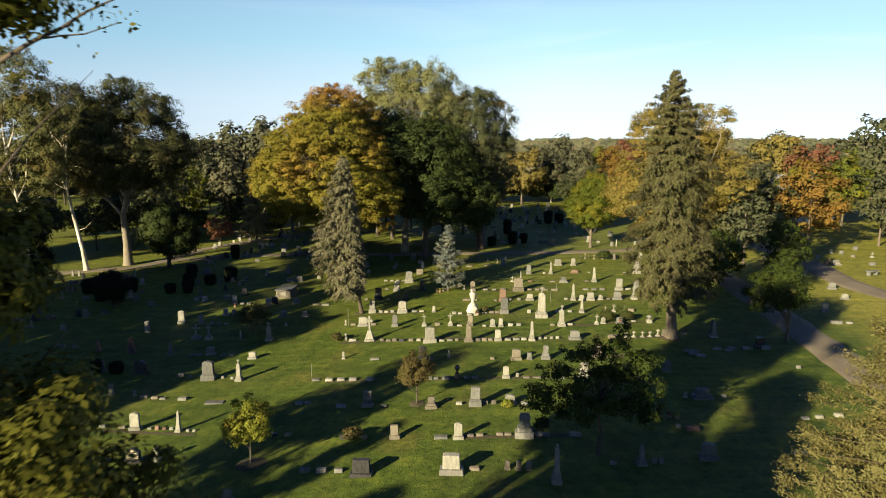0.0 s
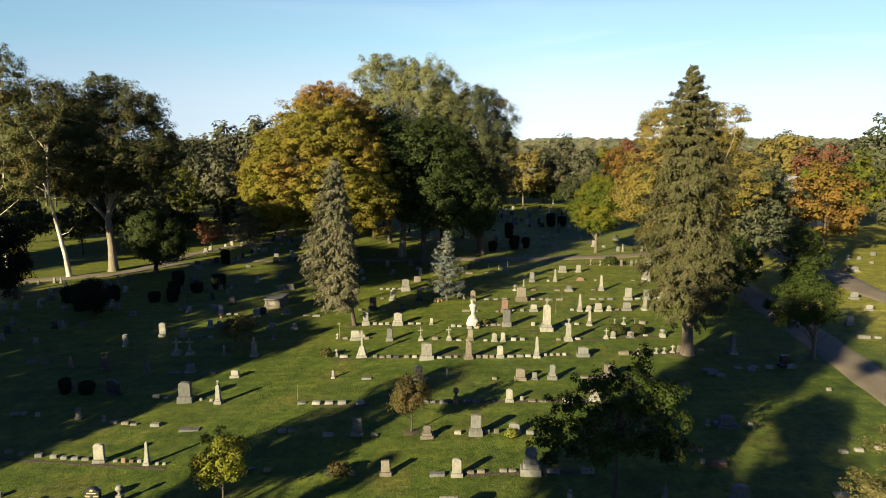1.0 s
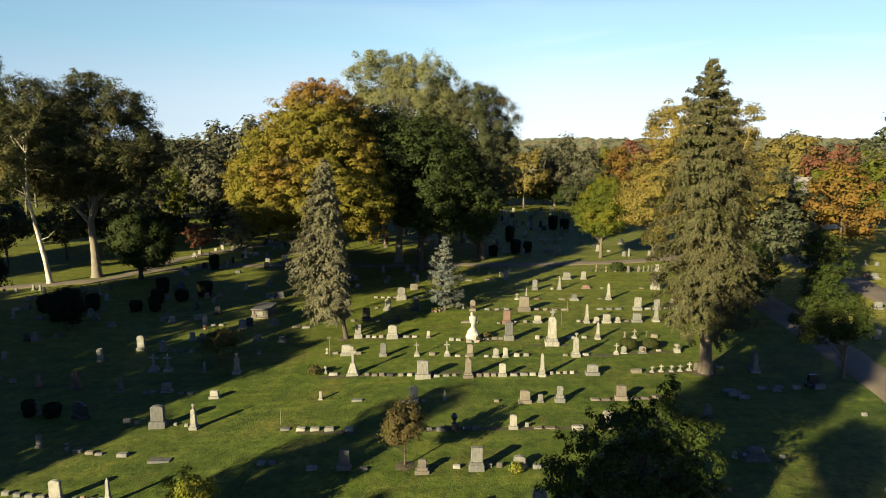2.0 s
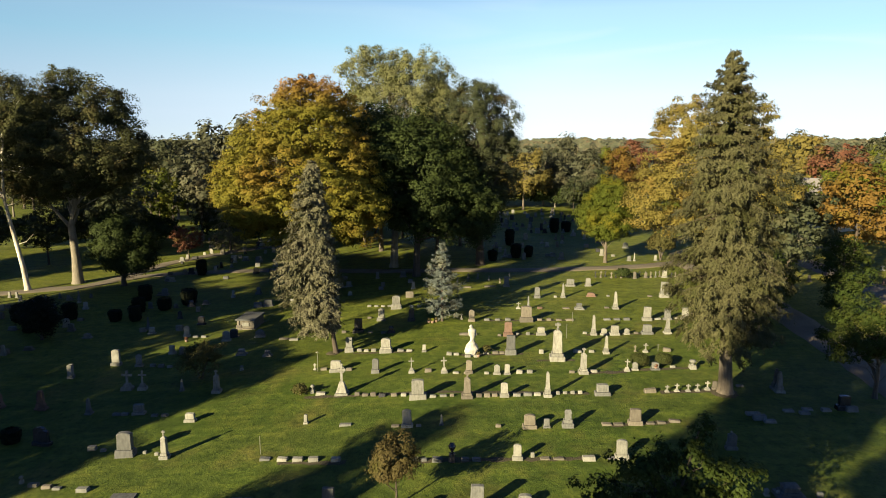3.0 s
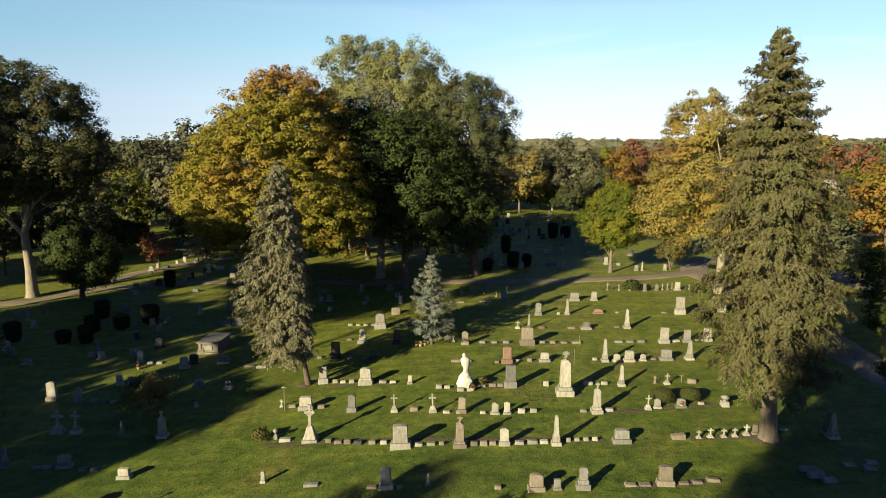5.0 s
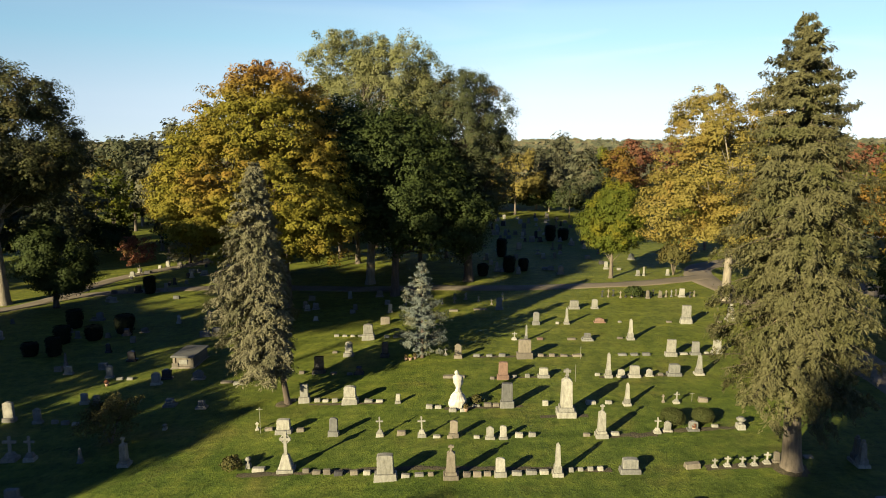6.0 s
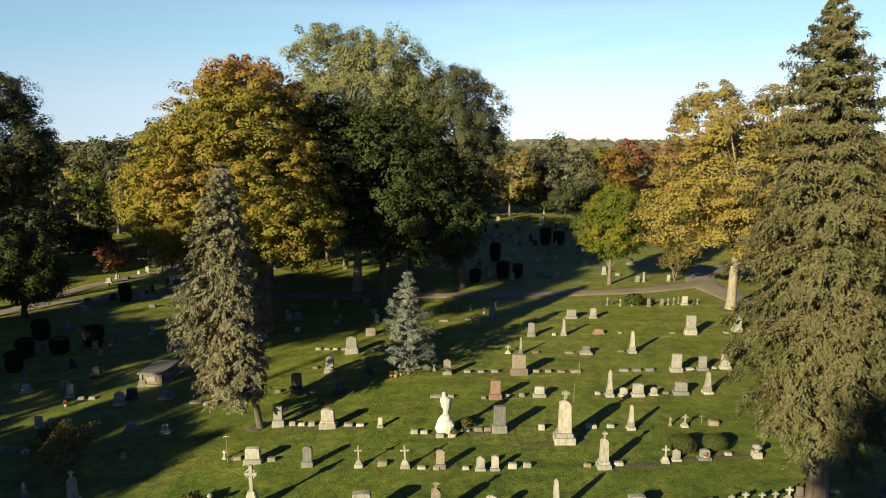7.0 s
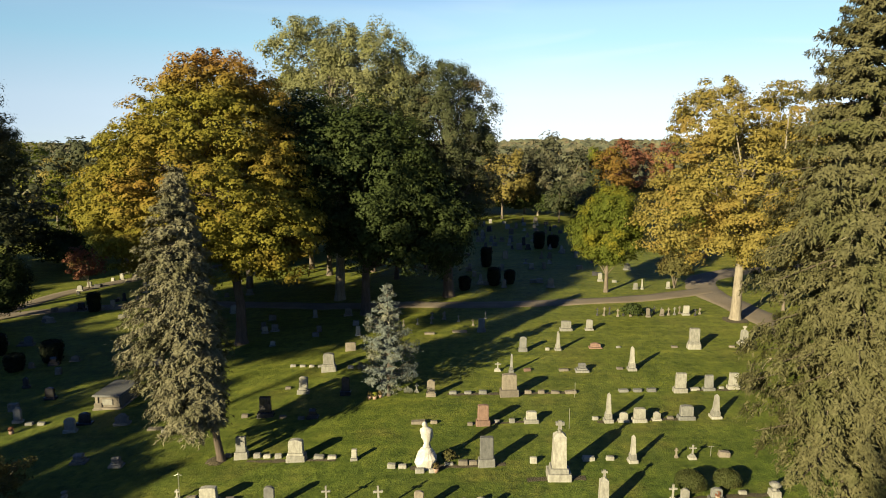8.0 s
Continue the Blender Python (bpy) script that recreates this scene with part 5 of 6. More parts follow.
def obelisk(x, y, w, h, tone, turn):
    """A slim shaft on a die and a base; some end in a point, some in a small ball."""
    t = thing("obelisk", f"slim {TONE[tone]} obelisk on a stepped base", "obelisk", pose(x, y, ground_z(x, y), rnd.uniform(-1, 1), rnd.uniform(-1, 1), turn), GRAVES)
    part("base", box(w, w * 0.9, -0.1, h * 0.11, 0.94, bevel=0.02), STONE[tone], t)
    part("plinth", box(w * 0.70, w * 0.66, h * 0.11, h * 0.30, 0.92, bevel=0.015), STONE[tone], t)
    bm = box(w * 0.54, w * 0.52, h * 0.30, h * 0.34, 0.92)
    if rnd.random() < 0.55:
        add_box(bm, w * 0.48, w * 0.46, h * 0.34, h * 0.92, 0.66)
        add_box(bm, w * 0.317, w * 0.304, h * 0.92, h, 0.05)
    else:
        add_box(bm, w * 0.46, w * 0.44, h * 0.34, h * 0.88, 0.72)
        bmesh.ops.create_uvsphere(bm, u_segments=10, v_segments=6, radius=w * 0.15, matrix=Matrix.Translation((0, 0, h * 0.93)))
    part("shaft", bm, STONE[tone], t)
    return t


def cross_bm(bm, z0, z1, span, thick, y=0.0):
    k = thick / 2
    c = z0 + (z1 - z0) * 0.66
    out = [(-k, z0), (k, z0), (k, c - k), (span / 2, c - k), (span / 2, c + k), (k, c + k), (k, z1), (-k, z1), (-k, c + k), (-span / 2, c + k), (-span / 2, c - k), (-k, c - k)]
    s = slab(out, thick * 0.8, 0.0, y)
    me = bpy.data.meshes.new("tmp")
    s.to_mesh(me)
    s.free()
    bm.from_mesh(me)
    bpy.data.meshes.remove(me)
    return bm


def pillar(x, y, w, h, tone, turn):
    """A tall pillar on steps, with a carved finial."""
    t = thing("pillar_monument", f"tall {TONE[tone]} pillar monument topped by a small cross", "gravestone", pose(x, y, ground_z(x, y), 0, 0, turn), GRAVES)
    part("base", box(w, w * 0.85, -0.1, h * 0.12, 0.98, bevel=0.02), STONE[tone], t)
    part("step", box(w * 0.78, w * 0.68, h * 0.12, h * 0.20, 0.94, bevel=0.015), STONE[tone], t)
    bm = box(w * 0.60, w * 0.52, h * 0.20, h * 0.74, 0.86, bevel=0.012)
    add_box(bm, w * 0.52, w * 0.45, h * 0.74, h * 0.80, 0.42)
    part("shaft", bm, STONE[tone], t)
    bm = lathe([(w * 0.09, h * 0.80), (w * 0.07, h * 0.83), (w * 0.12, h * 0.85), (w * 0.06, h * 0.86)], 8)
    part("finial", cross_bm(bm, h * 0.85, h, w * 0.36, w * 0.14), STONE[tone], t)
    return t


def cross_monument(x, y, w, h, tone, turn):
    t = thing("cross_monument", f"{TONE[tone]} cross on a sloping base", "cross", pose(x, y, ground_z(x, y), 0, rnd.uniform(-2, 2), turn), GRAVES)
    part("base", box(w, w * 0.7, -0.08, h * 0.16, 0.9, bevel=0.01), STONE[tone], t)
    part("plinth", box(w * 0.74, w * 0.5, h * 0.16, h * 0.34, 0.55), STONE[tone], t)
    part("cross", cross_bm(bmesh.new(), h * 0.33, h, max(w * 0.85, h * 0.34), max(0.07, w * 0.17)), STONE[tone], t)
    return t


def celtic_cross(x, y, w, h, tone, turn):
    t = thing("celtic_cross", f"tall {TONE[tone]} ringed cross on a tapering rough base", "cross", pose(x, y, ground_z(x, y), 0, 0, turn), GRAVES)
    part("base", box(w, w * 0.8, -0.1, h * 0.08, 0.96, bevel=0.02), STONE[tone], t)
    part("plinth", box(w * 0.82, w * 0.62, h * 0.08, h * 0.42, 0.42, bevel=0.03), STONE[tone], t)
    bm = cross_bm(bmesh.new(), h * 0.41, h, w * 0.62, w * 0.17)
    c, r = h * 0.41 + h * 0.59 * 0.66, w * 0.24
    v, f = [], []
    ring = [(r * math.cos(2 * math.pi * k / 16), 0, c + r * math.sin(2 * math.pi * k / 16)) for k in range(17)]
    tube(v, f, ring, [w * 0.045] * 17, 6)
    bv = [bm.verts.new(q) for q in v]
    for q in f:
        bm.faces.new([bv[i] for i in q])
    part("cross", bm, STONE[tone], t)
    return t


def urn_monument(x, y, w, h, tone, turn):
    t = thing("urn_monument", f"{TONE[tone]} urn on a small pedestal", "urn", pose(x, y, ground_z(x, y), 0, 0, turn), GRAVES)
    part("pedestal", box(w * 0.8, w * 0.8, -0.08, h * 0.45, 0.85, bevel=0.015), STONE[tone], t)
    r = w * 0.5
    part("urn", lathe([(r * 0.5, h * 0.45), (r * 0.28, h * 0.52), (r * 0.36, h * 0.6), (r * 0.85, h * 0.78), (r * 0.9, h * 0.88), (r * 0.55, h * 0.92), (r * 0.6, h), (r * 0.3, h)], 12), STONE[tone], t, smooth=True)
    return t


MAKE = {"T": headstone, "B": block_monument, "S": stepped_monument, "L": marker, "F": ledger, "O": obelisk, "P": pillar, "C": cross_monument, "K": celtic_cross, "U": urn_monument}

# kind, x, y, width, height, stone
ROW_1 = [("B", 0.64, 28.54, 1.18, 0.95, "w"), ("L", 1.74, 28.85, 0.54, 0.2, "t"), ("T", 3.31, 28.9, 0.3, 0.43, "t"), ("T", 3.84, 28.85, 0.32, 0.46, "t"),
         ("T", 4.32, 28.84, 0.3, 0.46, "t"), ("T", -3.69, 28.72, 1.08, 0.81, "d"), ("L", -6.59, 29.36, 0.55, 0.27, "g"), ("L", -5.72, 29.22, 0.55, 0.29, "g"),
         ("L", -4.86, 29.15, 0.44, 0.29, "g"), ("O", 5.47, 27.62, 0.49, 1.98, "g"), ("O", 9.76, 29.31, 0.54, 1.09, "g"), ("B", 13.1, 29.8, 0.93, 0.84, "g"),
         ("L", 10.41, 29.42, 0.27, 0.32, "g"), ("L", 10.73, 29.42, 0.27, 0.32, "g"), ("L", 17.75, 30.37, 0.67, 0.2, "g"), ("L", 19.98, 34.28, 0.47, 0.19, "w"),
         ("L", 20.82, 34.43, 0.44, 0.19, "w"), ("L", 21.98, 34.64, 0.5, 0.26, "w"), ("L", 8.41, 29.32, 0.33, 0.23, "g"), ("T", -9.66, 27.19, 0.57, 0.44, "g")]
ROW_2 = [("T", -2.46, 32.37, 0.6, 0.76, "t"), ("T", 0.93, 32.02, 0.59, 0.92, "w"), ("S", 4.41, 32.27, 1, 1.29, "g"), ("L", -5.29, 32.69, 0.39, 0.24, "d"),
         ("L", -4.14, 32.58, 0.38, 0.26, "t"), ("L", 0.01, 32.13, 0.76, 0.17, "g"), ("L", 1.58, 32.28, 0.38, 0.17, "t"), ("L", 2.07, 32.34, 0.38, 0.17, "t"),
         ("L", 3.13, 32.44, 0.38, 0.2, "t"), ("L", 3.56, 32.44, 0.38, 0.2, "t"), ("L", 5.39, 32.38, 0.81, 0.23, "g"), ("L", 7.08, 32.37, 0.65, 0.23, "g"),
         ("L", -9.30, 33.52, 0.34, 0.27, "d"), ("L", -8.49, 33.37, 0.37, 0.24, "t"), ("U", -14.79, 31.14, 0.4, 0.8, "w"), ("T", -16.05, 31.12, 0.95, 0.81, "d"),
         ("L", -21.18, 31.91, 0.38, 0.34, "g"), ("L", -19.14, 31.31, 0.37, 0.28, "w"), ("L", -18.59, 31.28, 0.37, 0.28, "w"), ("L", -17.82, 31.23, 0.53, 0.31, "w")]
ROW_3 = [("T", -17.95, 35.06, 0.71, 1.06, "w"), ("O", -15.18, 34.61, 0.38, 1.29, "w"), ("L", -23.82, 36.43, 0.46, 0.19, "t"), ("L", -22.91, 36.18, 0.43, 0.19, "t"),
         ("L", -21.79, 35.93, 0.49, 0.22, "g"), ("L", -20.85, 35.74, 0.42, 0.22, "g"), ("L", -20.18, 35.58, 0.42, 0.19, "g"), ("L", -19.52, 35.47, 0.42, 0.19, "g"),
         ("L", -18.87, 35.37, 0.45, 0.22, "t"), ("L", -17.09, 35.07, 0.27, 0.16, "w"), ("L", -16.60, 34.96, 0.27, 0.28, "p"), ("L", -16.16, 34.93, 0.27, 0.28, "p"),
         ("L", -15.72, 34.90, 0.24, 0.25, "w"), ("L", -14.62, 34.57, 0.2, 0.15, "w"), ("L", -14.24, 34.54, 0.2, 0.15, "w"), ("L", -19.77, 39.89, 0.51, 0.21, "t"),
         ("L", -18.96, 39.67, 0.47, 0.18, "t"), ("L", -18.37, 39.54, 0.47, 0.17, "g"), ("L", -16.93, 39.27, 0.66, 0.21, "g"), ("F", -14.57, 38.53, 1.17, 0.17, "g")]
ROW_4 = [("U", -20.57, 40.19, 0.24, 0.39, "w"), ("L", -25.35, 41.22, 0.28, 0.36, "w"), ("L", -26.76, 41.47, 1.05, 0.22, "g"), ("T", -22.33, 40.55, 0.41, 0.78, "g"),
         ("L", -8.94, 37.72, 0.57, 0.24, "g"), ("L", -8.40, 37.67, 0.45, 0.2, "g"), ("T", -4.57, 36.76, 0.71, 1.02, "g"), ("L", -6.21, 36.94, 0.62, 0.2, "g"),
         ("L", -3.58, 36.64, 0.43, 0.2, "g"), ("S", -0.69, 36.05, 0.73, 0.68, "t"), ("B", 1.89, 36.22, 0.79, 1.16, "g"), ("L", 0.94, 36.42, 0.4, 0.23, "w"),
         ("L", 2.5, 36.48, 0.31, 0.29, "t"), ("L", 2.99, 36.47, 0.31, 0.29, "t"), ("L", 4.78, 36.39, 0.46, 0.23, "g"), ("B", 3.94, 36.47, 0.79, 0.58, "w"),
         ("L", -7.82, 41.35, 0.56, 0.26, "w"), ("L", -7.02, 41.25, 0.56, 0.26, "w"), ("L", -6.19, 41.14, 0.56, 0.26, "w"), ("L", -5.04, 40.99, 0.55, 0.25, "w")]
ROW_5 = [("L", -8.76, 41.55, 0.63, 0.18, "g"), ("L", -1.01, 40.54, 0.31, 0.25, "g"), ("L", -0.60, 40.49, 0.34, 0.25, "g"), ("L", 0.05, 40.4, 0.54, 0.25, "g"),
         ("U", 0.77, 40.39, 0.41, 0.93, "d"), ("L", 1.41, 40.47, 0.44, 0.22, "g"), ("L", 1.96, 40.46, 0.44, 0.18, "g"), ("T", 3.96, 40.52, 0.54, 0.82, "w"),
         ("L", 4.72, 40.76, 0.2, 0.36, "w"), ("L", 5.29, 40.58, 0.54, 0.11, "t"), ("L", 5.96, 40.57, 0.54, 0.11, "t"), ("L", 7.4, 40.47, 0.64, 0.28, "w"),
         ("L", 8.52, 40.54, 0.47, 0.14, "g"), ("T", 9.01, 40.59, 0.68, 0.99, "w"), ("B", -16.57, 42.66, 1.01, 1.35, "g"), ("P", -14.27, 42.23, 0.5, 1.54, "w"),
         ("L", -15.62, 42.84, 0.22, 0.21, "w"), ("L", -14.88, 42.62, 0.25, 0.24, "w"), ("L", -18.86, 43.51, 0.52, 0.27, "g"), ("L", -18.13, 43.28, 0.34, 0.24, "g")]
ROW_6 = [("B", -14.73, 46.63, 0.72, 0.52, "w"), ("T", -21.98, 44.25, 0.76, 0.89, "d"), ("T", -7.61, 45.54, 0.27, 0.55, "w"), ("F", -5.25, 44.99, 0.66, 0.19, "g"),
         ("T", -1.74, 44.36, 0.65, 1, "w"), ("L", -1.11, 44.34, 0.29, 0.16, "g"), ("L", -2.40, 44.50, 0.53, 0.13, "t"), ("O", 0.13, 44.39, 0.26, 0.59, "g"),
         ("L", 3.22, 44.09, 0.35, 0.22, "t"), ("B", 4.89, 43.94, 0.81, 0.77, "t"), ("T", 5.82, 43.99, 0.41, 0.49, "g"), ("S", 6.95, 44.04, 0.64, 0.98, "g"),
         ("B", 10.61, 44.3, 0.81, 0.89, "t"), ("L", 9.07, 44.26, 0.58, 0.12, "t"), ("L", 9.7, 44.25, 0.58, 0.12, "t"), ("L", 11.43, 44.35, 0.47, 0.12, "t"),
         ("L", 12.05, 44.41, 0.52, 0.15, "t"), ("L", 12.8, 44.59, 0.59, 0.15, "t"), ("U", -8.22, 49.97, 0.31, 0.54, "w"), ("L", -7.63, 49.65, 0.68, 0.18, "w")]
ROW_7 = [("K", -6.25, 49.46, 0.84, 2.01, "w"), ("B", -1.39, 48.12, 1.08, 1.2, "w"), ("L", -5.24, 49.15, 0.33, 0.25, "t"), ("L", -4.71, 49.00, 0.4, 0.25, "t"),
         ("L", -4.19, 48.92, 0.37, 0.28, "t"), ("L", -3.64, 48.76, 0.46, 0.28, "d"), ("L", -2.90, 48.73, 0.4, 0.24, "t"), ("L", -2.30, 48.65, 0.4, 0.21, "w"),
         ("L", -0.49, 48.2, 0.46, 0.17, "w"), ("L", 0.13, 48.23, 0.46, 0.17, "w"), ("L", 0.66, 48.22, 0.29, 0.24, "t"), ("P", 1.57, 48.04, 0.71, 1.57, "t"),
         ("L", 2.28, 48.11, 0.39, 0.27, "t"), ("L", 2.77, 48.1, 0.39, 0.31, "t"), ("L", 3.23, 48.17, 0.39, 0.27, "t"), ("T", 3.81, 48.08, 0.58, 0.89, "w"),
         ("L", 4.56, 48.22, 0.52, 0.17, "w"), ("L", 5.22, 48.28, 0.52, 0.21, "w"), ("L", 5.8, 48.27, 0.46, 0.21, "w"), ("O", 6.39, 48.11, 0.52, 1.56, "w")]
ROW_8 = [("L", 7.05, 48.4, 0.26, 0.24, "w"), ("L", 7.49, 48.47, 0.26, 0.24, "w"), ("L", 7.94, 48.46, 0.29, 0.24, "w"), ("L", 8.39, 48.46, 0.29, 0.24, "w"),
         ("B", 9.68, 48.28, 0.97, 0.68, "g"), ("L", 12.61, 48.62, 0.72, 0.34, "t"), ("C", 13.61, 48.6, 0.29, 0.44, "w"), ("C", 14.22, 48.67, 0.33, 0.51, "w"),
         ("C", 14.89, 48.66, 0.33, 0.48, "w"), ("C", 15.47, 48.73, 0.33, 0.48, "w"), ("C", 16.11, 48.88, 0.36, 0.58, "w"), ("T", 16.59, 48.96, 0.36, 0.55, "t"),
         ("C", -8.99, 54.10, 0.23, 0.47, "w"), ("B", -7.39, 53.55, 0.93, 0.78, "w"), ("L", -8.32, 53.99, 0.49, 0.24, "t"), ("L", -6.50, 53.60, 0.45, 0.23, "t"),
         ("T", -4.59, 52.81, 0.58, 1.03, "g"), ("C", -2.10, 52.41, 0.43, 1.06, "w"), ("L", -1.00, 52.42, 0.51, 0.3, "t"), ("C", 0.09, 52.06, 0.47, 1.09, "w")]
ROW_9 = [("L", 0.85, 51.95, 0.43, 0.15, "w"), ("L", 1.53, 51.84, 0.32, 0.19, "t"), ("T", 1.71, 51.93, 0.54, 0.9, "t"), ("L", 2.88, 51.81, 0.36, 0.22, "w"),
         ("T", 3.55, 51.7, 0.53, 0.67, "w"), ("T", 4.22, 51.68, 0.46, 0.71, "w"), ("L", 5.02, 51.85, 0.43, 0.3, "w"), ("L", 5.7, 51.92, 0.43, 0.3, "w"),
         ("P", 9.17, 51.75, 0.64, 1.73, "w"), ("L", 9.88, 51.92, 0.5, 0.26, "w"), ("L", 8.45, 51.86, 0.36, 0.19, "t"), ("C", 12.07, 52.06, 0.39, 0.85, "w"),
         ("T", 12.64, 52.24, 0.5, 0.56, "w"), ("T", 13.97, 52.31, 0.64, 0.52, "g"), ("U", 16.45, 52.45, 0.55, 0.62, "w"), ("L", 15.22, 52.66, 0.36, 0.22, "w"),
         ("B", -7.14, 57.47, 0.69, 1.13, "w"), ("L", -7.88, 57.72, 0.33, 0.21, "t"), ("L", -6.36, 57.45, 0.4, 0.25, "w"), ("L", -5.85, 57.36, 0.4, 0.25, "w")]
ROW_10 = [("L", -5.28, 57.25, 0.4, 0.25, "w"), ("B", -4.32, 56.86, 0.96, 1.08, "w"), ("L", -3.24, 56.89, 0.52, 0.25, "w"), ("L", -2.59, 56.77, 0.48, 0.25, "w"),
         ("T", -1.49, 56.45, 0.36, 0.55, "w"), ("L", 0.35, 55.5, 0.43, 0.24, "w"), ("L", 0.86, 55.48, 0.43, 0.24, "w"), ("L", 1.67, 55.03, 0.46, 0.24, "w"),
         ("L", 2.24, 55.01, 0.38, 0.24, "w"), ("L", 2.99, 55.64, 0.47, 0.16, "w"), ("L", 3.65, 55.62, 0.47, 0.28, "t"), ("L", 4.11, 55.61, 0.39, 0.24, "t"),
         ("B", 4.72, 55.48, 0.81, 1.41, "g"), ("P", 7.83, 54.33, 1.05, 2.65, "w"), ("L", 6.9, 55.64, 0.35, 0.4, "w"), ("L", 9.47, 55.79, 0.62, 0.28, "w"),
         ("L", 10.47, 55.76, 0.39, 0.24, "w"), ("O", 11.45, 55.52, 0.46, 1.32, "w"), ("C", 13.56, 55.8, 0.19, 0.48, "t"), ("C", 14.25, 55.67, 0.39, 0.68, "w")]
ROW_11 = [("L", 15.8, 55.86, 0.54, 0.36, "t"), ("L", 1.46, 60.05, 0.85, 0.18, "t"), ("L", 2.26, 60.02, 0.38, 0.18, "t"), ("B", 4.83, 59.67, 0.78, 1.12, "p"),
         ("L", 4.16, 59.69, 0.34, 0.22, "t"), ("L", 5.57, 59.91, 0.34, 0.22, "w"), ("L", 6.37, 59.88, 0.34, 0.26, "w"), ("B", 7.38, 59.85, 0.8, 0.61, "w"),
         ("O", 11.39, 59.72, 0.51, 1.6, "w"), ("L", 10.77, 60, 0.34, 0.22, "w"), ("T", 12.18, 59.69, 0.59, 0.52, "w"), ("B", 13, 59.67, 0.8, 0.74, "w"),
         ("T", 13.95, 59.77, 0.51, 0.48, "w"), ("L", 14.69, 59.89, 0.38, 0.17, "t"), ("B", 15.52, 59.86, 0.93, 0.74, "g"), ("O", 17.09, 59.95, 0.59, 1.3, "w"),
         ("T", -7.21, 62.25, 0.93, 1.15, "d"), ("L", -8.40, 62.34, 0.44, 0.28, "t"), ("L", -6.18, 61.91, 0.44, 0.18, "t"), ("S", -4.44, 61.56, 0.66, 0.55, "d")]
ROW_12 = [("L", -5.06, 61.54, 0.39, 0.18, "g"), ("B", 6.59, 63.42, 1.13, 1.31, "t"), ("T", 2.06, 63.59, 0.59, 1.03, "t"), ("L", 3.35, 63.85, 0.46, 0.24, "g"),
         ("L", 4.22, 63.82, 0.46, 0.24, "g"), ("L", 5.08, 63.78, 0.5, 0.24, "g"), ("L", 7.71, 63.68, 0.46, 0.24, "t"), ("L", 8.48, 63.65, 0.46, 0.23, "t"),
         ("L", 9.29, 63.62, 0.5, 0.23, "t"), ("L", 10.18, 63.59, 0.73, 0.19, "t"), ("T", -5.70, 65.25, 0.75, 1.07, "w"), ("T", -3.03, 64.51, 0.65, 1.1, "d"),
         ("L", -6.83, 66.15, 0.38, 0.25, "t"), ("L", -0.83, 64.02, 0.37, 0.33, "w"), ("C", 1.2, 64.25, 0.28, 0.52, "w"), ("L", 13.26, 63.64, 0.59, 0.19, "g"),
         ("L", 14.07, 63.61, 0.54, 0.23, "g"), ("L", 14.87, 63.58, 0.54, 0.23, "g"), ("T", 16.47, 63.38, 0.81, 1.16, "w"), ("L", 17.4, 63.66, 0.59, 0.14, "w")]
ROW_13 = [("T", 18.2, 63.57, 0.71, 0.92, "g"), ("T", 19.68, 63.7, 0.72, 0.96, "w"), ("L", 19.01, 63.73, 0.29, 0.22, "w"), ("B", -4.73, 68.80, 1, 1.23, "w"),
         ("L", -7.40, 70.17, 0.41, 0.21, "w"), ("L", -6.71, 70.01, 0.41, 0.21, "w"), ("L", -6.07, 69.86, 0.41, 0.21, "w"), ("L", -5.44, 69.71, 0.41, 0.21, "w"),
         ("L", -3.34, 69.01, 0.4, 0.26, "w"), ("L", -2.67, 68.85, 0.4, 0.26, "w"), ("C", 6.26, 67.37, 0.44, 0.6, "w"), ("O", 7.11, 67.16, 0.34, 1.2, "g"),
         ("L", 8.14, 67.29, 0.49, 0.25, "p"), ("S", 11.56, 66.97, 0.87, 0.55, "g"), ("L", 10.44, 67.19, 0.68, 0.15, "t"), ("O", 14.73, 67.03, 0.58, 1.58, "w"),
         ("L", 14.01, 67.23, 0.44, 0.2, "t"), ("T", 8.33, 71.05, 0.62, 1.06, "g"), ("O", 10.77, 71.14, 0.47, 1.38, "w"), ("L", 10.05, 71.17, 0.31, 0.21, "w")]
ROW_14 = [("T", 13.45, 71.43, 0.94, 0.37, "p"), ("L", 15.03, 71.36, 0.31, 0.21, "w"), ("B", 20.11, 70.85, 0.92, 1.46, "w"), ("P", 23.86, 71.5, 0.76, 1.35, "w"),
         ("L", 18.89, 71.19, 0.51, 0.17, "t"), ("L", 22.8, 70.98, 0.42, 0.17, "t"), ("B", 12.19, 75.66, 1, 0.74, "w"), ("T", 13.94, 75.57, 0.67, 0.85, "w"),
         ("T", 5.76, 75.76, 0.67, 1.08, "g"), ("F", 4.1, 75.86, 1.12, 0.17, "t"), ("F", 1.8, 75.51, 0.78, 0.23, "t"), ("C", 1.93, 79.69, 0.4, 0.61, "t"),
         ("C", 2.91, 79.42, 0.34, 0.61, "t"), ("T", 22.63, 79.16, 0.64, 0.8, "w"), ("T", 19.44, 78.79, 0.39, 0.75, "t"), ("T", 20.65, 79.09, 0.39, 0.6, "t"),
         ("T", 21.24, 88.43, 0.51, 0.64, "w"), ("O", 21.85, 88.39, 0.28, 1.04, "w"), ("T", 24.37, 88.47, 0.45, 0.69, "w"), ("T", 13.36, 89.87, 0.81, 0.95, "g")]
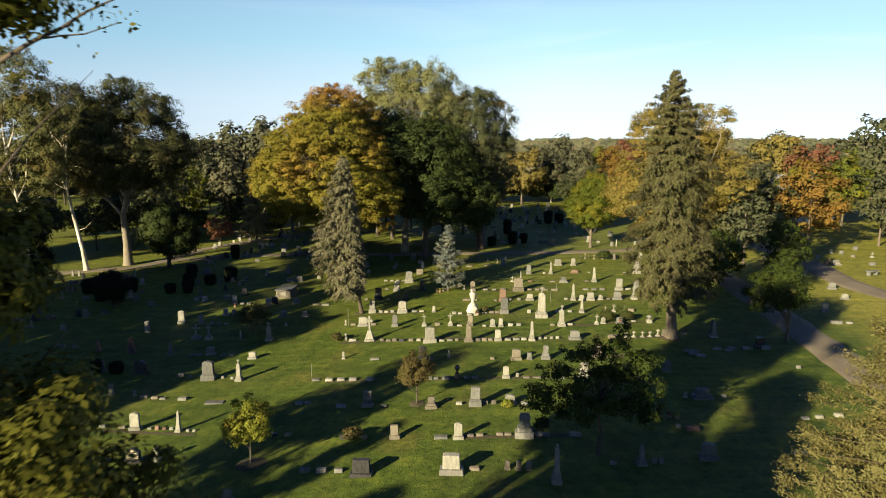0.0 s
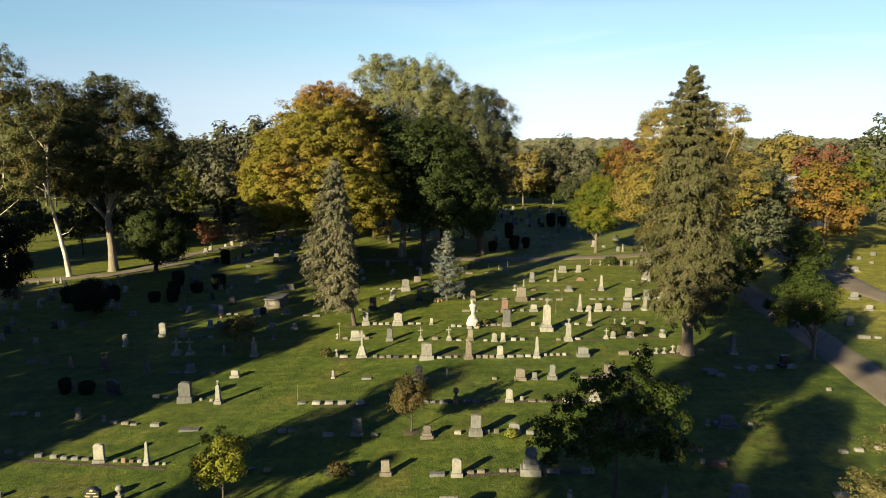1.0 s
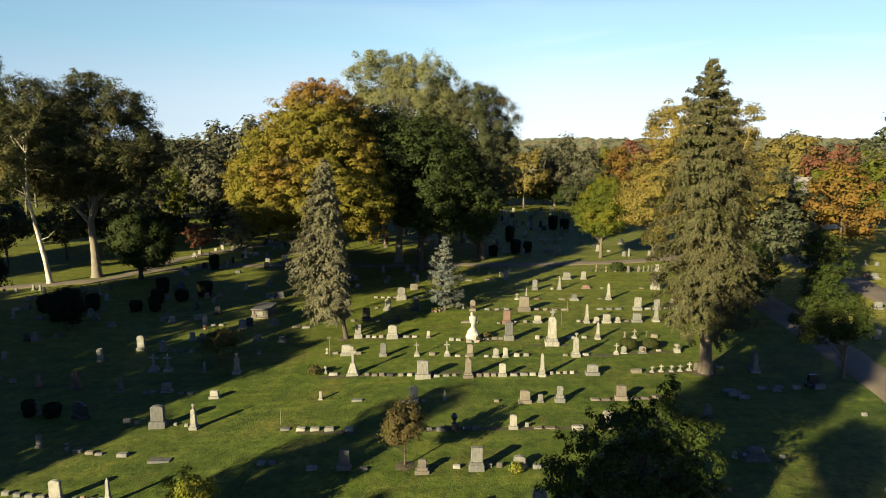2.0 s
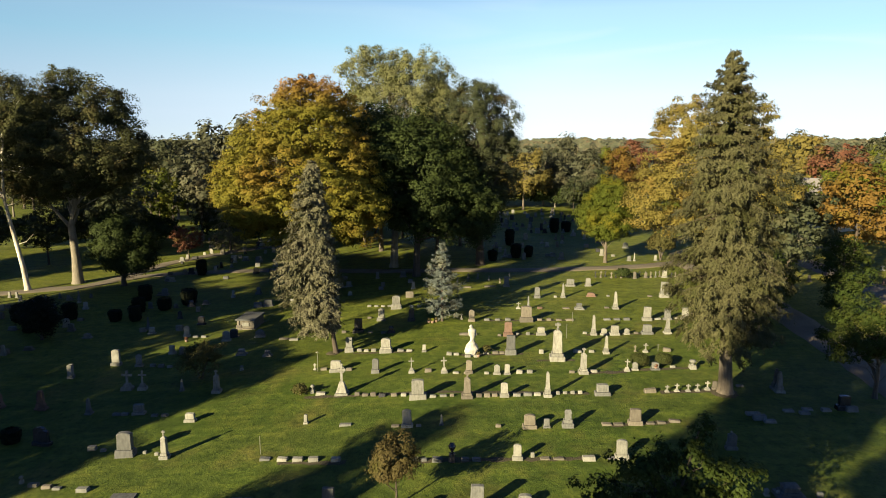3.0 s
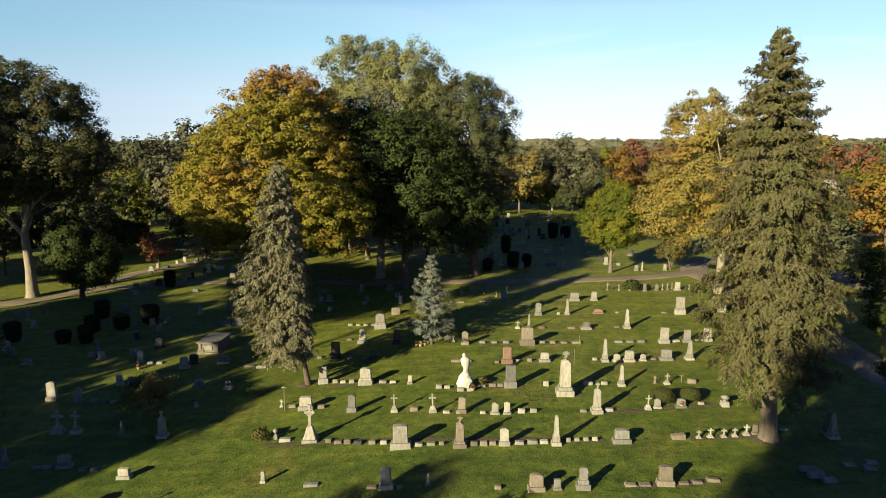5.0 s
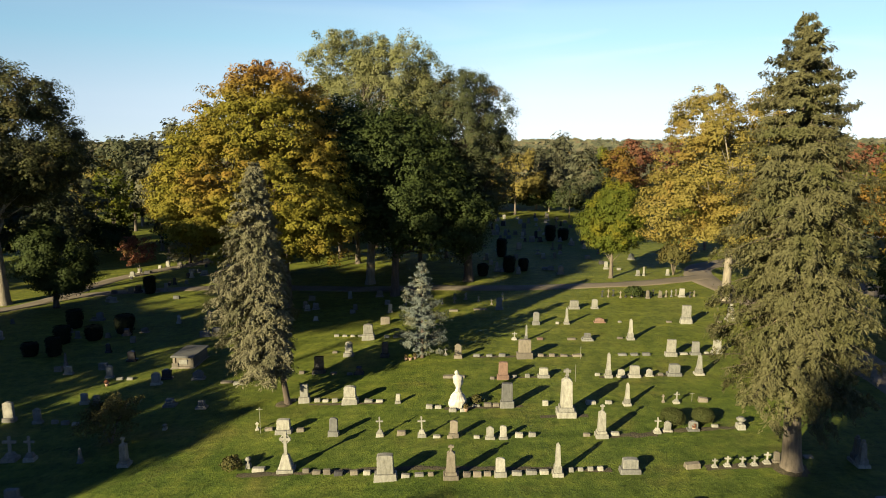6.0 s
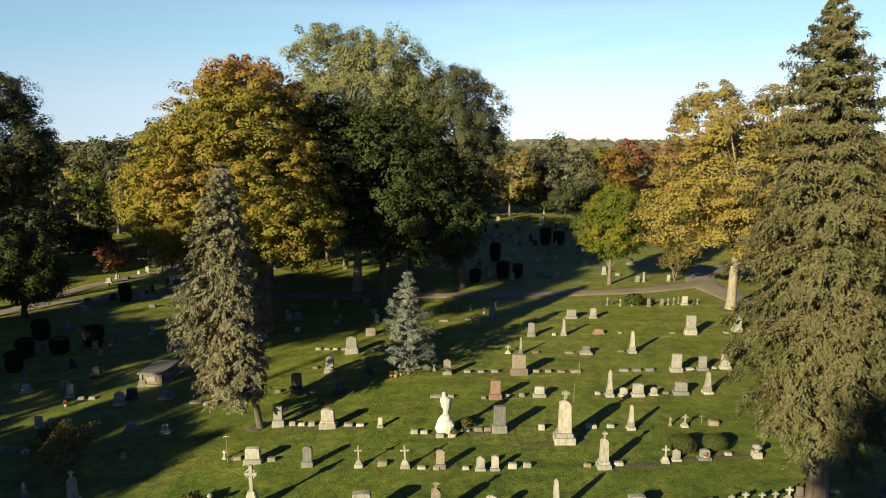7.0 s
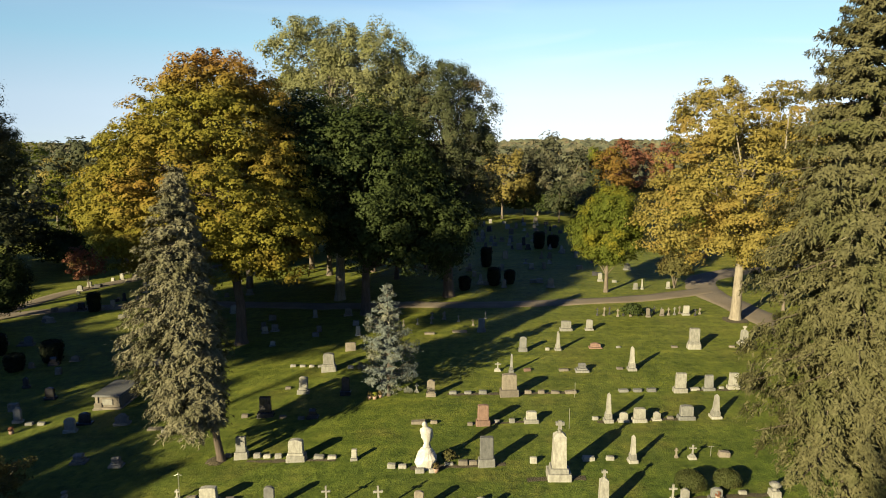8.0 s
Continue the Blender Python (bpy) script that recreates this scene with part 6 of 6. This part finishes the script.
ROW_15 = [("T", 23.02, 97.56, 0.84, 0.78, "g"), ("T", 8.88, 90.27, 0.53, 0.83, "g"), ("C", -21.26, 52.03, 0.79, 1.33, "w"), ("C", -20.16, 51.93, 0.61, 1.33, "w"),
         ("T", -26.61, 54.44, 0.45, 1.01, "w"), ("T", -24.56, 56.89, 0.76, 1.23, "w"), ("T", -22.63, 56.50, 0.59, 0.94, "w"), ("O", -17.28, 51.46, 0.32, 0.84, "g"),
         ("P", -14.74, 50.91, 0.59, 1.52, "w"), ("L", -21.56, 56.39, 0.39, 0.24, "g"), ("L", -20.83, 56.21, 0.47, 0.24, "g"), ("L", -20.13, 56.03, 0.43, 0.24, "w"),
         ("O", -25.20, 49.12, 0.53, 1.31, "p"), ("O", -21.76, 48.28, 0.46, 1.05, "g"), ("B", -18.48, 48.00, 0.81, 0.64, "g"), ("L", -19.83, 47.97, 0.58, 0.2, "g"),
         ("L", -19.31, 47.93, 0.45, 0.2, "g"), ("L", -17.32, 47.60, 0.45, 0.2, "g"), ("L", -16.66, 47.53, 0.45, 0.2, "g"), ("B", -21.29, 59.10, 0.58, 0.69, "w")]
ROW_16 = [("B", -20.41, 58.88, 0.5, 0.64, "t"), ("U", -14.40, 54.85, 0.31, 0.32, "w"), ("S", -15.51, 58.15, 0.82, 0.51, "g"), ("S", -13.34, 57.54, 0.69, 0.5, "g"),
         ("T", -22.00, 63.53, 0.59, 0.93, "w"), ("L", -21.08, 63.13, 0.45, 0.23, "w"), ("L", -20.34, 63.05, 0.45, 0.23, "w"), ("F", -12.24, 61.10, 0.69, 0.27, "w"),
         ("F", -13.15, 61.52, 0.79, 0.18, "t"), ("T", -17.72, 62.84, 0.9, 0.69, "d"), ("T", -15.41, 62.49, 0.89, 0.64, "g"), ("O", -26.47, 65.96, 0.38, 1.16, "g"),
         ("T", -30.78, 63.91, 0.82, 0.42, "g"), ("T", -22.06, 66.91, 0.77, 0.79, "d"), ("B", -17.67, 72.56, 1.06, 0.65, "g"), ("T", -36.41, 73.47, 0.59, 0.76, "w"),
         ("O", -38.60, 76.11, 0.33, 1.47, "w"), ("T", -42.04, 75.39, 0.5, 0.56, "w"), ("B", -32.97, 78.94, 0.87, 0.89, "w"), ("T", -37.22, 98.49, 0.82, 0.68, "w")]
ROW_17 = [("T", -33.05, 89.49, 0.73, 0.68, "t"), ("B", -28.28, 98.21, 1.04, 0.6, "w"), ("B", -26.35, 97.90, 0.96, 0.6, "w"), ("T", -31.22, 90.26, 0.61, 0.68, "g"),
         ("O", -28.29, 49.62, 0.5, 0.99, "p"), ("O", -25.51, 49.32, 0.58, 1.2, "p"), ("T", -26.68, 54.67, 0.46, 0.99, "w"), ("T", -34.90, 55.58, 0.56, 0.58, "g"),
         ("L", -30.81, 50.61, 0.51, 0.35, "g"), ("L", -32.18, 50.92, 0.69, 0.35, "g"), ("T", -35.19, 59.74, 0.45, 0.88, "w"), ("O", -42.15, 67.15, 0.4, 0.98, "w"),
         ("T", -38.70, 56.61, 0.77, 0.64, "w"), ("T", -22.33, 44.41, 0.83, 1.01, "d"), ("T", -25.43, 45.02, 0.53, 0.86, "g"), ("S", 15.4, 37.24, 1.21, 0.63, "g"),
         ("T", 14.94, 37.24, 0.27, 0.28, "w"), ("T", 14.47, 37.33, 0.24, 0.32, "w"), ("L", 16.7, 37.23, 0.27, 0.25, "g"), ("L", 13.41, 32.99, 0.85, 0.25, "p")]
ROW_18 = [("L", 12.75, 33.26, 0.24, 0.26, "w"), ("T", 14.61, 41.49, 0.6, 0.85, "g"), ("O", 20.27, 48.59, 0.6, 1.28, "w"), ("L", 22.97, 45.85, 0.73, 0.46, "g"),
         ("L", 17.47, 44.84, 0.8, 0.33, "g"), ("L", 17.86, 44.48, 0.64, 0.25, "g"), ("L", 20.22, 45.52, 0.57, 0.21, "g"), ("L", 21.57, 45.86, 0.57, 0.21, "g"),
         ("L", 23.41, 42.02, 0.3, 0.27, "w"), ("T", 32.08, 55.23, 0.68, 0.79, "g"), ("B", 37.08, 63.36, 0.88, 0.67, "g"), ("T", 43.51, 78.49, 0.68, 0.55, "w"),
         ("T", 43.12, 75.4, 0.59, 0.59, "p"), ("S", 43.84, 75.07, 1.04, 0.59, "w"), ("C", 47.14, 82.26, 0.5, 0.57, "w"), ("T", 48.24, 81.87, 0.63, 0.43, "g"),
         ("T", 36.17, 59.5, 0.73, 0.53, "w"), ("L", 31.29, 51.96, 0.91, 0.28, "w"), ("L", 32.32, 51.96, 0.55, 0.28, "w"), ("T", 37.35, 69.12, 0.36, 0.73, "w")]
ROW_19 = [("C", 50.61, 79.6, 0.48, 0.62, "w"), ("O", 20.24, 48.99, 0.56, 1.32, "g"), ("B", 22.66, 46.08, 0.85, 0.82, "d"), ("L", 17.38, 45.45, 0.9, 0.25, "g"),
         ("L", 19.49, 45.83, 0.6, 0.16, "g"), ("L", 20.63, 46.03, 0.61, 0.16, "g"), ("L", 18.28, 49.42, 0.47, 0.14, "w"), ("C", 14.78, 41.99, 0.43, 0.71, "g"),
         ("T", 36.46, 76.76, 0.45, 0.68, "t")]

for row in (ROW_1, ROW_2, ROW_3, ROW_4, ROW_5, ROW_6, ROW_7, ROW_8, ROW_9, ROW_10, ROW_11, ROW_12, ROW_13, ROW_14, ROW_15, ROW_16, ROW_17, ROW_18, ROW_19):
    for kind, x, y, w, h, tone in row:
        MAKE[kind](x, y, max(w, 0.16), max(h, 0.10), tone, rnd.uniform(-3, 3))


def statue(x, y):
    """A hooded, cloaked figure worn to one plain shape, on a bulky rough rock."""
    z = ground_z(x, y)
    rock = lathe([(0.40, -0.1), (0.44, 0.08), (0.50, 0.26), (0.48, 0.50), (0.36, 0.74), (0.22, 0.92), (0.12, 0.98)], 18)
    for v in rock.verts:
        k = 1 + 0.30 * noise.noise(v.co * 2.9)
        v.co.x, v.co.y = v.co.x * k, v.co.y * k * 0.85
    r = part("rock_pedestal", rock, STATUE_WHITE)
    tagged(r, "rough white-painted rock pedestal under a statue", "pedestal", GRAVES)
    r.matrix_world = pose(x, y, z)
    bm = lathe([(0.17, 0.0), (0.16, 0.10), (0.15, 0.22), (0.19, 0.38), (0.25, 0.54), (0.30, 0.70), (0.31, 0.84), (0.25, 0.94), (0.14, 1.00), (0.10, 1.04), (0.125, 1.10), (0.13, 1.17), (0.10, 1.24), (0.05, 1.29), (0.02, 1.31)], 20)
    for v in bm.verts:
        a = math.atan2(v.co.y, v.co.x)
        fold = 0.10 * math.sin(6 * a + v.co.z * 3) * max(0.0, 1 - v.co.z)
        v.co.x *= 1 + fold
        v.co.y *= (1 + fold) * 0.72
        v.co.x += 0.05 * math.sin(v.co.z * 3.4 + 0.4) - 0.10 * max(0.0, v.co.z - 0.95) + 0.10 * noise.noise(v.co * 3.2)
        v.co.y -= 0.12 * max(0.0, v.co.z - 0.85)
    s = part("statue", bm, STATUE_WHITE, smooth=True)
    tagged(s, "white hooded statue standing on a rough rock pedestal", "statue", GRAVES)
    s.matrix_world = pose(x, y, z + 0.93, 0, 0, 15)


statue(1.95, 55.5)


def tomb(x, y):
    """A chest tomb: low stone walls under a broad overhanging slab."""
    t = thing("chest_tomb", "pale brown stone chest tomb with an overhanging slab roof", "tomb", pose(x, y, ground_z(x, y), 0, 0, -3), GRAVES)
    part("base", box(1.72, 2.5, -0.1, 0.10, bevel=0.02), STONE["t"], t)
    part("chest", box(1.52, 2.3, 0.10, 0.80, 0.99, bevel=0.02), STONE["t"], t)
    part("roof_slab", box(1.74, 2.7, 0.80, 0.92, 0.97, bevel=0.03), STONE["g"], t, "grey stone slab")
    part("panel", box(0.62, 0.06, 0.28, 0.62, bevel=0.01, y=-1.17), STONE["w"], t, "pale inset name panel")
    for sx in (-0.66, 0.66):
        part("pilaster", box(0.18, 0.08, 0.10, 0.80, bevel=0.01, x=sx, y=-1.17), STONE["t"], t)


tomb(-17.29, 65.94)


def mulch_ring(x, y, r):
    bm = bmesh.new()
    rim = []
    for k in range(22):
        a = 2 * math.pi * k / 22
        q = r * rnd.uniform(0.85, 1.1)
        px, py = x + q * math.cos(a), y + q * math.sin(a)
        rim.append(bm.verts.new((px, py, ground_z(px, py) + 0.012)))
    inner = [bm.verts.new((x + (v.co.x - x) * 0.6, y + (v.co.y - y) * 0.6, ground_z(x, y) + 0.08)) for v in rim]
    top = bm.verts.new((x, y, ground_z(x, y) + 0.11))
    for k in range(22):
        j = (k + 1) % 22
        bm.faces.new((rim[k], rim[j], inner[j], inner[k]))
        bm.faces.new((inner[k], inner[j], top))
    tagged(part("mulch_ring", bm, MULCH, smooth=True), "ring of dark bark mulch round a trunk", "mulch", kind="stuff")


for x, y, r in ((-9.60, 30.36, 0.75), (-1.60, 36.74, 0.5), (-8.38, 57.38, 0.5), (17.0, 48.4, 0.8), (25.9, 77.5, 1.0)):
    mulch_ring(x, y, r)

# clipped evergreens and small planting
for k, (x, y, w, h) in enumerate(((-25.75, 44.85, 1.25, 1.25), (-24.20, 44.72, 1.25, 1.2), (7.9, 101.2, 2.0, 2.6), (8.0, 91.6, 1.9, 2.2), (9.6, 92, 1.8, 2.2), (5.0, 89.8, 1.5, 1.5), (15.7, 113, 2.4, 2.8), (17.6, 113.4, 2.2, 2.6),
                                  (-30.86, 89.26, 2.1, 2.2), (-26.29, 74.44, 2.0, 2.0), (-28.05, 72.75, 2.0, 1.9), (-31.78, 76.54, 1.9, 1.9), (-35.80, 69.83, 2.2, 2.0), (-31.04, 69.03, 1.5, 1.6),
                                  (-29.07, 68.88, 1.7, 1.7), (-40.35, 69.38, 2.2, 2.0), (-37.14, 66.05, 2.4, 2.0), (-30.22, 71.98, 1.6, 1.7))):
    clipped_yew(x, y, w * (0.60, 0.78, 0.66, 0.72)[k % 4], h * (0.78, 0.62, 0.84)[k % 3], 200 + k)
shrub("globe_shrub", "clipped round dark shrub beside a grave", 13.1, 52.9, 0.66, 0.95, L_BUSH, 301, 6000, 0.045, False, 0.0, 0.05)
shrub("globe_shrub", "clipped round dark shrub beside a grave", 14.75, 53.1, 0.58, 0.85, L_BUSH, 302, 5000, 0.045, False, 0.0, 0.05)
shrub("small_shrub", "small round olive shrub by the lawn path", 18.3, 79.2, 1.0, 1.1, L_DARK, 303, 900, 0.14, False, 0.0, 0.2)
shrub("small_shrub", "pale flowering shrub beside a statue", 3.0, 56.0, 0.40, 0.55, L_SHRUB, 304, 700, 0.06)
shrub("small_shrub", "low dry brown shrub among grave markers", -4.73, 32.50, 0.62, 0.7, L_BROWN, 305, 600, 0.09)
shrub("small_shrub", "low dry grey-green shrub among grave markers", -8.99, 49.84, 0.6, 0.7, L_SHRUB, 306, 500, 0.10)
shrub("small_shrub", "small golden-green shrub before a white stone", 3.75, 36.0, 0.4, 0.45, L_LIME, 307, 350, 0.08)
shrub("small_shrub", "low dark shrub beside a gravestone", 5.4, 32.9, 0.5, 0.8, L_DARK, 308, 500, 0.09)

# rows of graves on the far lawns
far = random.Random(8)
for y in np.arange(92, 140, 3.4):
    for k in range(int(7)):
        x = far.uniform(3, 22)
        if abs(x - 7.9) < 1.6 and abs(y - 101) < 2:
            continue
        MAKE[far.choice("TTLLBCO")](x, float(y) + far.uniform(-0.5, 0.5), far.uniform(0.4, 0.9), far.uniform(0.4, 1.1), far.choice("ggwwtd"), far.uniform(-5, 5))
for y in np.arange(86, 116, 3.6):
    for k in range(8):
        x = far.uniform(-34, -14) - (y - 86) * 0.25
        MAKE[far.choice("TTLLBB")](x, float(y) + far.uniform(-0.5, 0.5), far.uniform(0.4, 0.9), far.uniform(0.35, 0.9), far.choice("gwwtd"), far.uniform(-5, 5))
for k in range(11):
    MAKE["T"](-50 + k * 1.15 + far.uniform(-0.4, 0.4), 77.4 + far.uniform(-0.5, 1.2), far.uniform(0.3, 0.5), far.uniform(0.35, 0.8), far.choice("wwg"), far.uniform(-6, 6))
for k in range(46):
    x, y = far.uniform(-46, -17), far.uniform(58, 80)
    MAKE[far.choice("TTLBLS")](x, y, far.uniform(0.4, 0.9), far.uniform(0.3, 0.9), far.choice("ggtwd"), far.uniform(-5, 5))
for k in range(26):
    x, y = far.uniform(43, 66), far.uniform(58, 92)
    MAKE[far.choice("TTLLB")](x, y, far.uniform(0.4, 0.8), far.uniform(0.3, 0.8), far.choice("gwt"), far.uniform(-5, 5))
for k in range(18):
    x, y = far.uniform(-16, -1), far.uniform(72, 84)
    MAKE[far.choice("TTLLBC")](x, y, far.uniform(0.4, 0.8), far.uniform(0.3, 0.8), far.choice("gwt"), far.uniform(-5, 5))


# ---- soil, stakes and small things ----
SOIL = mulch_material()
SOIL.name = "bare_soil"


def soil_strip(x0, x1, y0, y1, width, seed):
    """A ragged strip of bare soil and dead leaves along a row of markers."""
    rng = random.Random(seed)
    n = max(6, int(abs(x1 - x0) / 0.35))
    v, f = [], []
    for k in range(n + 1):
        s = k / n
        x, y = x0 + (x1 - x0) * s, y0 + (y1 - y0) * s
        a, b = width * rng.uniform(0.25, 0.75), width * rng.uniform(0.25, 0.75)
        for q, lift in ((-a, 0.004), (-a * 0.5, 0.02), (b * 0.5, 0.02), (b, 0.004)):
            v.append((x, y + q, ground_z(x, y + q) + lift))
    for k in range(n):
        for i in range(3):
            f.append((k * 4 + i, k * 4 + 4 + i, k * 4 + 5 + i, k * 4 + 1 + i))
    tagged(link_mesh("soil_strip", v, f, SOIL, smooth=True), "strip of bare brown soil along a row of grave markers", "soil", kind="stuff")


for k, (x0, x1, y0, y1, w) in enumerate(((-8.6, 8.9, 49.3, 48.5, 0.35), (1.2, 5.6, 55.4, 55.6, 0.35), (6.4, 9.0, 54.2, 54.2, 0.35), (3.0, 10.5, 63.8, 63.6, 0.3), (-6.8, -2.4, 57.1, 56.6, 0.3), (1.0, 7.0, 32.2, 32.4, 0.4),
                                         (-8.0, -4.5, 41.1, 40.8, 0.35), (-0.8, 7.5, 40.5, 40.6, 0.4), (9.3, 13.0, 44.2, 44.6, 0.4), (4.2, 7.2, 59.8, 59.9, 0.25), (9.0, 12.0, 51.9, 51.9, 0.5), (11.8, 16.4, 52.2, 52.6, 0.35),
                                         (13.2, 17.0, 48.5, 48.8, 0.5), (-24, -14, 35.8, 34.1, 0.3), (10.8, 15.5, 59.7, 59.9, 0.3), (17.5, 21.5, 63.6, 63.6, 0.3))):
    soil_strip(x0, x1, y0, y1, w, 400 + k)


def stake(x, y, h, arm):
    """A thin metal stake with a small arm for a flag or a plate."""
    t = thing("grave_stake", "thin pale metal stake standing in the grass", "stake", pose(x, y, ground_z(x, y)), "stakes")
    v, f = [], []
    tube(v, f, [(0, 0, -0.1), (0, 0, h)], [0.018, 0.014], 6)
    link_mesh("pole", v, f, WIRE, t)
    if arm:
        v, f = [], []
        tube(v, f, [(-arm, 0, h * 0.9), (0, 0, h * 0.93), (arm, 0, h * 0.9)], [0.012] * 3, 5)
        link_mesh("arm", v, f, WIRE, t)


for x, y, h, arm in ((9.2, 59.0, 1.1, 0), (-9.19, 42.15, 1.0, 0), (-8.69, 53.66, 1.5, 0.16), (10.3, 63.0, 0.9, 0), (15.2, 55.9, 0.5, 0.14)):
    stake(x, y, h, arm)


def flower_pot(x, y, r, h, colour):
    t = thing("flower_pot", "small pot of faded flowers beside a gravestone", "flower pot", pose(x, y, ground_z(x, y)), "flower pots")
    part("pot", lathe([(r * 0.7, -0.02), (r, h * 0.55), (r * 0.95, h * 0.55), (r * 0.8, h * 0.5)], 10), PLANTER, t, smooth=True)
    rng = np.random.RandomState(int(abs(x * 100 + y)))
    e = ball_points(90, rng)
    cv, cf = cards(e * r * 1.1 + np.array([0, 0, h * 0.8]), e, np.full(90, 0.07), rng)
    link_mesh("bouquet", cv, cf, colour, t)


for x, y, col in ((-1.5, 63.6, L_BROWN), (-1.2, 63.5, L_LIME), (-0.9, 63.7, L_BROWN), (2.4, 55.0, L_BROWN), (12.6, 34.4, L_RED), (13.0, 34.3, L_LIME), (-21.4, 62.0, L_RED), (14.0, 52.3, L_RED)):
    flower_pot(x, y, 0.14, 0.36, col)

# a row of small dark crosses before the drive
small = random.Random(12)
for k in range(17):
    cross_monument(15.5 + k * 0.52, 79.6 - k * 0.03 + small.uniform(-0.4, 0.4), 0.22, small.uniform(0.5, 0.75), small.choice("gtd"), small.uniform(-6, 6))
for k in range(9):
    cross_monument(-2.5 + k * 1.1, 78.6 + small.uniform(-1.2, 1.2), 0.24, small.uniform(0.45, 0.8), small.choice("gt"), small.uniform(-6, 6))


def bench(x, y, turn):
    t = thing("stone_bench", "low dark stone bench on the open lawn", "bench", pose(x, y, ground_z(x, y), 0, 0, turn))
    part("seat", box(1.5, 0.5, 0.42, 0.52, 0.98, bevel=0.02), STONE["g"], t)
    for sx in (-0.5, 0.5):
        part("leg", box(0.16, 0.42, -0.08, 0.42, 0.95, bevel=0.01, x=sx), STONE["g"], t)


bench(44.6, 69.5, 20)


def house(x, y, turn):
    """A white gabled house among the trees beyond the cemetery."""
    t = thing("house", "small white gabled house among trees", "house", pose(x, y, ground_z(x, y), 0, 0, turn))
    wall = plain_material("white_boards", (0.55, 0.54, 0.50))
    tile = plain_material("grey_shingles", (0.16, 0.15, 0.15), 0.9)
    glass = plain_material("dark_pane", (0.03, 0.035, 0.04), 0.1)
    part("wall", slab([(-3.6, -0.2), (3.6, -0.2), (3.6, 4.8), (0, 7.4), (-3.6, 4.8)], 9.0, 0.0), wall, t)
    bm = bmesh.new()
    for s in (-1, 1):
        q = [(s * 4.0, -4.9, 4.55), (0, -4.9, 7.52), (0, 4.9, 7.52), (s * 4.0, 4.9, 4.55)]
        lo = [bm.verts.new(p) for p in q]
        hi = [bm.verts.new((p[0], p[1], p[2] + 0.2)) for p in q]
        bm.faces.new(lo)
        bm.faces.new(hi)
        for i in range(4):
            bm.faces.new((lo[i], lo[(i + 1) % 4], hi[(i + 1) % 4], hi[i]))
    bmesh.ops.recalc_face_normals(bm, faces=bm.faces[:])
    part("roof", bm, tile, t)
    for sx, sz in ((-1.8, 1.2), (1.8, 1.2), (-1.8, 3.6), (1.8, 3.6)):
        w = part("window", box(1.1, 0.10, sz - 0.1, sz + 1.4, x=sx, y=-4.52), wall, t)
        part("pane", box(0.9, 0.04, sz, sz + 1.3, x=sx, y=-4.585), glass, w)


house(60, 117, 25)


# pale bars of lettering on the black headstone
for o in list(bpy.data.objects):
    if o.name.startswith("headstone") and "dark polished" in o.get("label", "") and abs(o.location.x + 16.3) < 1.3 and abs(o.location.y - 30.9) < 1.3:
        bm = bmesh.new()
        for w, h, up, off in ((0.14, 0.09, 0.70, 0), (0.46, 0.045, 0.56, 0), (0.24, 0.045, 0.42, -0.19), (0.24, 0.045, 0.42, 0.19), (0.24, 0.035, 0.32, -0.19), (0.24, 0.035, 0.32, 0.19)):
            add_box(bm, w, 0.012, up - h / 2, up + h / 2, x=off, y=-0.145)
        part("lettering", bm, LETTER, o, "pale bars of worn lettering")
